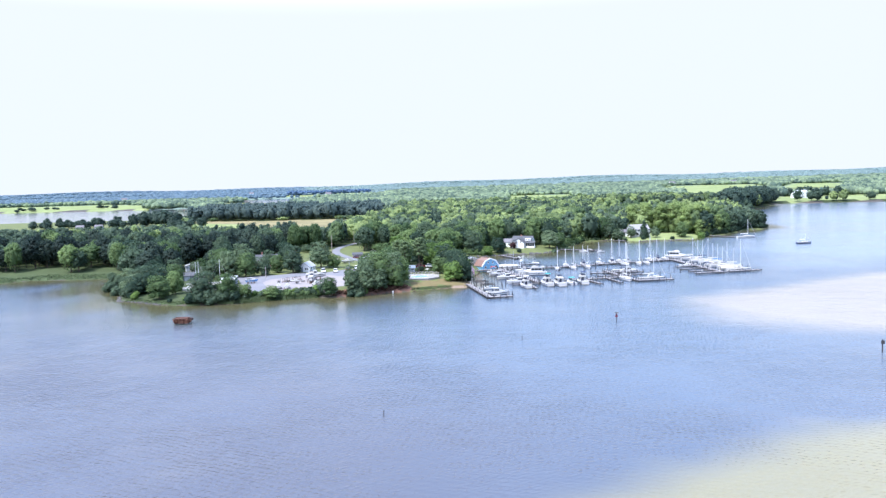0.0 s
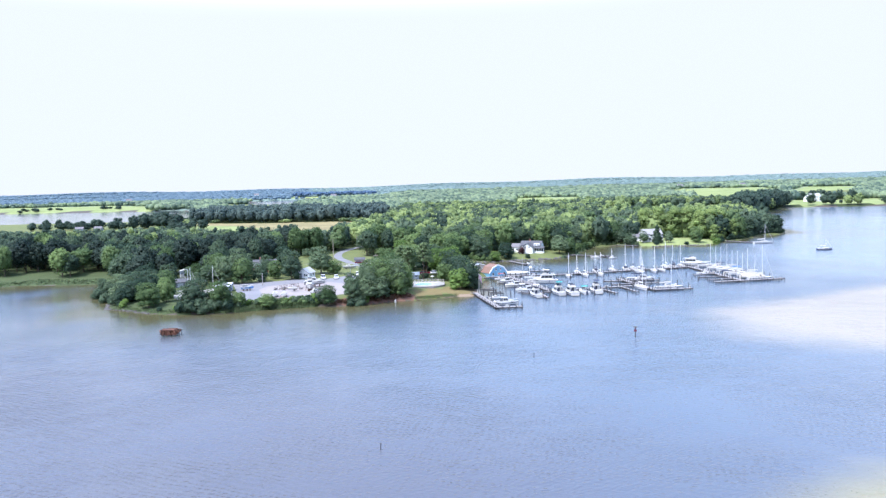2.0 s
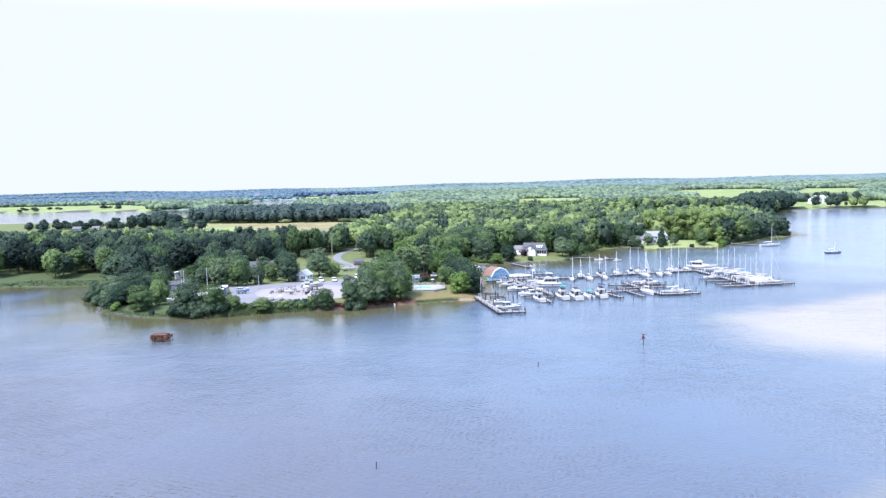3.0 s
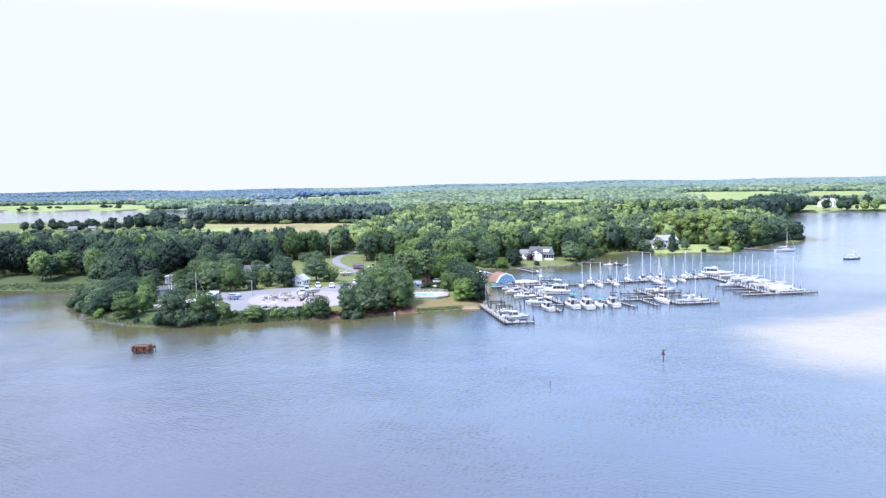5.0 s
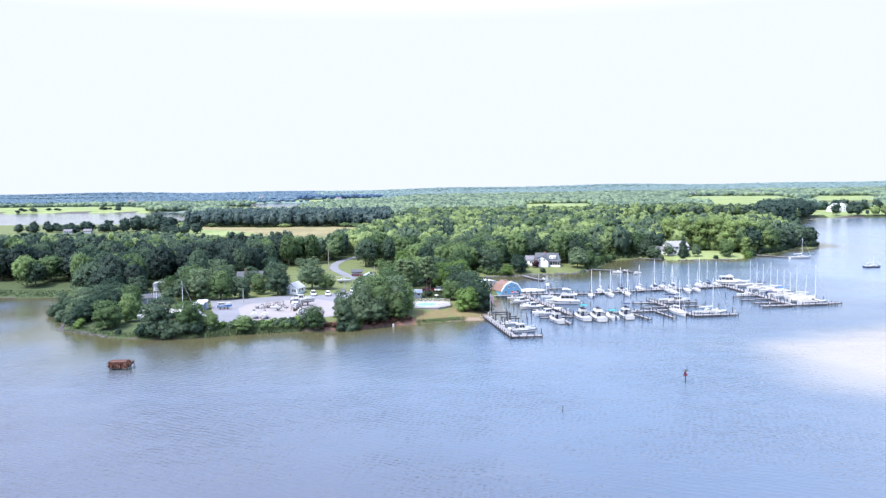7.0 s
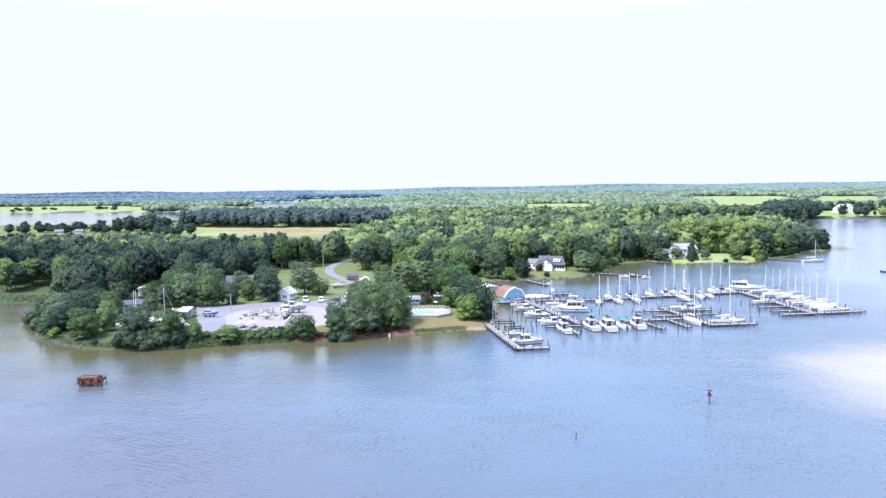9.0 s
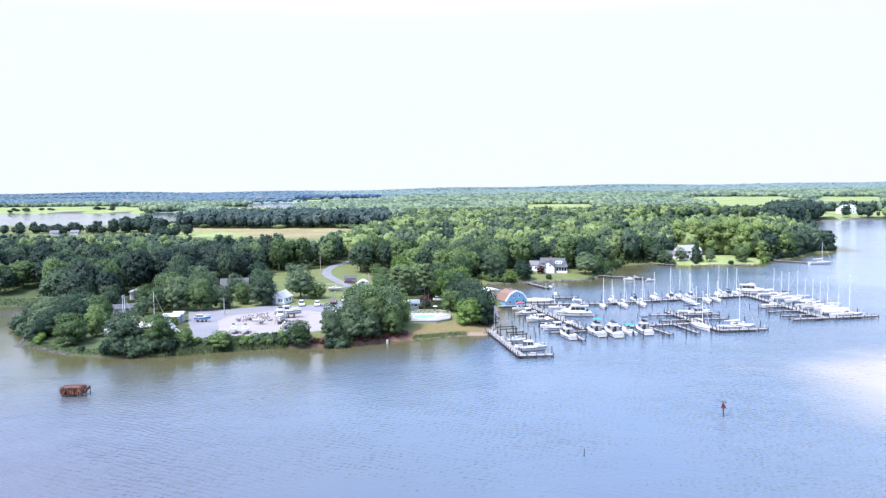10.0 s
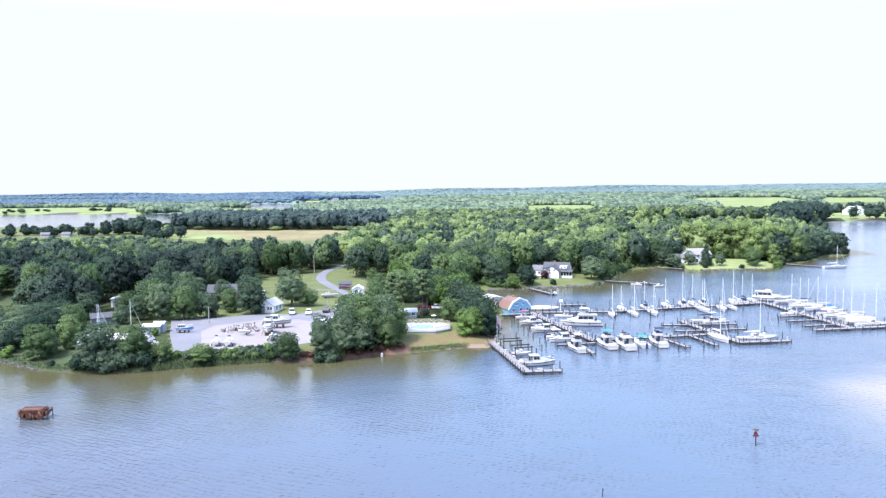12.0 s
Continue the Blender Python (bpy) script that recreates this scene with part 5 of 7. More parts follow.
for i, (x0, y0, x1, y1) in enumerate(((58.8, 222.2, 67.0, 222.6), (68.0, 222.6, 80.6, 223.0), (59.9, 213.0, 68.4, 213.8), (70.0, 214.2, 80.5, 215.4), (53.3, 204.2, 57.2, 191.8), (62.2, 206.3, 65.0, 193.5),
                                      (24.5, 196.2, 34.8, 198.0), (31.2, 192.0, 32.2, 185.6), (20.4, 224.0, 27.4, 226.0), (23.4, 211.0, 31.0, 213.5))):
    pier("finger_pier", (x0, y0), (x1, y1), 1.0, "narrow grey timber finger pier between slips", tall=1.1, gap=2.4, seed=40 + i)
pier("pier", (28.0, 303.0), (34.6, 287.0), 1.5, "short private timber pier below the white house", tall=0.8, seed=60)
pier("pier", (61.5, 325.0), (81.5, 312.5), 1.5, "private timber pier across the creek", tall=0.9, seed=61)
pier("pier", (161.0, 384.0), (175.5, 366.5), 1.6, "private timber pier off the wooded point", tall=0.9, seed=62)
pier("pier", (96.5, 374.6), (106.5, 366.0), 1.4, "short timber landing below the bank", tall=0.2, seed=63)
pier("pier", (33.3, 260.6), (42.5, 261.6), 1.6, "timber landing behind the main walkway", seed=64)
pier("bulkhead_deck", (10.6, 242.2), (21.6, 244.4), 2.2, "timber deck along the front of the boathouse", tall=0.4, seed=65)
mp = random.Random(8)
for k in range(7):                                   # slip piles off the main walkways
    mooring_pile(15.5 + 1.05 * k + mp.uniform(-.3, .3), 231.5 - 6.0 * k + mp.uniform(-.8, .8), mp.uniform(1.6, 2.6))
for k in range(9):
    mooring_pile(49 + 5.2 * k + mp.uniform(-1, 1), 238.5 + 1.15 * k + mp.uniform(-.8, .8), mp.uniform(1.6, 2.6))
for k in range(8):
    mooring_pile(52 + 5.6 * k + mp.uniform(-1, 1), 262 + 1.2 * k + mp.uniform(-.8, .8), mp.uniform(1.6, 2.6))
for k in range(9):
    mooring_pile(120.5 + 0.4 * k + mp.uniform(-.3, .3), 260 - 4.6 * k + mp.uniform(-.4, .4), mp.uniform(1.6, 2.4))
for x, y in ((18.5, 189), (21.5, 181), (22.5, 174.5), (20.2, 192), (12.4, 196.5), (15.2, 199.5), (11.2, 204), (14.6, 205), (33.8, 191), (39.2, 188.8), (44, 188.6), (49, 189.4), (54.4, 190.2), (60.6, 189.8), (68, 191.8),
             (41, 216.5), (44, 219.5), (45, 212), (57.8, 232), (60, 241.5), (83, 221), (84.5, 212), (86.5, 205), (76, 209), (54.5, 214), (55, 222), (94.5, 227), (95, 236), (94.8, 219.5)):
    mooring_pile(x, y, mp.uniform(1.5, 2.8))


def boat_lift(x, y, turn, long=4.2, wide=3.0):
    """Four piles with top beams and cables, for hanging a small boat."""
    root = thing("boat_lift", pose(x, y, 0, 0, 0, turn), "dark timber boat lift with overhead beams", "boat lift", "boat lifts")
    for sy in (-wide / 2, wide / 2):
        part("beam", Shape().box(-long / 2 - 0.3, long / 2 + 0.3, sy - 0.1, sy + 0.1, 2.5, 2.75), PILE, root)
        for sx in (-long / 2, long / 2):
            part("post", Shape().tube((sx, sy, -1.5), (sx, sy, 2.9), 0.15, 0.12, 7), PILE, root)
            part("cable", Shape().tube((sx * 0.8, sy * 0.9, 0.7), (sx * 0.8, sy * 0.9, 2.5), 0.02, 0.02, 4), WIRE, root)
    return root


boat_lift(14.6, 185.6, 12)
boat_lift(12.4, 193.4, 12, 4.6, 3.2)


def dock_box(x, y, turn):
    root = thing("dock_box", pose(x, y, 0.75, 0, 0, turn), "white dock locker standing on the pier", "dock box", "dock lockers")
    part("body", Shape().box(-0.6, 0.6, -0.28, 0.28, 0, 0.5), GELCOAT, root)
    part("lid", Shape().soft_box(-0.64, 0.64, -0.32, 0.32, 0.5, 0.64, 0.06), DECK, root, "grey lid")
    return root


def power_post(x, y):
    root = thing("power_pedestal", pose(x, y, 0.75), "slim pale power pedestal on the pier", "pedestal", "power pedestals")
    part("post", Shape().box(-0.11, 0.11, -0.11, 0.11, 0, 1.0), GELCOAT_CREAM, root)
    part("lamp", Shape().soft_box(-0.14, 0.14, -0.14, 0.14, 1.0, 1.2, 0.05), GELCOAT, root)
    return root


for x, y, a in ((9.4, 195.6, 102), (10.9, 187.6, 102), (12.3, 180.4, 102), (13.3, 174.6, 102), (17.2, 168.0, 3), (25.1, 240.0, 105), (27.6, 231.6, 105), (29.6, 224.0, 105), (31.2, 217.6, 105), (33.0, 210.6, 105), (40.4, 201.8, 12),
                (48.0, 203.2, 12), (56.4, 205.0, 12), (34.0, 246.9, 0), (42.0, 246.9, 0), (57.4, 249.6, 16), (70.2, 253.2, 15), (83.0, 256.6, 15), (95.4, 259.8, 15), (105.4, 256.6, 97), (106.5, 247.0, 97), (107.4, 239.4, 97), (108.4, 230.0, 97),
                (67.6, 222.8, 100), (69.4, 212.0, 100), (79.0, 197.2, 6), (113.0, 214.8, 10)):
    dock_box(x, y, a)
for x, y in ((8.6, 199.2), (11.8, 183.4), (20.4, 168.2), (24.2, 243.0), (26.6, 235.2), (30.6, 220.4), (34.4, 205.6), (44.4, 202.4), (52.4, 204.2), (61.0, 205.8), (52.4, 248.0), (76.0, 254.8), (89.0, 258.2), (104.6, 260.4), (107.0, 243.2), (108.0, 234.4), (109.0, 224.6),
             (66.4, 226.6), (70.8, 205.0), (84.8, 197.8), (122.0, 216.2), (101.4, 212.8)):
    power_post(x, y)


# ---------------------------------------------------------------- boats
def hull_shape(L, beam, free, draft, fine=0.75, stern=0.82):
    """A boat hull, bow to +x, waterline at z = 0, closed by its deck."""
    rings = []
    for k in np.linspace(0, 1, 11):
        x = (k - 0.5) * L
        w = beam / 2 * (stern + (1 - stern) * min(1, k / 0.4)) * (1 - max(0, (k - 0.45) / 0.55) ** (1.6 + fine)) + 0.03
        top = free * (1 + 0.35 * max(0, k - 0.35) ** 1.5 + 0.04 * (1 - k))
        keel = -draft * (1 - max(0, (k - 0.55) / 0.45) ** 2.2)
        over = 0.04 * L * max(0, k - 0.9) * 10
        rings.append([(x + over * 0.5, -w, top), (x, -w * 0.93, top * 0.35), (x, -w * 0.62, keel * 0.55), (x - over * 0.3, 0, keel), (x, w * 0.62, keel * 0.55), (x, w * 0.93, top * 0.35), (x + over * 0.5, w, top),
                      (x + over * 0.5, w * 0.5, top + 0.05), (x + over * 0.5, -w * 0.5, top + 0.05)])
    return Shape().loft(rings)


def stripe(L, beam, free, stern=0.82, fine=0.75, z=0.62, h=0.10):
    """A painted band round the topsides, a little proud of them."""
    s = Shape()
    for sgn in (-1, 1):
        pts = []
        for k in np.linspace(0, 0.97, 10):
            w = beam / 2 * (stern + (1 - stern) * min(1, k / 0.4)) * (1 - max(0, (k - 0.45) / 0.55) ** (1.6 + fine)) + 0.03
            top = free * (1 + 0.35 * max(0, k - 0.35) ** 1.5)
            f = 0.93 + 0.07 * (z - 0.35) / 0.65
            pts.append(((k - 0.5) * L, sgn * (w * f + 0.02), top * z))
        s.loft([[(x, y, q), (x, y + 0.02 * sgn, q), (x, y + 0.02 * sgn, q + h), (x, y, q + h)] for x, y, q in pts])
    return s


def sailboat(L=9.5, hull=None, cover=None, mast=12.0, label="", furled=True, x=0, y=0, turn=0, dodger=None, stands=False, z=0.0, lean=0.0, tarp=False):
    hull, cover = hull or GELCOAT, cover or CANVAS_WHITE
    beam, free = 0.32 * L, 0.098 * L
    root = thing("sailboat", Matrix.LocRotScale((x, y, z), Euler((radians(lean), 0, radians(turn))), None), label or "white sailing boat with a bare aluminium mast at its slip", "sailboat", "moored sailing boats")
    part("hull", hull_shape(L, beam, free, 0.05 * L, 0.9, 0.7), hull, root)
    part("stripe", stripe(L, beam, free, 0.7, 0.9, 0.68, 0.09), CANVAS_NAVY if hull is GELCOAT else GELCOAT, root)
    part("deck", Shape().extrude([(-0.47 * L, -beam * 0.30), (-0.1 * L, -beam * 0.42), (0.12 * L, -beam * 0.40), (0.30 * L, -beam * 0.24), (0.44 * L, 0), (0.30 * L, beam * 0.24), (0.12 * L, beam * 0.40), (-0.1 * L, beam * 0.42), (-0.47 * L, beam * 0.30)], "z",
                                  free + 0.02, free * 1.06 + 0.06), DECK, root, "grey-beige non-slip deck")
    part("boot_stripe", stripe(L, beam, free, 0.7, 0.9, 0.08, 0.10), HULL_NAVY, root, "dark band at the waterline")
    s = Shape().soft_box(-0.12 * L, 0.22 * L, -beam * 0.27, beam * 0.27, free * 0.98, free + 0.45, 0.10, 0.06)
    cabin = part("coachroof", s, GELCOAT_CREAM, root)
    for sg in (-1, 1):
        part("window", Shape().box(-0.05 * L, 0.14 * L, sg * beam * 0.255 - 0.02, sg * beam * 0.255 + 0.02, free + 0.12, free + 0.27), GLASS, cabin, "dark cabin window")
    part("cockpit", Shape().box(-0.40 * L, -0.13 * L, -beam * 0.22, beam * 0.22, free * 1.02, free + 0.09), TEAK, root, "brown cockpit well")
    mast *= 0.91
    mx = 0.08 * L
    part("mast", Shape().tube((mx, 0, free), (mx, 0, free + mast), 0.085, 0.06, 8), ALU, root)
    part("boom", Shape().tube((mx, 0, free + 1.35), (-0.34 * L, 0, free + 1.3), 0.06, 0.05, 6), ALU, root)
    part("sail_cover", Shape().loft([[(px, -0.16 * k, free + 1.42), (px, 0.16 * k, free + 1.42), (px, 0.06 * k, free + 1.42 + 0.36 * k), (px, -0.06 * k, free + 1.42 + 0.36 * k)]
                                     for px, k in ((mx - 0.1, 1.25), (mx - 0.12 * L, 1.0), (-0.2 * L, 0.8), (-0.34 * L, 0.5))]), cover, root, "canvas cover over the stowed mainsail")
    for p in ((0.52 * L, 0, free * 1.2), (-0.49 * L, 0, free), (mx - 0.1, beam * 0.45, free), (mx - 0.1, -beam * 0.45, free)):
        part("stay", Shape().tube(p, (mx, 0, free + mast * 0.98), 0.018, 0.018, 4), WIRE, root)
    part("spreader", Shape().tube((mx, -0.75, free + mast * 0.55), (mx, 0.75, free + mast * 0.55), 0.03, 0.03, 4), ALU, root)
    if furled:
        part("furled_jib", Shape().tube(Vector((0.51 * L, 0, free * 1.25)), Vector((mx, 0, free + mast * 0.98)).lerp(Vector((0.51 * L, 0, free * 1.25)), 0.08), 0.06, 0.03, 6), cover, root, "furled headsail on its stay")
    if dodger:
        part("dodger", Shape().loft([[(-0.14 * L, -beam * 0.26, free + .3), (-0.14 * L, beam * 0.26, free + .3)], [(-0.12 * L, -beam * 0.22, free + 1.0), (-0.12 * L, beam * 0.22, free + 1.0)],
                                     [(-0.02 * L, -beam * 0.22, free + 0.95), (-0.02 * L, beam * 0.22, free + 0.95)], [(0.03 * L, -beam * 0.25, free + .45), (0.03 * L, beam * 0.25, free + .45)]], close=False, cap=False), dodger, root,
             "canvas spray hood")
    if tarp:
        part("tarpaulin", Shape().loft([[(px * L, -w * beam, free * 0.85), (px * L, -w * beam * 0.9, free + 0.12), (px * L, 0, free + up), (px * L, w * beam * 0.9, free + 0.12), (px * L, w * beam, free * 0.85)]
                                        for px, w, up in ((-0.48, 0.40, 0.7), (-0.30, 0.50, 1.3), (0.05, 0.52, 1.45), (0.28, 0.40, 0.9), (0.47, 0.12, 0.45))]), CANVAS_CREAM, root, "cream boat cover tented over the boom")
    post_me = mesh_of("stanchion", Shape().tube((0, 0, 0), (0, 0, 0.65), 0.016, 0.016, 4), STEEL)
    for sg in (-1, 1):
        for px in (-0.45, -0.25, 0.0, 0.22, 0.40):
            w = beam / 2 * (0.95 if px < 0.1 else 0.72 if px < 0.3 else 0.4)
            post = new("stanchion", post_me)
            post.parent = root
            post.location = (px * L, sg * w * 0.95, free)
    if stands:
        part("keel", Shape().extrude([(-0.16 * L, -0.05 * L), (0.12 * L, -0.05 * L), (0.08 * L, -1.4), (-0.12 * L, -1.4)], "y", -0.12, 0.12), HULL_NAVY, root, "dark antifouled keel")
        for sx in (-0.25, 0.18):
            for sg in (-1, 1):
                part("stand", Shape().tube((sx * L, sg * beam * 0.55, -1.5), (sx * L, sg * beam * 0.36, -0.1), 0.05, 0.05, 5), RUST, root, "rusty boat stand")
    return root


def cruiser(L=9.0, hull=None, canvas=None, fly=True, label="", x=0, y=0, turn=0, z=0.0, cat="motorboat", cradle=False, tower=False, saloon=0.0):
    """A cabin motor boat with raked windscreen, optional flybridge and bimini; saloon draws the cabin aft."""
    hull = hull or GELCOAT
    L *= 0.93
    beam, free = 0.34 * L, 0.118 * L
    root = thing("motorboat", Matrix.LocRotScale((x, y, z), Euler((0, 0, radians(turn))), None), label or "white cabin motor boat moored at its slip", cat, "moored motor boats")
    part("hull", hull_shape(L, beam, free, 0.06 * L, 0.45, 0.92), hull, root)
    part("stripe", stripe(L, beam, free, 0.92, 0.45, 0.72, 0.12), CANVAS_NAVY, root)
    for sg in (-1, 1):
        part("port_window", Shape().box(0.08 * L, 0.24 * L, sg * beam * 0.43 - 0.03, sg * beam * 0.43 + 0.03, free * 0.80, free * 0.95), GLASS, root, "dark hull window")
    part("rub_rail", stripe(L, beam, free, 0.92, 0.45, 0.93, 0.05), STEEL, root)
    h1 = free + 0.17 * L
    a, b = beam * 0.38, beam * 0.30
    aft = -0.14 - saloon
    cab = Shape().loft([[(aft * L, -a, free), (aft * L, a, free), (aft * L, b, h1), (aft * L, -b, h1)], [(0.10 * L, -a, free + .05), (0.10 * L, a, free + .05), (0.04 * L, b, h1), (0.04 * L, -b, h1)],
                        [(0.33 * L, -a * 0.5, free + 0.10 * L * 0.5), (0.33 * L, a * 0.5, free + 0.10 * L * 0.5), (0.12 * L, b * 0.9, free + 0.09 * L), (0.12 * L, -b * 0.9, free + 0.09 * L)]])
    cabin = part("cabin", cab, GELCOAT, root)
    part("windscreen", Shape().add([(0.115 * L, -b * 0.88, free + 0.10 * L), (0.115 * L, b * 0.88, free + 0.10 * L), (0.05 * L, b * 0.9, h1 - 0.04), (0.05 * L, -b * 0.9, h1 - 0.04),
                                    (0.09 * L, -b * 0.88, free + 0.09 * L), (0.09 * L, b * 0.88, free + 0.09 * L), (0.03 * L, b * 0.9, h1 - 0.06), (0.03 * L, -b * 0.9, h1 - 0.06)],
                                   [(0, 1, 2, 3), (7, 6, 5, 4), (0, 4, 5, 1), (1, 5, 6, 2), (2, 6, 7, 3), (3, 7, 4, 0)]), GLASS, cabin, "dark raked windscreen")
    panes = 2 if saloon else 1
    for sg in (-1, 1):
        for k in range(panes + 1):
            x0 = (aft + 0.02) * L + k * (0.19 + saloon) * L / (panes + 1)
            x1 = x0 + (0.19 + saloon) * L / (panes + 1) - 0.12
            rake = 0.03 * L if k == panes else 0.0
            w = Shape().extrude([(x0, free + 0.07 * L), (x1, free + 0.07 * L), (x1 - rake, free + 0.145 * L), (x0, free + 0.145 * L)], "y", sg * (a + b) * 0.5 - 0.06, sg * (a + b) * 0.5 + 0.06)
            part("side_window", w, GLASS, cabin, "dark side window")
    part("aft_door", Shape().box((aft - 0.006) * L, (aft - 0.002) * L, -b * 0.32, b * 0.32, free + 0.1, h1 - 0.16), GLASS, cabin, "dark glazed cabin door")
    part("boot_stripe", stripe(L, beam, free, 0.92, 0.45, 0.06, 0.13), CANVAS_NAVY if hull is not HULL_BLUE else GELCOAT, root, "dark band at the waterline")
    part("cockpit", Shape().box(-0.46 * L, (aft - 0.01) * L, -beam * 0.36, beam * 0.36, free + 0.02, free + 0.085), COCKPIT_SHADE, root, "grey cockpit sole with recess shade in its colour")
    for sg in (-1, 1):
        part("coaming", Shape().soft_box(-0.47 * L, (aft - 0.005) * L, sg * beam * 0.395 - 0.07, sg * beam * 0.395 + 0.07, free, free + 0.42, 0.03), GELCOAT, root)
        part("fender", Shape().tube((-0.22 * L, sg * beam * 0.50, free * 0.45), (-0.22 * L, sg * beam * 0.50, free * 0.95), 0.12, 0.12, 7), CANVAS_NAVY if sg > 0 else GELCOAT_CREAM, root)
    part("swim_platform", Shape().soft_box(-0.56 * L, -0.49 * L, -beam * 0.38, beam * 0.38, free * 0.22, free * 0.32, 0.04), DECK, root, "grey swim platform")
    part("helm_seat", Shape().soft_box((aft - 0.07) * L, (aft - 0.03) * L, beam * 0.08, beam * 0.26, free + 0.08, free + 1.05, 0.05), CANVAS_NAVY, root)
    part("transom_seat", Shape().soft_box(-0.45 * L, -0.40 * L, -beam * 0.32, beam * 0.32, free + 0.08, free + 0.45, 0.06), CANVAS_WHITE, root)
    part("hardtop", Shape().soft_box((aft - 0.08) * L, 0.06 * L, -b * 1.12, b * 1.12, h1, h1 + 0.12, 0.05), GELCOAT, root)
    for sg in (-1, 1):
        part("post", Shape().tube(((aft - 0.075) * L, sg * b * 1.05, free), ((aft - 0.075) * L, sg * b * 1.05, h1), 0.03, 0.03, 5), STEEL, root)
    top = h1 + 0.12
    if fly:
        part("flybridge", Shape().soft_box(-0.20 * L, 0.02 * L, -b, b, top, top + 0.55, 0.08, 0.05), GELCOAT_CREAM, root)
        part("helm_screen", Shape().box(0.0 * L - 0.03, 0.0 * L + 0.03, -b * 0.7, b * 0.7, top + 0.53, top + 0.85), GLASS, root)
        part("bridge_seat", Shape().soft_box(-0.19 * L, -0.13 * L, -b * 0.8, b * 0.8, top + 0.5, top + 0.78, 0.05), CANVAS_NAVY if L > 8.5 else CANVAS_CREAM, root)
        top += 0.5
    if canvas:
        f = -0.10 * L
        part("bimini", Shape().loft([[(f - 0.13 * L, -b * 1.1, top + 1.15), (f - 0.13 * L, b * 1.1, top + 1.15)], [(f - 0.06 * L, -b * 1.15, top + 1.34), (f - 0.06 * L, b * 1.15, top + 1.34)], [(f + 0.06 * L, -b * 1.15, top + 1.34), (f + 0.06 * L, b * 1.15, top + 1.34)],
                                     [(f + 0.12 * L, -b * 1.1, top + 1.2), (f + 0.12 * L, b * 1.1, top + 1.2)]], close=False, cap=False), canvas, root, "canvas bimini top on a tube frame")
        for sg in (-1, 1):
            for px in (f - 0.12 * L, f + 0.11 * L):
                part("frame", Shape().tube((f, sg * b, top), (px, sg * b * 1.1, top + 1.2), 0.022, 0.022, 4), STEEL, root)
    bends = [(0.05, -0.47), (0.2, -0.44), (0.35, -0.32), (0.47, -0.12), (0.50, 0.0), (0.47, 0.12), (0.35, 0.32), (0.2, 0.44), (0.05, 0.47)]
    line = [Vector((px * L + 0.05, w * beam, free * 1.12 + 0.62)) for px, w in bends]
    part("bow_rail", Shape().loft([[p + Vector((0, 0.02, 0)), p + Vector((0, 0, 0.02)), p + Vector((0, -0.02, 0)), p + Vector((0, 0, -0.02))] for p in line]), STEEL, root, "bent steel bow rail")
    post_me = mesh_of("stanchion", Shape().tube((0, 0, 0), (0.05, 0, 0.62), 0.018, 0.018, 4), STEEL)
    for px, w in bends:
        if w:
            post = new("stanchion", post_me)
            post.parent = root
            post.location = (px * L, w * beam, free * 1.12)
    part("antenna", Shape().tube((-0.05 * L, b, top), (-0.12 * L, b, top + 2.6), 0.016, 0.008, 4), GELCOAT, root)
    if tower:
        part("radar_mast", Shape().tube((-0.02 * L, 0, top), (-0.04 * L, 0, top + 2.4), 0.07, 0.05, 6), GELCOAT, root)
        part("radar_dome", Shape().loft([[(-0.03 * L + 0.3 * r * math.cos(u), 0.3 * r * math.sin(u), top + zz) for u in np.linspace(0, 5.8, 9)] for r, zz in ((0.8, 1.6), (1, 1.7), (0.8, 1.85))]), GELCOAT, root)
    if cradle:
        for sx in (-0.3, 0.0, 0.22):
            part("block", Shape().box(sx * L - 0.2, sx * L + 0.2, -beam * 0.3, beam * 0.3, -z + 2.7 - 0.2, -0.15), RUST, root, "rusty keel support")
        for sx in (-0.3, 0.2):
            for sg in (-1, 1):
                part("stand", Shape().tube((sx * L, sg * beam * 0.6, 2.6 - z), (sx * L, sg * beam * 0.42, 0.1), 0.06, 0.05, 5), RUST, root, "rusty boat stand")
    return root


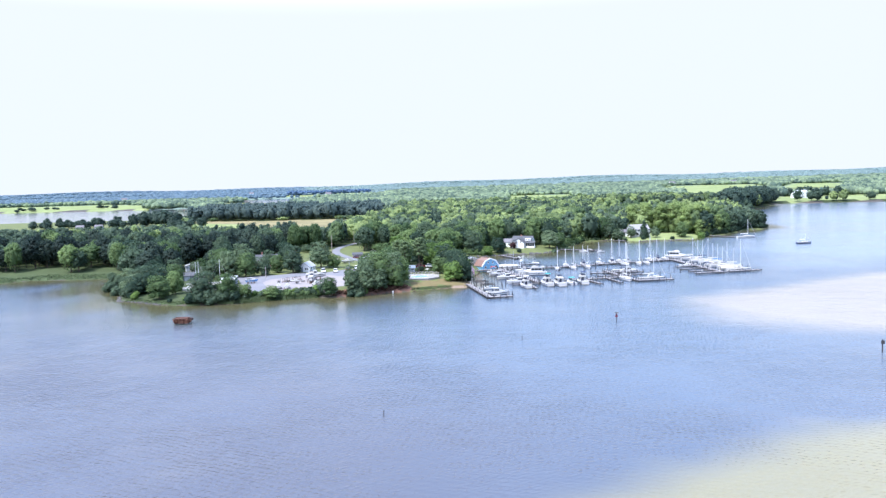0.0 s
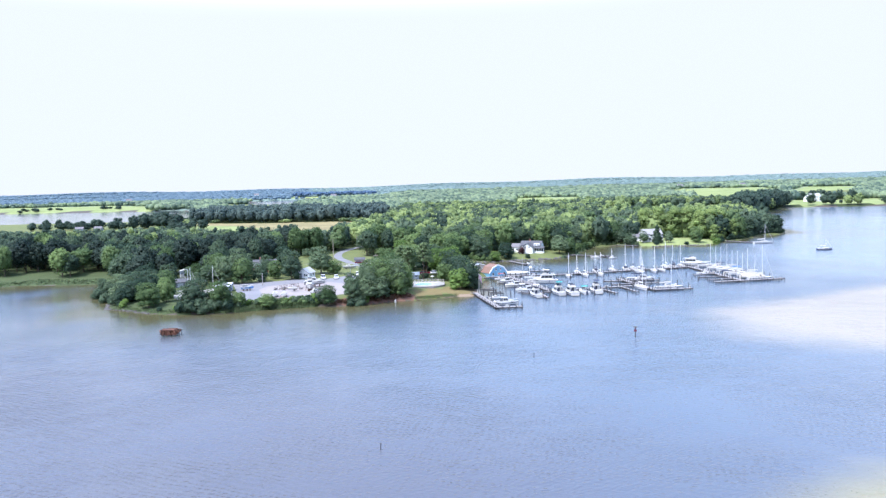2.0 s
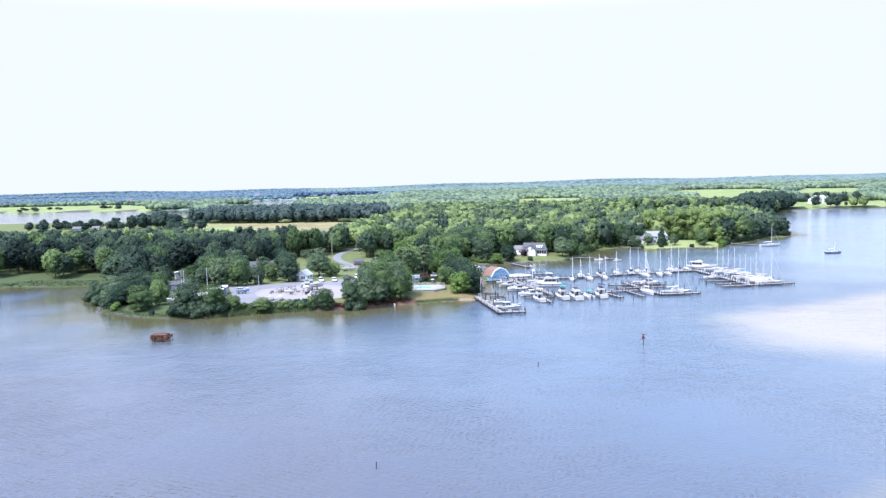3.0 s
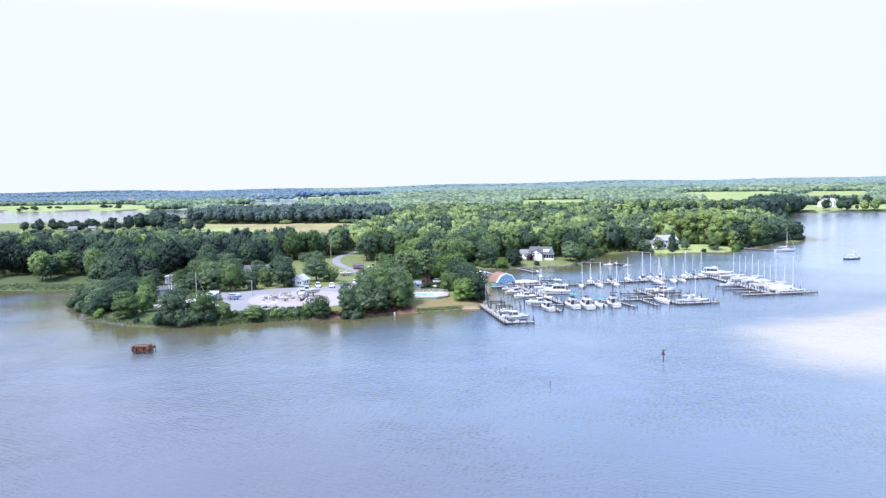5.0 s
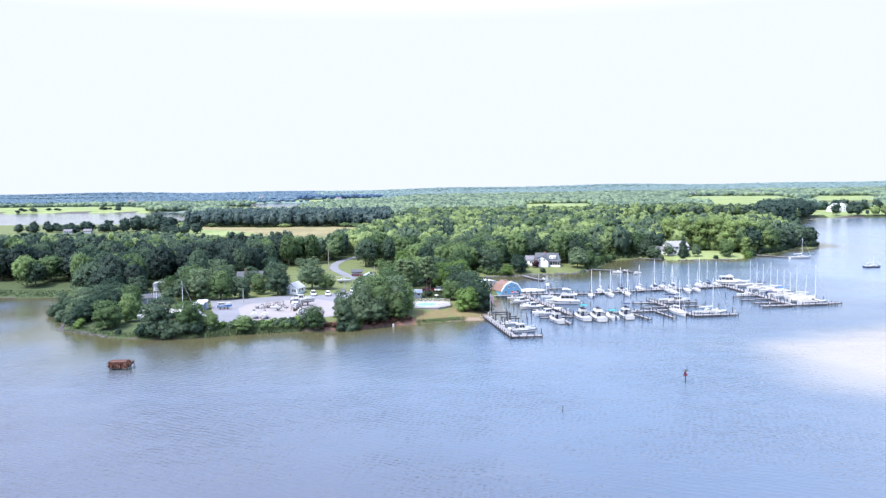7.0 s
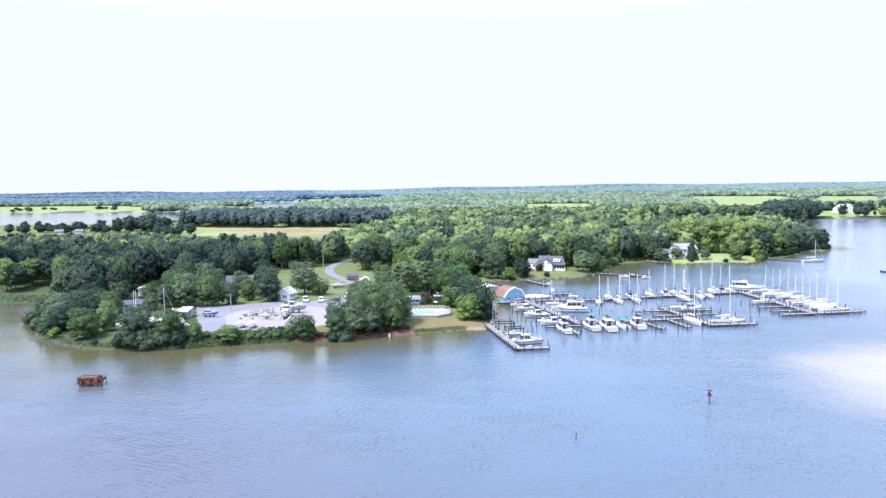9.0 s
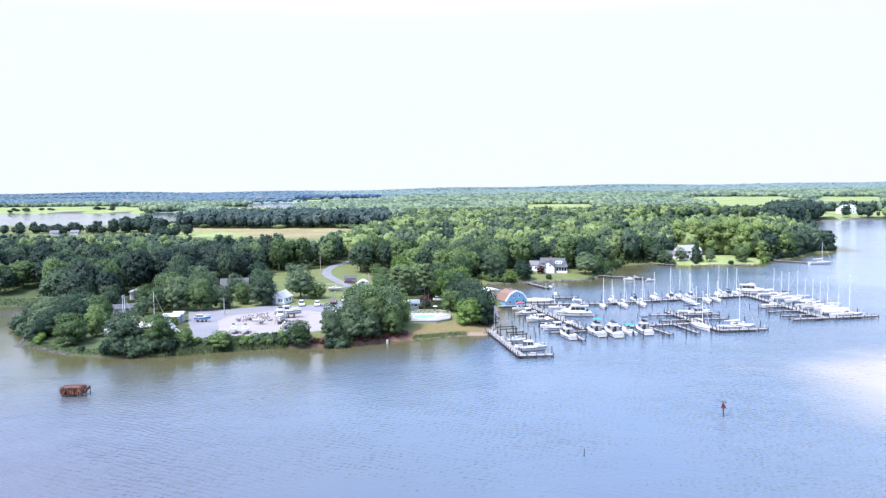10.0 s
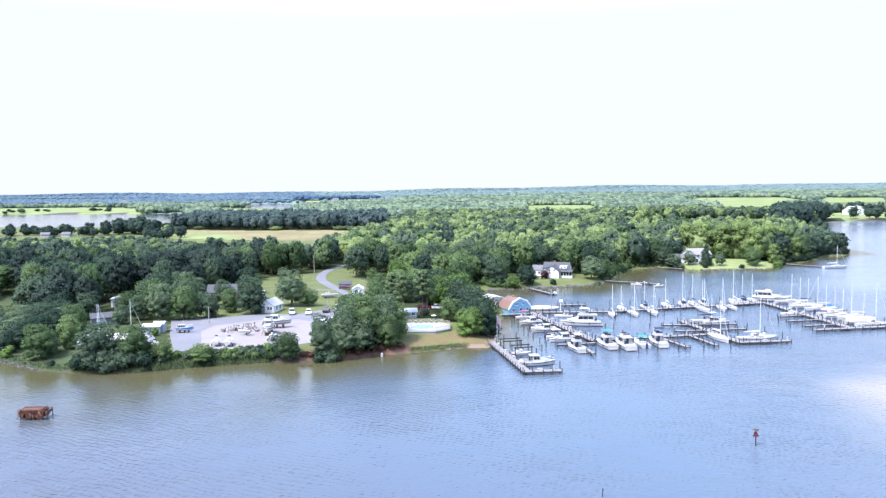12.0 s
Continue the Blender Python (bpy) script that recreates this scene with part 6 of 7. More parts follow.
def runabout(L=6.0, hull=None, canvas=None, label="", x=0, y=0, turn=0, z=0.0, motor=True, trailer=False):
    """A small open boat with console, seats and outboard."""
    L *= 0.90
    beam, free = 0.37 * L, 0.11 * L
    root = thing("runabout", Matrix.LocRotScale((x, y, z), Euler((0, 0, radians(turn))), None), label or "small white open motor boat at its slip", "boat", "small open boats")
    part("hull", hull_shape(L, beam, free, 0.05 * L, 0.5, 0.92), hull or GELCOAT, root)
    part("sole", Shape().box(-0.42 * L, 0.18 * L, -beam * 0.34, beam * 0.34, free + 0.02, free + 0.08), DECK, root)
    part("console", Shape().soft_box(-0.10 * L, 0.04 * L, -beam * 0.16, beam * 0.16, free + 0.08, free + 0.85, 0.08, 0.04), GELCOAT, root)
    part("windshield", Shape().box(0.02 * L, 0.035 * L, -beam * 0.2, beam * 0.2, free + 0.8, free + 1.15), GLASS, root)
    part("seat", Shape().soft_box(-0.25 * L, -0.16 * L, -beam * 0.25, beam * 0.25, free + 0.08, free + 0.5, 0.06), CANVAS_WHITE, root)
    if motor:
        part("outboard", Shape().soft_box(-0.56 * L, -0.49 * L, -0.22, 0.22, 0.1, free + 0.55, 0.12, 0.04), CANVAS_NAVY, root, "dark outboard motor")
    if canvas:
        part("canvas_top", Shape().loft([[(-0.25 * L, -beam * .4, free + 1.75), (-0.25 * L, beam * .4, free + 1.75)], [(-0.1 * L, -beam * .42, free + 1.95), (-0.1 * L, beam * .42, free + 1.95)],
                                         [(0.1 * L, -beam * .4, free + 1.8), (0.1 * L, beam * .4, free + 1.8)]], close=False, cap=False), canvas, root, "canvas sun top")
        for px in (-0.24, 0.09):
            for sg in (-1, 1):
                part("post", Shape().tube((px * L, sg * beam * 0.4, free), (px * L, sg * beam * 0.4, free + 1.78), 0.022, 0.022, 4), STEEL, root)
    if trailer:
        part("trailer_frame", Shape().box(-0.4 * L, 0.62 * L, -0.06, 0.06, -0.42, -0.3).box(-0.3 * L, -0.25 * L, -beam * .5, beam * .5, -0.42, -0.3).box(0.0, 0.05 * L, -beam * .4, beam * .4, -0.42, -0.3), STEEL, root, "galvanised boat trailer")
        for sg in (-1, 1):
            part("wheel", Shape().tube((-0.25 * L, sg * beam * 0.5, -0.45), (-0.25 * L, sg * (beam * 0.5 + 0.18), -0.45), 0.3, 0.3, 12), RUBBER, root)
    return root


# near pier and the slips beside it
cruiser(9.2, None, None, False, "white express cruiser moored inside the pier", 17.4, 176.4, 8)
runabout(6.0, GELCOAT, None, "small white open boat hanging on a lift", 14.6, 185.6, 12, z=0.5)
cruiser(9.4, None, CANVAS_WHITE, True, "white flybridge cruiser lying off the walkway", 28.8, 192.6, 106)
# west side of the main walkway
runabout(7.5, GELCOAT, HULL_RED, "white open boat with a red top by the boathouse", 20.2, 238.6, 6)
cruiser(7.6, None, None, False, "white express cruiser nose out in its slip", 20.8, 229.0, 196)
runabout(7.0, GELCOAT, None, "white centre console boat in its slip", 23.0, 221.0, 14)
cruiser(8.0, GELCOAT_CREAM, None, False, "cream express cruiser in its slip", 23.6, 217.0, 196)
runabout(7.6, GELCOAT, CANVAS_WHITE, "white boat with a pale canvas top", 26.2, 207.4, 14)
cruiser(8.2, None, None, False, "white express cruiser beside the walkway", 27.0, 203.2, 196)
# east side: the big yacht
cruiser(12.6, None, CANVAS_WHITE, True, "large white motor yacht with a flybridge", 35.4, 226.0, 172, tower=True, saloon=0.20)
runabout(6.5, GELCOAT, CANVAS_NAVY, "small white boat with a navy sun top", 32.4, 240.8, 165)
# south row
cruiser(10.2, None, CANVAS_TEAL, True, "white motor boat with a teal bimini", 37.2, 196.5, 104)
cruiser(11.0, None, None, True, "white flybridge motor boat moored stern out", 41.8, 195.6, 99, saloon=0.10)
runabout(8.8, GELCOAT, CANVAS_TEAL, "white open boat with teal canvas", 46.6, 197.4, 98)
cruiser(10.2, None, CANVAS_NAVY, True, "white motor boat with a navy bimini", 51.0, 198.4, 97)
# sailing boats at the middle walkway
SAIL_ROW = ((48.0, 241.6, -96, 7.8, 10.4), (55.1, 243.0, -84, 8.2, 10.1), (61.7, 244.6, -88, 8.4, 10.0), (79.3, 249.4, -84, 9.2, 10.9), (86.0, 251.2, -96, 8.8, 11.2), (89.8, 252.6, -88, 7.8, 7.6))
for x, y, a, L, mh in SAIL_ROW:
    sailboat(L, None, None, mh, "white sailing boat on the near side of the walkway", x=x, y=y, turn=a, furled=L > 8.1)
NORTH_ROW = ((53.3, 252.9, 88, 8.4, 7.9), (61.7, 255.6, 94, 7.8, 9.3), (69.4, 257.8, 90, 9.0, 10.0), (75.6, 259.4, 86, 9.8, 11.9), (79.3, 260.4, 92, 9.4, 10.9), (83.0, 261.4, 90, 8.6, 9.0), (94.5, 264.2, 86, 9.6, 11.9), (98.0, 265.2, 92, 9.0, 10.1), (101.8, 266.4, 88, 8.8, 10.1))
for i, (x, y, a, L, mh) in enumerate(NORTH_ROW):
    sailboat(L, None, CANVAS_NAVY if i % 3 == 1 else None, mh, "white sailing boat with navy canvas beyond the walkway" if i % 3 == 1 else "white sailing boat on the far side of the walkway", x=x, y=y, turn=a, dodger=CANVAS_NAVY if i % 2 else None)
# slips round the middle pier
sailboat(10.4, None, CANVAS_NAVY, 8.6, "white ketch with navy sail covers", x=74.2, y=228.0, turn=4, dodger=CANVAS_NAVY)
cruiser(8.4, None, CANVAS_WHITE, False, "white cabin boat with pale canvas in a middle slip", 75.6, 225.6, 3)
sailboat(10.0, None, None, 11.0, "slim white sailing boat lying bow out", x=68.9, y=203.4, turn=-80)
sailboat(10.6, None, None, 11.5, "large white cutter alongside the cross head", x=78.4, y=201.8, turn=4, dodger=CANVAS_WHITE)
runabout(6.4, GELCOAT, None, "small white boat inside the cross head", 82.0, 205.4, 6)
# east row of sailing boats
cruiser(12.5, None, None, True, "large white trawler yacht at the corner of the walkway", 109.0, 269.4, -28, saloon=0.20)
EAST_ROW = ((114.0, 263.4, 4, 9.6, 10.4, 0, 0), (114.5, 258.0, 182, 9.2, 9.8, 2, 0), (115.1, 253.6, 3, 9.8, 10.0, 0, 0), (115.7, 247.9, 184, 10.4, 11.4, 0, 0), (116.2, 243.2, 186, 9.8, 9.2, 3, 1),
            (116.8, 238.6, 4, 9.6, 9.4, 0, 0), (117.3, 234.6, 2, 9.6, 8.8, 0, 0), (117.8, 230.6, 183, 10.2, 11.2, 0, 0), (118.4, 225.0, 5, 9.8, 9.0, 0, 1), (119.6, 220.2, 6, 10.0, 13.4, 0, 0))
for k, (x, y, a, L, mh, cloth, tarp) in enumerate(EAST_ROW):
    cv = (CANVAS_WHITE, CANVAS_WHITE, CANVAS_NAVY, CANVAS_BLUE)[cloth]
    sailboat(L, (None, GELCOAT_CREAM, None, None, HULL_NAVY, GELCOAT_CREAM, None, None, GELCOAT_CREAM, None)[k], cv, mh,
             "white sailing boat under a cream cover in the east row" if tarp and not cloth else ("white sailing boat with a pale sail cover in the east row", "", "white sailing boat with navy canvas in the east row", "dark-hulled sailing boat with bright blue canvas in the east row")[cloth],
             x=x - 0.08 * L * math.cos(radians(a)), y=y, turn=a, dodger=cv if k % 2 else None, furled=k % 3 == 0, lean=(0, 0, 2, 0, 0, -1, 0, 0, 3, 0)[k], tarp=bool(tarp) and not cloth)
runabout(6.8, GELCOAT, None, "small white open boat on a short finger", 103.6, 240.6, 184)
# off the piers
sailboat(11.5, None, CANVAS_WHITE, 11.0, "white sailing boat lying at a private pier", x=179.0, y=366.8, turn=6)
sailboat(8.4, HULL_NAVY, CANVAS_WHITE, 5.2, "dark-hulled sailing boat with a short mast in the open river", x=192.6, y=322.0, turn=8)
for x, y, a in ((72.5, 314.5, 150), (76.0, 316.8, 148), (80.5, 309.4, 20), (35.8, 290.5, 70)):
    runabout(5.4, GELCOAT, None, "small white boat at a private pier", x, y, a)
# on the hard
sailboat(8.6, None, None, 10.2, "white sailing boat laid up on stands ashore", x=-94.0, y=190.5, turn=20, stands=True, z=3.2)
sailboat(8.2, None, None, 10.8, "white sailing boat laid up among bank trees", x=-91.6, y=186.4, turn=12, stands=True, z=3.4)
sailboat(8.8, None, None, 11.0, "white sailing boat laid up near the shore", x=-84.4, y=188.2, turn=25, stands=True, z=3.6)
cruiser(9.4, None, None, True, "white motor boat blocked up on stands in the yard", -53.0, 204.6, -80, z=3.75, cradle=True)
cruiser(8.6, None, None, False, "long white motor boat blocked up behind another", -53.0, 214.4, 8, z=3.75, cradle=True)
runabout(4.2, GELCOAT, None, "small white boat on a trailer in the yard", -59.4, 203.8, 170, z=3.45, trailer=True, motor=False)
runabout(4.6, GELCOAT, None, "pale boat on a trailer at the yard's edge", -49.8, 196.0, 75, z=3.4, trailer=True, motor=False)
runabout(5.6, GELCOAT, None, "white boat on a trailer beside the hedge", -62.8, 190.4, 100, z=3.45, trailer=True, motor=False)
runabout(5.6, GELCOAT, None, "white boat stored beside the hedge", -59.4, 190.0, 95, z=3.45, trailer=True, motor=False)
runabout(5.8, GELCOAT, None, "white boat on a trailer among shrubs", -80.4, 187.6, 100, z=3.4, trailer=True, motor=False)
runabout(5.4, GELCOAT, None, "white boat on a trailer near the shed", -77.0, 186.2, 95, z=3.4, trailer=True, motor=False)
cruiser(5.0, HULL_BLUE, None, False, "blue-hulled cabin boat on blocks by the drive", -77.4, 208.2, 10, z=3.35, cradle=True, saloon=0.22)
runabout(6.6, GELCOAT, None, "pale boat on a trailer on the lawn", -47.2, 270.0, 5, z=3.4, trailer=True, motor=False)


# ---------------------------------------------------------------- buildings
def gable_roof(w, d, z0, rise, over=0.35, thick=0.18):
    """A pitched roof with ridge along y over a body w wide and d deep."""
    h = w / 2 + over
    k = rise / (w / 2)
    e = z0 - over * k
    o = [(-h, e), (0, z0 + rise), (h, e), (h, e + thick), (0, z0 + rise + thick * 1.2), (-h, e + thick)]
    return Shape().extrude(o, "y", -d / 2 - over, d / 2 + over)


def gable_body(w, d, z1, rise):
    return Shape().extrude([(-w / 2, -0.6), (w / 2, -0.6), (w / 2, z1), (0, z1 + rise - 0.06), (-w / 2, z1)], "y", -d / 2, d / 2)


def window(parent, x, y, z, w, h, face, frame_mat=None):
    """A framed window set on a wall; face is the way it looks (x+, x-, y+, y-)."""
    t = 0.07
    sgn = -1 if face[1] == "-" else 1
    def slab(a0, a1, z0, z1, d0, d1):
        lo, hi = sorted((d0 * sgn, d1 * sgn))
        return Shape().box(x + a0, x + a1, y + lo, y + hi, z + z0, z + z1) if face[0] == "y" else Shape().box(x + lo, x + hi, y + a0, y + a1, z + z0, z + z1)
    frame_ob = part("window", slab(-w / 2 - t, w / 2 + t, -h / 2 - t, h / 2 + t, 0.003, 0.05), frame_mat or TRIM, parent)
    part("pane", slab(-w / 2, -0.03, -h / 2, h / 2, 0.045, 0.062), GLASS, frame_ob)
    part("pane", slab(0.03, w / 2, -h / 2, h / 2, 0.045, 0.062), GLASS, frame_ob)
    part("sill", slab(-w / 2 - 0.12, w / 2 + 0.12, -h / 2 - t - 0.06, -h / 2 - t, 0.003, 0.11), TRIM, frame_ob)
    return frame_ob


def door(parent, x, y, z, face, w=0.95, h=2.05, mat=None):
    sgn = -1 if face[1] == "-" else 1
    def slab(a0, a1, z0, z1, d0, d1):
        lo, hi = sorted((d0 * sgn, d1 * sgn))
        return Shape().box(x + a0, x + a1, y + lo, y + hi, z + z0, z + z1) if face[0] == "y" else Shape().box(x + lo, x + hi, y + a0, y + a1, z + z0, z + z1)
    d = part("door", slab(-w / 2, w / 2, 0, h, 0.003, 0.06), mat or SIDING_GREY, parent)
    part("door_frame", slab(-w / 2 - 0.1, w / 2 + 0.1, h, h + 0.1, 0.003, 0.08), TRIM, d)
    part("handle", slab(w / 2 - 0.16, w / 2 - 0.08, 0.95, 1.05, 0.06, 0.11), STEEL, d)
    return d


def house(name, x, y, turn, label, wings, z=None, cat="house"):
    """wings: (cx, cy, width, depth, eaves, rise, ridge axis, wall material, roof material)."""
    g = ground_at(x, y) if z is None else z
    root = thing(name, Matrix.LocRotScale((x, y, g), Euler((0, 0, radians(turn))), None), label, cat)
    for cx0, cy0, w, d, e, r, axis, wall, roof in wings:
        m = pose(cx0, cy0, 0, 0, 0, 0 if axis == "y" else 90)
        for nm, sh, mt in (("wall", gable_body(w, d, e, r), wall), ("roof", gable_roof(w, d, e, r), roof)):
            part(nm, sh, mt, root).matrix_basis = m
    return root


# white cottage by the drive
h = house("cottage", -61.8, 243.0, -12, "small white gabled cottage with a pale roof", [(0, 0, 5.2, 6.5, 2.2, 1.8, "y", SIDING, SHINGLE_PALE), (-3.3, 1.2, 2.6, 4.4, 1.9, 0.7, "y", SIDING, METAL_ROOF)])
window(h, 0.7, -3.25, 1.4, 0.7, 1.0, "y-")
window(h, 1.6, -3.25, 1.4, 0.7, 1.0, "y-")
door(h, -1.0, -3.25, 0.05, "y-")
window(h, 2.6, -1.3, 1.4, 0.9, 1.0, "x+")
window(h, 2.6, 1.3, 1.4, 0.9, 1.0, "x+")
# brick house among the trees
h = house("brick_house", -87.4, 271.6, 10, "red brick house with a charcoal shingle roof", [(1.2, 0, 8.5, 10.0, 2.8, 2.2, "x", BRICK_WALL, SHINGLE_DARK), (4.2, -3.6, 5.0, 4.5, 2.6, 1.5, "y", BRICK_WALL, SHINGLE_DARK)])
for wx0 in (-2.4, -0.6, 1.0):
    window(h, wx0, -4.25, 1.5, 1.0, 1.2, "y-")
window(h, 4.2, -5.85, 1.5, 1.4, 1.2, "y-")
part("chimney", Shape().box(-1.2, -0.5, 0.6, 1.3, 3.5, 6.2), BRICK_WALL, h)
# sheds
house("shed", -73.5, 268.5, 6, "small shed with a white metal roof behind trees", [(0, 0, 4.0, 6.0, 2.2, 0.8, "x", SIDING_GREY, METAL_ROOF)], cat="shed")
h = house("shed", -85.6, 208.4, 5, "grey shed with a stepped white metal roof", [(-0.8, 0, 3.4, 4.6, 2.0, 0.5, "x", SIDING_GREY, METAL_ROOF), (0.9, 1.0, 2.8, 2.6, 2.5, 0.4, "x", SIDING_GREY, METAL_ROOF)], cat="shed")
door(h, -0.4, -1.7, 0.05, "y-", 1.4, 1.8)
h = house("boat_shed", -107.0, 223.5, 28, "low grey shed with a dark slanting roof", [(0, 0, 5.6, 7.6, 2.0, 1.0, "x", SIDING_DARK, SHINGLE_DARK)], cat="shed")
door(h, -1.4, -2.8, 0.1, "y-", 2.2, 1.8)
h = house("storehouse", -118.2, 257.0, 14, "white storehouse with a low roof among trees", [(0, 0, 3.4, 4.4, 2.7, 0.35, "y", SIDING, METAL_ROOF)], cat="building")
door(h, -0.5, -2.2, 0.1, "y-", 1.4, 2.0)
window(h, 1.0, -2.2, 1.6, 0.6, 0.8, "y-")
window(h, 1.7, 0.4, 1.6, 0.8, 0.8, "x+")
house("shed", -17.4, 417.0, 8, "small white shed in a view gap of the wood", [(0, 0, 2.6, 3.2, 4.4, 0.5, "x", SIDING, METAL_ROOF)], cat="shed")
# white outbuilding by the lane
h = house("outbuilding", -40.2, 294.0, 3, "small white outbuilding with two windows by the lane", [(0, 0, 4.2, 5.5, 2.8, 1.1, "y", SIDING, METAL_ROOF)], cat="outbuilding")
window(h, -0.9, -2.75, 1.6, 0.6, 1.6, "y-")
window(h, 0.9, -2.75, 1.6, 0.6, 1.6, "y-")
h = house("outbuilding", -46.8, 304.5, 8, "dark open-sided pole barn on the lawn", [(0, 0, 3.6, 4.8, 1.7, 0.8, "x", POLE_WOOD, SHINGLE_DARK)], cat="outbuilding")
h = house("marina_building", -20.5, 279.0, 4, "long low white marina building behind trees", [(0, 0, 7.5, 22.0, 3.0, 1.3, "x", SIDING, METAL_ROOF)], cat="building")
for wx0 in (-8, -5, -2, 1, 4, 7):
    window(h, wx0, -3.75, 1.6, 1.2, 1.1, "y-")
# pool house
h = house("pool_house", -16.6, 229.2, 5, "low grey pool house behind the poolside pines", [(0, 0, 4.4, 5.4, 1.8, 0.7, "x", SIDING_GREY, METAL_ROOF)], cat="building")
for wx0 in (-1.7, 1.7):
    window(h, wx0, -2.2, 1.2, 0.9, 0.8, "y-")
door(h, 0, -2.2, 0.1, "y-", 0.9, 1.65)


def gambrel(w, z1, k1, k2, rise):
    return [(-w / 2, z1), (-w / 2 * k1, z1 + rise * k2), (0, z1 + rise), (w / 2 * k1, z1 + rise * k2), (w / 2, z1)]


boathouse = thing("boathouse", pose(16.7, 250.7, 0.6, 0, 0, 32) @ Matrix.Diagonal((1.22, 1.05, 1.08, 1)), "blue boathouse with a gambrel end and orange-brown roof", "building")
g = gambrel(7.4, 1.3, 0.60, 0.68, 3.0)
part("wall", Shape().extrude([(-3.6, -0.9), (3.6, -0.9)] + g[::-1], "y", -4.2, 1.6), SIDING_BLUE, boathouse, "bright blue gambrel wall")
outer = [(x * 1.05, z + 0.14 + (0.1 if abs(x) < 3 else -0.15)) for x, z in g]
inner_ = [(x * 1.0, z + 0.02 + (0.0 if abs(x) < 3 else -0.05)) for x, z in g]
part("roof", Shape().extrude(outer + inner_[::-1], "y", -4.05, 2.0), SHINGLE_BROWN, boathouse, "orange-brown shingle roof")
part("fascia", Shape().extrude([(x * 1.06, z + 0.20 + (0.1 if abs(x) < 3 else -0.15)) for x, z in g] + [(x * 0.98, z - 0.16) for x, z in g[::-1]], "y", -4.32, -4.06), TRIM, boathouse, "white bargeboard")
for wx0 in (-1.0, 1.0):
    window(boathouse, wx0, -4.2, 2.7, 0.5, 0.8, "y-")
for wx0 in (-2.2, 0.2, 2.4):
    window(boathouse, wx0, -4.2, 0.9, 0.7, 0.9, "y-")
part("cupola", Shape().soft_box(-0.35, 0.35, -1.2, -0.5, 4.2, 4.9, 0.2), SHINGLE_BROWN, boathouse)
lean_to = house("store", 10.2, 253.6, 22, "cream store with a pale metal roof beside the boathouse", [(0, 0, 5.0, 6.0, 3.6, 0.5, "y", SIDING_CREAM, METAL_ROOF)], z=1.2, cat="building")
window(lean_to, 1.2, -3.0, 1.6, 0.9, 1.0, "y-")
window(lean_to, -1.2, -3.0, 1.6, 0.9, 1.0, "y-")
# white house across the creek
h = house("white_house", 41.4, 332.4, -20, "white two-storey house with charcoal roofs and a sun porch",
          [(0, 3.5, 8.0, 12.0, 4.0, 2.4, "x", SIDING, SHINGLE_DARK), (-0.6, -2.2, 6.4, 7.0, 3.2, 2.4, "y", SIDING, SHINGLE_DARK), (-8.2, 3.4, 6.4, 7.0, 3.0, 1.8, "x", SIDING, SHINGLE_GREY), (-3.6, -3.6, 4.4, 5.0, 2.6, 2.0, "y", SIDING, SHINGLE_DARK)])
part("porch_wall", Shape().box(3.0, 8.4, -3.4, -0.6, -0.3, 0.9), SIDING, h)
part("porch_roof", Shape().extrude([(-3.9, 2.7), (-0.5, 3.4), (-0.5, 3.6), (-3.9, 2.9)], "x", 2.8, 8.6), SHINGLE_DARK, h, "charcoal porch roof")
for k in range(5):
    part("porch_post", Shape().box(3.0 + 1.32 * k, 3.14 + 1.32 * k, -3.4, -3.26, 0.9, 2.8), TRIM, h)
part("porch_glazing", Shape().box(3.1, 8.3, -3.3, -3.2, 0.9, 2.7), GLASS, h, "dark porch glazing")
for wx0 in (-1.6, 0.6):
    window(h, wx0, -5.7, 3.6, 0.8, 0.9, "y-")
for wx0 in (4.0, 6.2, 7.8):
    window(h, wx0 - 2, -0.5, 3.0, 0.8, 0.6, "y-")
for wx0 in (-10.5, -8.2, -6.2):
    window(h, wx0, 0.2, 1.6, 0.9, 1.1, "y-")
part("dormer", Shape().box(2.2, 5.4, -0.9, 2.2, 4.0, 5.3), SIDING, h)
for wx0 in (3.0, 4.6):
    window(h, wx0, -0.9, 4.7, 0.8, 0.7, "y-")
door(h, -3.6, -6.1, 0.1, "y-")
h.scale = (0.92, 0.92, 0.92)
part("chimney", Shape().box(-1.6, -0.8, 3.2, 4.0, 5.4, 7.2), BRICK_WALL, h)
# house on the east lawn
h = house("white_house", 118.6, 386.5, 12, "white two-storey house with a pale roof behind garden trees",
          [(0.6, 0, 8.0, 11.5, 4.2, 2.6, "x", SIDING, SHINGLE_WEATHERED), (-4.4, -4.4, 5.4, 5.4, 2.7, 1.9, "y", SIDING, SHINGLE_WEATHERED), (-8.4, 0.6, 5.0, 5.0, 2.6, 1.4, "x", SIDING, SHINGLE_GREY)])
for wz in (1.5, 3.6):
    for wx0 in (-0.6, 1.8, 4.0, 6.2):
        window(h, wx0, -4.0, wz, 1.0, 1.2, "y-")
for wx0 in (-5.6, -3.2):
    window(h, wx0, -7.1, 1.5, 1.4, 1.6, "y-")
window(h, -9.4, -1.9, 1.5, 1.0, 1.2, "y-")
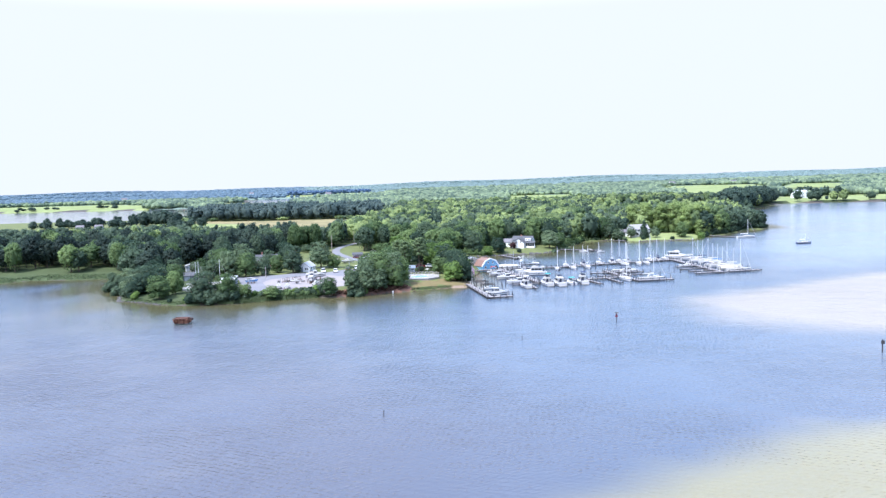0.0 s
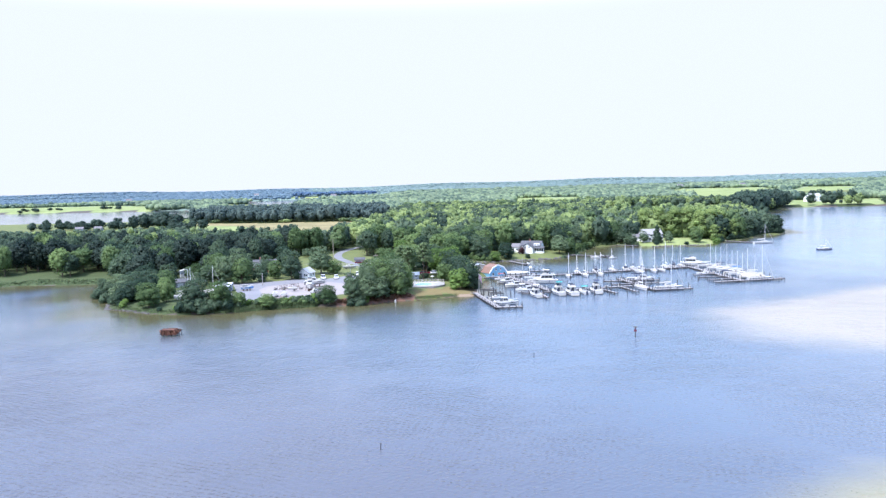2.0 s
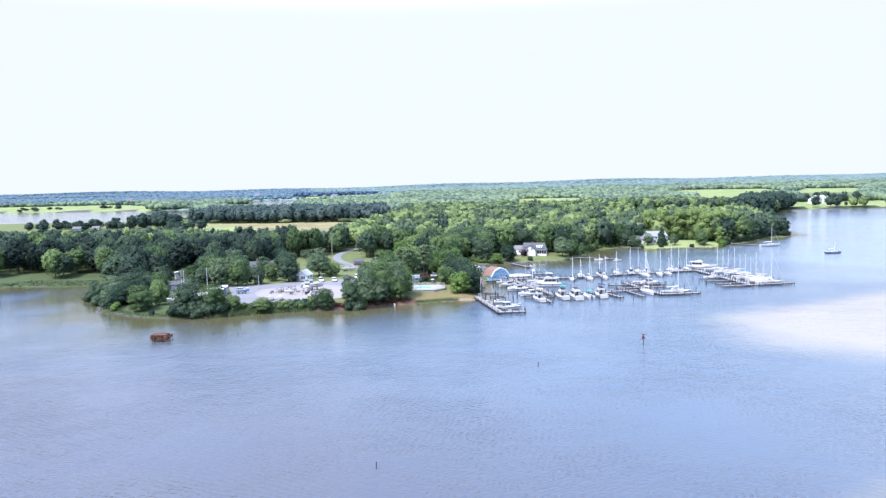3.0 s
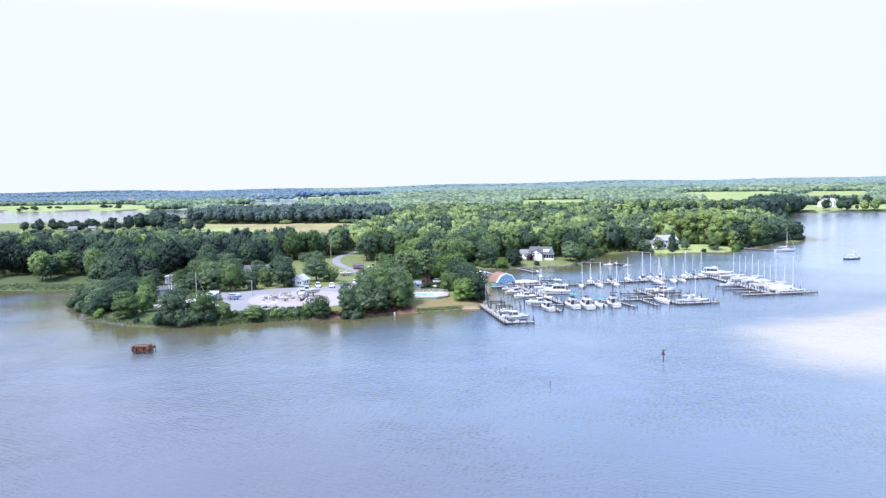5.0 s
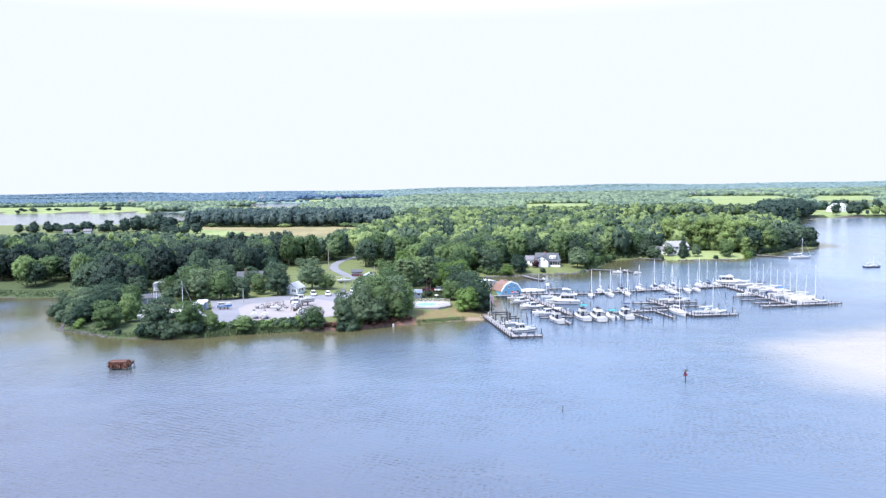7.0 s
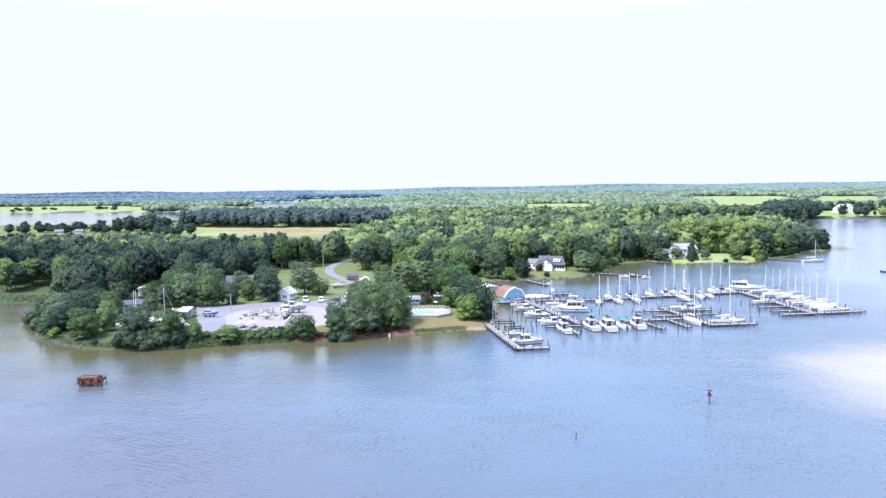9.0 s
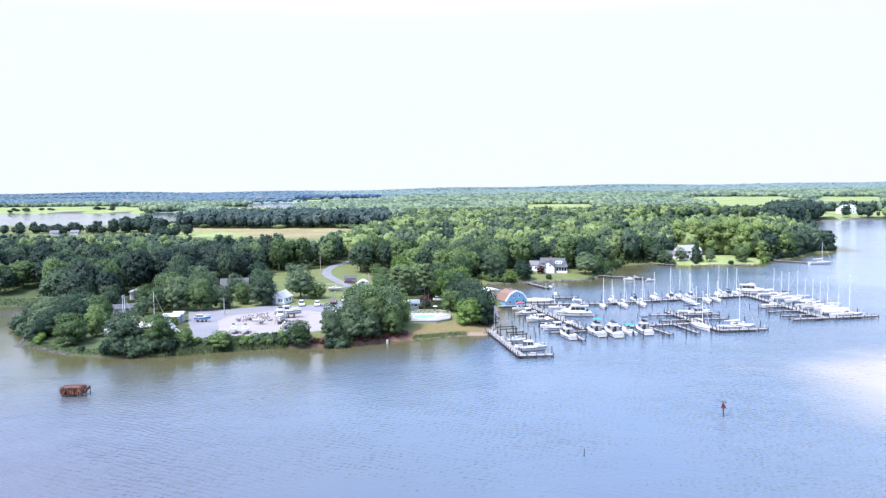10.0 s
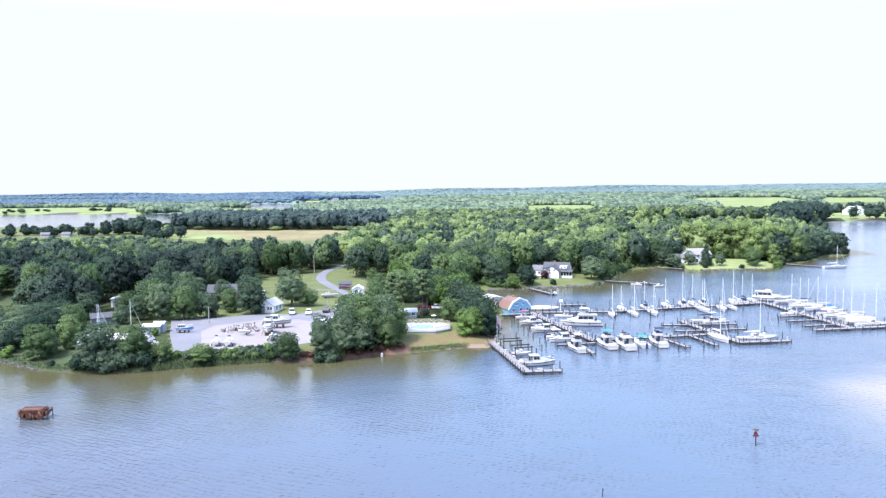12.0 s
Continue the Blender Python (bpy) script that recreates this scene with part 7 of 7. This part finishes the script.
# large house over the inlet
h = house("mansion", 437.0, 858.0, 20, "large white house with pale roofs above a lawn", [(0, 0, 9.0, 14.0, 6.4, 2.8, "x", SIDING, SHINGLE_PALE), (-9.0, 0.5, 6.5, 5.0, 4.6, 2.0, "x", SIDING, SHINGLE_PALE), (4.0, -4.0, 5.0, 4.0, 6.4, 2.6, "y", SIDING, SHINGLE_PALE),
                                                                                                                 (-3.5, -4.0, 4.4, 4.0, 6.4, 2.2, "y", SIDING, SHINGLE_PALE), (9.6, 0.5, 6.5, 6.0, 4.6, 2.0, "x", SIDING, SHINGLE_PALE)])
for wz in (1.8, 4.6):
    for wx0 in (-6.2, -0.4, 0.9, 6.3):
        window(h, wx0, -4.5, wz, 1.1, 1.6, "y-")
    window(h, 4.0, -6.0, wz, 1.4, 1.6, "y-")
    window(h, -3.5, -6.0, wz, 1.4, 1.6, "y-")
for x, y, tn, lab in ((-352, 640, 10, "white farmhouse beyond the trees"), (-334, 640, 0, "grey-roofed farm shed by dark trees")):
    h = house("farmhouse", x, y, tn, lab, [(0, 0, 4.5, 7, 2.2, 1.6, "x", SIDING_GREY, SHINGLE_GREY)])
    for wx0 in (-2, 0, 2):
        window(h, wx0, -2.25, 1.6, 1.0, 1.2, "y-")
for x, y in ((-455, 2150), (-610, 2300), (-300, 1850), (560, 1820), (690, 1760), (-840, 1900)):
    h = house("farmhouse", x, y, 15, "distant white farmhouse among woods", [(0, 0, 10, 14, 6.0, 4.0, "x", SIDING, SHINGLE_GREY)])
    window(h, 0, -5, 4.0, 3.0, 2.0, "y-")


# ---------------------------------------------------------------- pool
px, py = -11.2, 211.6
pz = 2.8
OCT = [(-7.7, -3.0), (-3.9, -6.6), (3.9, -6.8), (7.7, -3.2), (7.7, 3.4), (4.1, 7.0), (-3.9, 7.0), (-7.7, 3.4)]
pool = thing("swimming_pool", pose(px, py, pz), "eight-sided concrete pool terrace with turquoise water", "pool")
part("retaining_wall", Shape().extrude([(x, y) for x, y in OCT], "z", -3.2, -0.10), CONCRETE, pool, "pale concrete retaining wall")
ring = Shape()
innr = [(x * 0.42, y * 0.44) for x, y in OCT]
n8 = len(OCT)
ring.add([(x * 1.02, y * 1.02, 0.0) for x, y in OCT] + [(x, y, 0.0) for x, y in innr] + [(x * 1.02, y * 1.02, -0.1) for x, y in OCT] + [(x, y, -0.1) for x, y in innr],
         [(i, (i + 1) % n8, n8 + (i + 1) % n8, n8 + i) for i in range(n8)] + [(i, 2 * n8 + i, 2 * n8 + (i + 1) % n8, (i + 1) % n8) for i in range(n8)] + [(n8 + i, n8 + (i + 1) % n8, 3 * n8 + (i + 1) % n8, 3 * n8 + i) for i in range(n8)])
part("terrace", ring, CONCRETE, pool)
part("pool_water", Shape().extrude(innr, "z", -0.098, -0.05), POOL_WATER, pool, "clear turquoise pool water")
part("coping", Shape().add([(x * k, y * k, z) for k, z in ((1.0, 0.03), (1.06, 0.03)) for x, y in innr], [(i, (i + 1) % n8, n8 + (i + 1) % n8, n8 + i) for i in range(n8)]), TRIM, pool, "white pool coping")
fence = thing("pool_fence", pose(px, py, pz), "white picket fence round the pool terrace", "fence")
pk = mesh_of("picket", Shape().box(-0.035, 0.035, -0.02, 0.02, 0, 1.1), GELCOAT_CREAM)
for i in range(n8):
    a, b = Vector((*OCT[i], 0)), Vector((*OCT[(i + 1) % n8], 0))
    L = (b - a).length
    ang = math.atan2(b.y - a.y, b.x - a.x)
    rail = part("rail", Shape().box(0, L, -0.03, 0.03, 0.95, 1.03).box(0, L, -0.03, 0.03, 0.15, 0.22), GELCOAT_CREAM, fence)
    rail.matrix_basis = Matrix.LocRotScale(a * 0.985, Euler((0, 0, ang)), None)
    for k in range(int(L / 0.55)):
        ob = new("picket", pk)
        ob.parent = fence
        ob.matrix_basis = Matrix.LocRotScale(a.lerp(b, (k + 0.5) / int(L / 0.55)) * 0.985, Euler((0, 0, ang)), None)


def sun_umbrella(x, y, z):
    root = thing("sun_umbrella", pose(x, y, z), "white sun umbrella beside the pool", "umbrella", "pool umbrellas")
    part("pole", Shape().tube((0, 0, 0), (0, 0, 2.3), 0.03, 0.03, 6), ALU, root)
    part("canopy", Shape().loft([[(r * math.cos(u), r * math.sin(u), zz) for u in np.linspace(0, 2 * math.pi, 9)[:-1]] for r, zz in ((0.8, 2.0), (0.45, 2.18), (0.04, 2.3))]), CANVAS_WHITE, root)
    part("base", Shape().tube((0, 0, 0), (0, 0, 0.08), 0.3, 0.28, 10), CONCRETE, root)
    return root


def lounger(x, y, z, turn):
    root = thing("sun_lounger", pose(x, y, z, 0, 0, turn), "white sun lounger on the pool terrace", "lounger", "pool loungers")
    part("bed", Shape().box(-0.3, 0.3, -0.9, 0.3, 0.28, 0.36), CANVAS_WHITE, root)
    part("backrest", Shape().add([(-0.3, 0.3, 0.3), (0.3, 0.3, 0.3), (0.3, 0.85, 0.8), (-0.3, 0.85, 0.8), (-0.3, 0.36, 0.24), (0.3, 0.36, 0.24), (0.3, 0.9, 0.74), (-0.3, 0.9, 0.74)],
                                 [(0, 1, 2, 3), (7, 6, 5, 4), (0, 4, 5, 1), (1, 5, 6, 2), (2, 6, 7, 3), (3, 7, 4, 0)]), CANVAS_WHITE, root)
    for sx in (-0.26, 0.26):
        for sy in (-0.8, 0.25):
            part("leg", Shape().box(sx - 0.025, sx + 0.025, sy - 0.025, sy + 0.025, 0, 0.28), ALU, root)
    return root


for x, y in ((-8.2, 218.4),):
    sun_umbrella(x, y, pz)
for k in range(7):
    lounger(-15.0 + 1.5 * k, 218.2 + 0.25 * (k % 2), pz, 180)
for k in range(3):
    lounger(-15.4, 211.0 + 1.6 * k, pz, -90)


# ---------------------------------------------------------------- vehicles and poles
def car(x, y, turn, paint, label, tall=1.5, z=None):
    root = thing("car", pose(x, y, (ground_at(x, y) if z is None else z) + 0.09, 0, 0, turn), label, "car", "parked cars")
    body = [(-2.2, 0.35), (2.2, 0.35), (2.25, 0.75), (1.2, 0.95), (-2.1, 1.0), (-2.25, 0.7)]
    part("body", Shape().extrude(body, "y", -0.88, 0.88), paint, root)
    g0 = [(0.95, 0.95), (0.35, tall), (-1.4, tall), (-2.0, 0.98)]
    part("glazing", Shape().loft([[(gx_, s * 0.82, gz_) if gz_ < 1.1 else (gx_, s * 0.68, gz_) for gx_, gz_ in g0] for s in (-1, 1)]), GLASS, root, "tinted car windows")
    part("roof", Shape().box(-1.42, 0.37, -0.69, 0.69, tall - 0.02, tall + 0.05), paint, root)
    for wx0 in (-1.35, 1.35):
        for sg in (-1, 1):
            wheel = part("wheel", Shape().tube((wx0, sg * 0.72, 0.32), (wx0, sg * 0.92, 0.32), 0.33, 0.33, 12), RUBBER, root)
            part("rim", Shape().tube((wx0, sg * 0.925, 0.32), (wx0, sg * 0.935, 0.32), 0.19, 0.19, 10), STEEL, wheel)
    for sg in (-1, 1):
        part("headlight", Shape().box(2.2, 2.27, sg * 0.68 - 0.15, sg * 0.68 + 0.15, 0.62, 0.76), GELCOAT, root)
        part("tail_light", Shape().box(-2.27, -2.2, sg * 0.72 - 0.12, sg * 0.72 + 0.12, 0.68, 0.86), TAIL_LIGHT, root)
    return root


car(-53.6, 236.6, -75, PAINT_WHITE, "white car parked under a tree", 1.7)
car(-48.2, 236.2, -80, PAINT_WHITE, "white car parked beside the drive", 1.5)
car(-43.2, 239.5, 90, PAINT_BLACK, "black sport utility car parked on the drive", 1.8)
car(-40.2, 244.0, -85, PAINT_WHITE, "white car parked at the lane's end", 1.6)
car(-40.4, 218.4, 70, PAINT_WHITE, "white car half hidden by bank trees", 1.5)
car(-37.8, 220.8, 80, PAINT_WHITE, "white car parked behind the bank trees", 1.6)
car(-46.0, 297.5, 5, PAINT_MAROON, "dark red car on the lawn by a barn", 1.5)
car(-12.0, 242.4, 5, PAINT_MAROON, "dark red car behind the pool house", 1.5)
car(-7.5, 243.0, 5, PAINT_WHITE, "white car behind the pool house", 1.6)


def pole(x, y, h, label, arm=True, mat=None):
    root = thing("utility_pole", pose(x, y, ground_at(x, y)), label, "pole")
    part("shaft", Shape().tube((0, 0, -0.5), (0, 0, h), 0.17, 0.11, 8), mat or POLE_WOOD, root)
    if arm:
        part("crossarm", Shape().box(-1.1, 1.1, -0.06, 0.06, h - 0.8, h - 0.65), POLE_WOOD, root)
        for k in (-0.95, 0.0, 0.95):
            part("insulator", Shape().tube((k, 0, h - 0.65), (k, 0, h - 0.45), 0.05, 0.03, 6), GLASS, root)
    return root


pole(-62.6, 322, 10.5, "tall wooden utility pole beside the lane", False)
pole(-58.6, 388, 8.0, "wooden utility pole at the bend of the lane", False)
pole(-74.6, 220.5, 5.2, "short pale post at the yard's corner", False, CONCRETE)
pole(-42.6, 239.0, 4.5, "slim lamp post beside the drive", False, STEEL)
pole(-36.5, 284, 6.0, "wooden service pole beside the outbuilding", True)
pole(29.5, 249.2, 9.5, "slim tall pole on the boathouse walkway", False, STEEL)
pole(32.4, 248.0, 5.0, "white light pole on the walkway", False, ALU)

flag = thing("flagpole", pose(9.4, 203.6, ground_at(9.4, 203.6)), "white flagpole with a faded striped flag at the pier", "flagpole")
part("pole", Shape().tube((0, 0, -0.3), (0, 0, 7.5), 0.06, 0.04, 6), ALU, flag)
def flag_strip(u0, u1, off, mat, name, parent):
    """A band of the hanging cloth between the shares u0 and u1 of its depth."""
    rows = []
    for k in range(5):
        x, y, top, low = 0.05 + 0.24 * k, 0.10 * math.sin(k * 1.3) + off, 7.3 - 0.30 * k, 5.7 - 0.55 * k
        rows.append([(x, y, top + (low - top) * u0), (x, y + 0.008, top + (low - top) * u1)])
    return part(name, Shape().loft(rows, close=False, cap=False), mat, parent)


cloth = flag_strip(0.0, 1.0, 0.0, FLAG_CLOTH, "flag", flag)
for k in range(4):
    flag_strip(0.14 + 0.22 * k, 0.25 + 0.22 * k, -0.02, DAYBOARD, "stripe", cloth)

junk = random.Random(3)
for k in range(5):                                    # old gear in the middle of the yard
    x, y = -66.5 + 2.3 * k + junk.uniform(-0.5, 0.5), 208.5 + junk.uniform(-1.6, 2.4)
    root = thing("engine_stand", pose(x, y, ground_at(x, y) + 0.06, 0, 0, junk.uniform(0, 180)), "rusty frame with old gear lying in the yard", "boat gear", "yard gear")
    s = Shape()
    for q in range(6):
        s.tube((junk.uniform(-1, 1), junk.uniform(-0.6, 0.6), 0), (junk.uniform(-1.2, 1.2), junk.uniform(-0.6, 0.6), junk.uniform(0.3, 1.3)), 0.06, 0.05, 5)
    part("frame", s, RUST, root)
    part("crate", Shape().soft_box(-0.5, 0.4, -0.4, 0.4, 0, junk.uniform(0.4, 0.8), 0.05), TIMBER, root)


# ---------------------------------------------------------------- in the open water
blind = thing("duck_blind", pose(-80.4, 138.0, 0, 0, 0, 4) @ Matrix.Diagonal((0.8, 0.8, 0.88, 1)), "rusty brown reed-covered duck blind on piles", "duck blind")
part("floor", Shape().box(-2.9, 2.2, -1.2, 1.2, 0.35, 0.5), TIMBER, blind)
part("screen", Shape().box(-3.0, 2.2, -1.3, -1.15, 0.5, 2.1).box(-3.0, 2.2, 1.15, 1.3, 0.5, 2.2).box(-3.05, -2.9, -1.15, 1.15, 0.5, 2.1).box(2.1, 2.25, -1.15, 1.15, 0.5, 2.0), BLIND_GRASS, blind)
part("roof", Shape().box(-3.0, 1.6, -1.15, 1.15, 1.9, 2.05), BLIND_GRASS, blind)
rr = np.random.default_rng(4)
pts_ = []
for k in range(330):
    e = rr.integers(0, 4)
    u = rr.uniform(-1, 1)
    pts_.append((-0.4 + 2.65 * u, -1.34, rr.uniform(0.15, 1.4)) if e < 2 else ((-0.4 + 2.65 * u, 1.34, rr.uniform(0.4, 1.5)) if e == 2 else ((-3.1 if u > 0 else 2.3), rr.uniform(-1.2, 1.2), rr.uniform(0.2, 1.4))))
thatch = tufts("thatch", pts_, 0.85, 0.16, BLIND_GRASS, "", "", 9, 2)
thatch.parent = blind
for key in ("kind", "label", "category"):
    if key in thatch:
        del thatch[key]
for x in (-2.9, -0.4, 2.1, 3.3):
    for y in (-1.25, 1.25):
        part("post", Shape().tube((x, y, -1.5), (x, y, 2.2 + 0.2 * math.sin(x * 3 + y)), 0.11, 0.09, 7), PILE, blind)
part("boat_gate", Shape().tube((2.1, -1.25, 1.9), (3.3, -1.25, 1.8), 0.06, 0.05, 5).tube((2.1, 1.25, 1.9), (3.3, 1.25, 1.8), 0.06, 0.05, 5).box(3.2, 3.35, -1.2, 1.2, 1.3, 1.9), BLIND_GRASS, blind)

marker = thing("channel_marker", pose(46.9, 120.4, 0) @ Matrix.Diagonal((0.75, 0.75, 0.82, 1)), "red triangular channel marker on a steel post with a nest", "channel marker")
part("post", Shape().tube((0, 0, -1.5), (0, 0, 3.3), 0.16, 0.13, 8), PILE, marker)
part("board", Shape().extrude([(-0.62, 1.9), (0.62, 1.9), (0.0, 3.05)], "y", -0.26, -0.20), DAYBOARD, marker, "red triangular day board")
part("board", Shape().extrude([(-0.62, 1.9), (0.62, 1.9), (0.0, 3.05)], "y", 0.20, 0.26), DAYBOARD, marker, "red triangular day board")
part("platform", Shape().box(-0.55, 0.55, -0.5, 0.5, 3.05, 3.15), TIMBER, marker)
s = Shape()
for k in range(60):
    a, e = br.uniform(0, 6.28), br.uniform(0.1, 0.75)
    s.tube((e * math.cos(a), e * math.sin(a), 3.15 + br.uniform(0, 0.25)), (e * math.cos(a) + br.uniform(-.5, .5), e * math.sin(a) + br.uniform(-.5, .5), 3.2 + br.uniform(0.05, 0.35)), 0.03, 0.02, 4)
part("nest", s, NEST, marker, "untidy stick nest")
for x, y, h in ((18.6, 100.6, 1.0), (-11.7, 41.6, 0.95), (-167.5, 209, 2.6)):
    st = thing("water_stake", pose(x, y, 0, 0, 3, 0), "slim dark stake standing in the river", "stake", "river stakes")
    part("shaft", Shape().tube((0, 0, -1.5), (0, 0, h), 0.10, 0.07, 7), PILE, st)
    part("cap", Shape().tube((0, 0, h), (0, 0, h + 0.18), 0.12, 0.05, 7), PILE, st)
bird = thing("day_post", pose(96.5, 77.4, 0), "dark timber post standing in the open river", "post")
part("shaft", Shape().tube((0, 0, -1.5), (0, 0, 2.9), 0.16, 0.13, 8), PILE, bird)
part("board", Shape().box(-0.4, 0.4, -0.2, -0.15, 1.9, 2.7), PILE, bird)
buoy = new("buoy", mesh_of("buoy", Shape().loft([[(r * math.cos(u), r * math.sin(u), zz) for u in np.linspace(0, 2 * math.pi, 11)[:-1]] for r, zz in ((0.15, -0.3), (0.32, 0), (0.32, 0.7), (0.2, 0.95), (0.05, 1.0))]), GELCOAT))
buoy.location = (-20.2, 187.0, 0)
tagged(buoy, "white mooring buoy floating near the clay bank", "buoy")

log = thing("driftwood_log", pose(-12.6, 190.5, 0.1, 0, 4, -30), "dark waterlogged log lying at the water's edge", "log")
part("trunk", Shape().tube((-1.0, 0, 0), (0.9, 0.1, 0.12), 0.16, 0.11, 7), BARK, log)
part("stub", Shape().tube((0.2, 0, 0.05), (0.6, 0.3, 0.5), 0.06, 0.03, 5), BARK, log)


def covered_boat(x, y, turn, L=6.5, afloat=False):
    """A boat under a tented white cover, on stands ashore or at its berth."""
    root = thing("covered_boat", pose(x, y, 0.0 if afloat else ground_at(x, y) + 0.9, 0, 0, turn), "long boat at its berth under a white cover" if afloat else "boat laid up ashore under a white tented cover", "boat", "covered boats")
    part("hull", hull_shape(L, 0.34 * L, 0.11 * L, 0.05 * L, 0.5, 0.9), GELCOAT_CREAM, root)
    f = 0.11 * L
    up = 0.6 if afloat else 1.0
    part("cover", Shape().loft([[(k * L, -w * L, f * 0.8), (k * L, -w * L * 0.9, f + 0.15), (k * L, 0, f + h * up), (k * L, w * L * 0.9, f + 0.15), (k * L, w * L, f * 0.8)]
                                for k, w, h in ((-0.51, 0.165, 0.9), (-0.2, 0.178, 1.4), (0.1, 0.175, 1.2), (0.35, 0.12, 0.8), (0.53, 0.02, 0.4))]), CANVAS_WHITE, root, "white shrink-wrap cover")
    for sx in () if afloat else (-0.3, 0.2):
        for sg in (-1, 1):
            part("stand", Shape().tube((sx * L, sg * 0.20 * L, -0.95), (sx * L, sg * 0.13 * L, 0.15), 0.05, 0.04, 5), RUST, root, "rusty boat stand")
    return root


for x, y, a, L in ((-96.0, 198.4, 15, 6.4), (-89.8, 196.4, -20, 6.0), (-85.0, 194.8, 10, 5.4), (-80.2, 191.4, 95, 5.0)):
    covered_boat(x, y, a, L)
covered_boat(27.6, 253.2, 2, 9.6, True)


def boat_stand(x, y, turn, tilt):
    root = thing("boat_stand", pose(x, y, ground_at(x, y) + 0.08, tilt, 0, turn), "rusty steel boat stand idle in the yard", "stand", "idle boat stands")
    for k in range(3):
        a = k * 2.094
        part("leg", Shape().tube((0.7 * math.cos(a), 0.7 * math.sin(a), 0), (0, 0, 0.9), 0.05, 0.04, 5), RUST, root)
    part("screw", Shape().tube((0, 0, 0.8), (0, 0, 1.5), 0.04, 0.04, 6), RUST, root)
    part("pad", Shape().soft_box(-0.2, 0.2, -0.16, 0.16, 1.5, 1.62, 0.04), PILE, root)
    return root


ys = random.Random(31)
for k in range(16):
    boat_stand(-64.4 + 0.34 * k + ys.uniform(-0.6, 0.6), 209.2 + 0.30 * k + ys.uniform(-1.6, 1.6), ys.uniform(0, 360), ys.choice((0, 0, 8, 62)))

sign = thing("notice_board", pose(33.5, 255.4, 0), "plain white board on a post beside the landing", "sign")
part("post", Shape().tube((0, 0, -1.5), (0, 0, 3.4), 0.10, 0.08, 7), PILE, sign)
part("board", Shape().box(-0.55, 0.55, -0.08, 0.0, 2.6, 3.5), TRIM, sign)
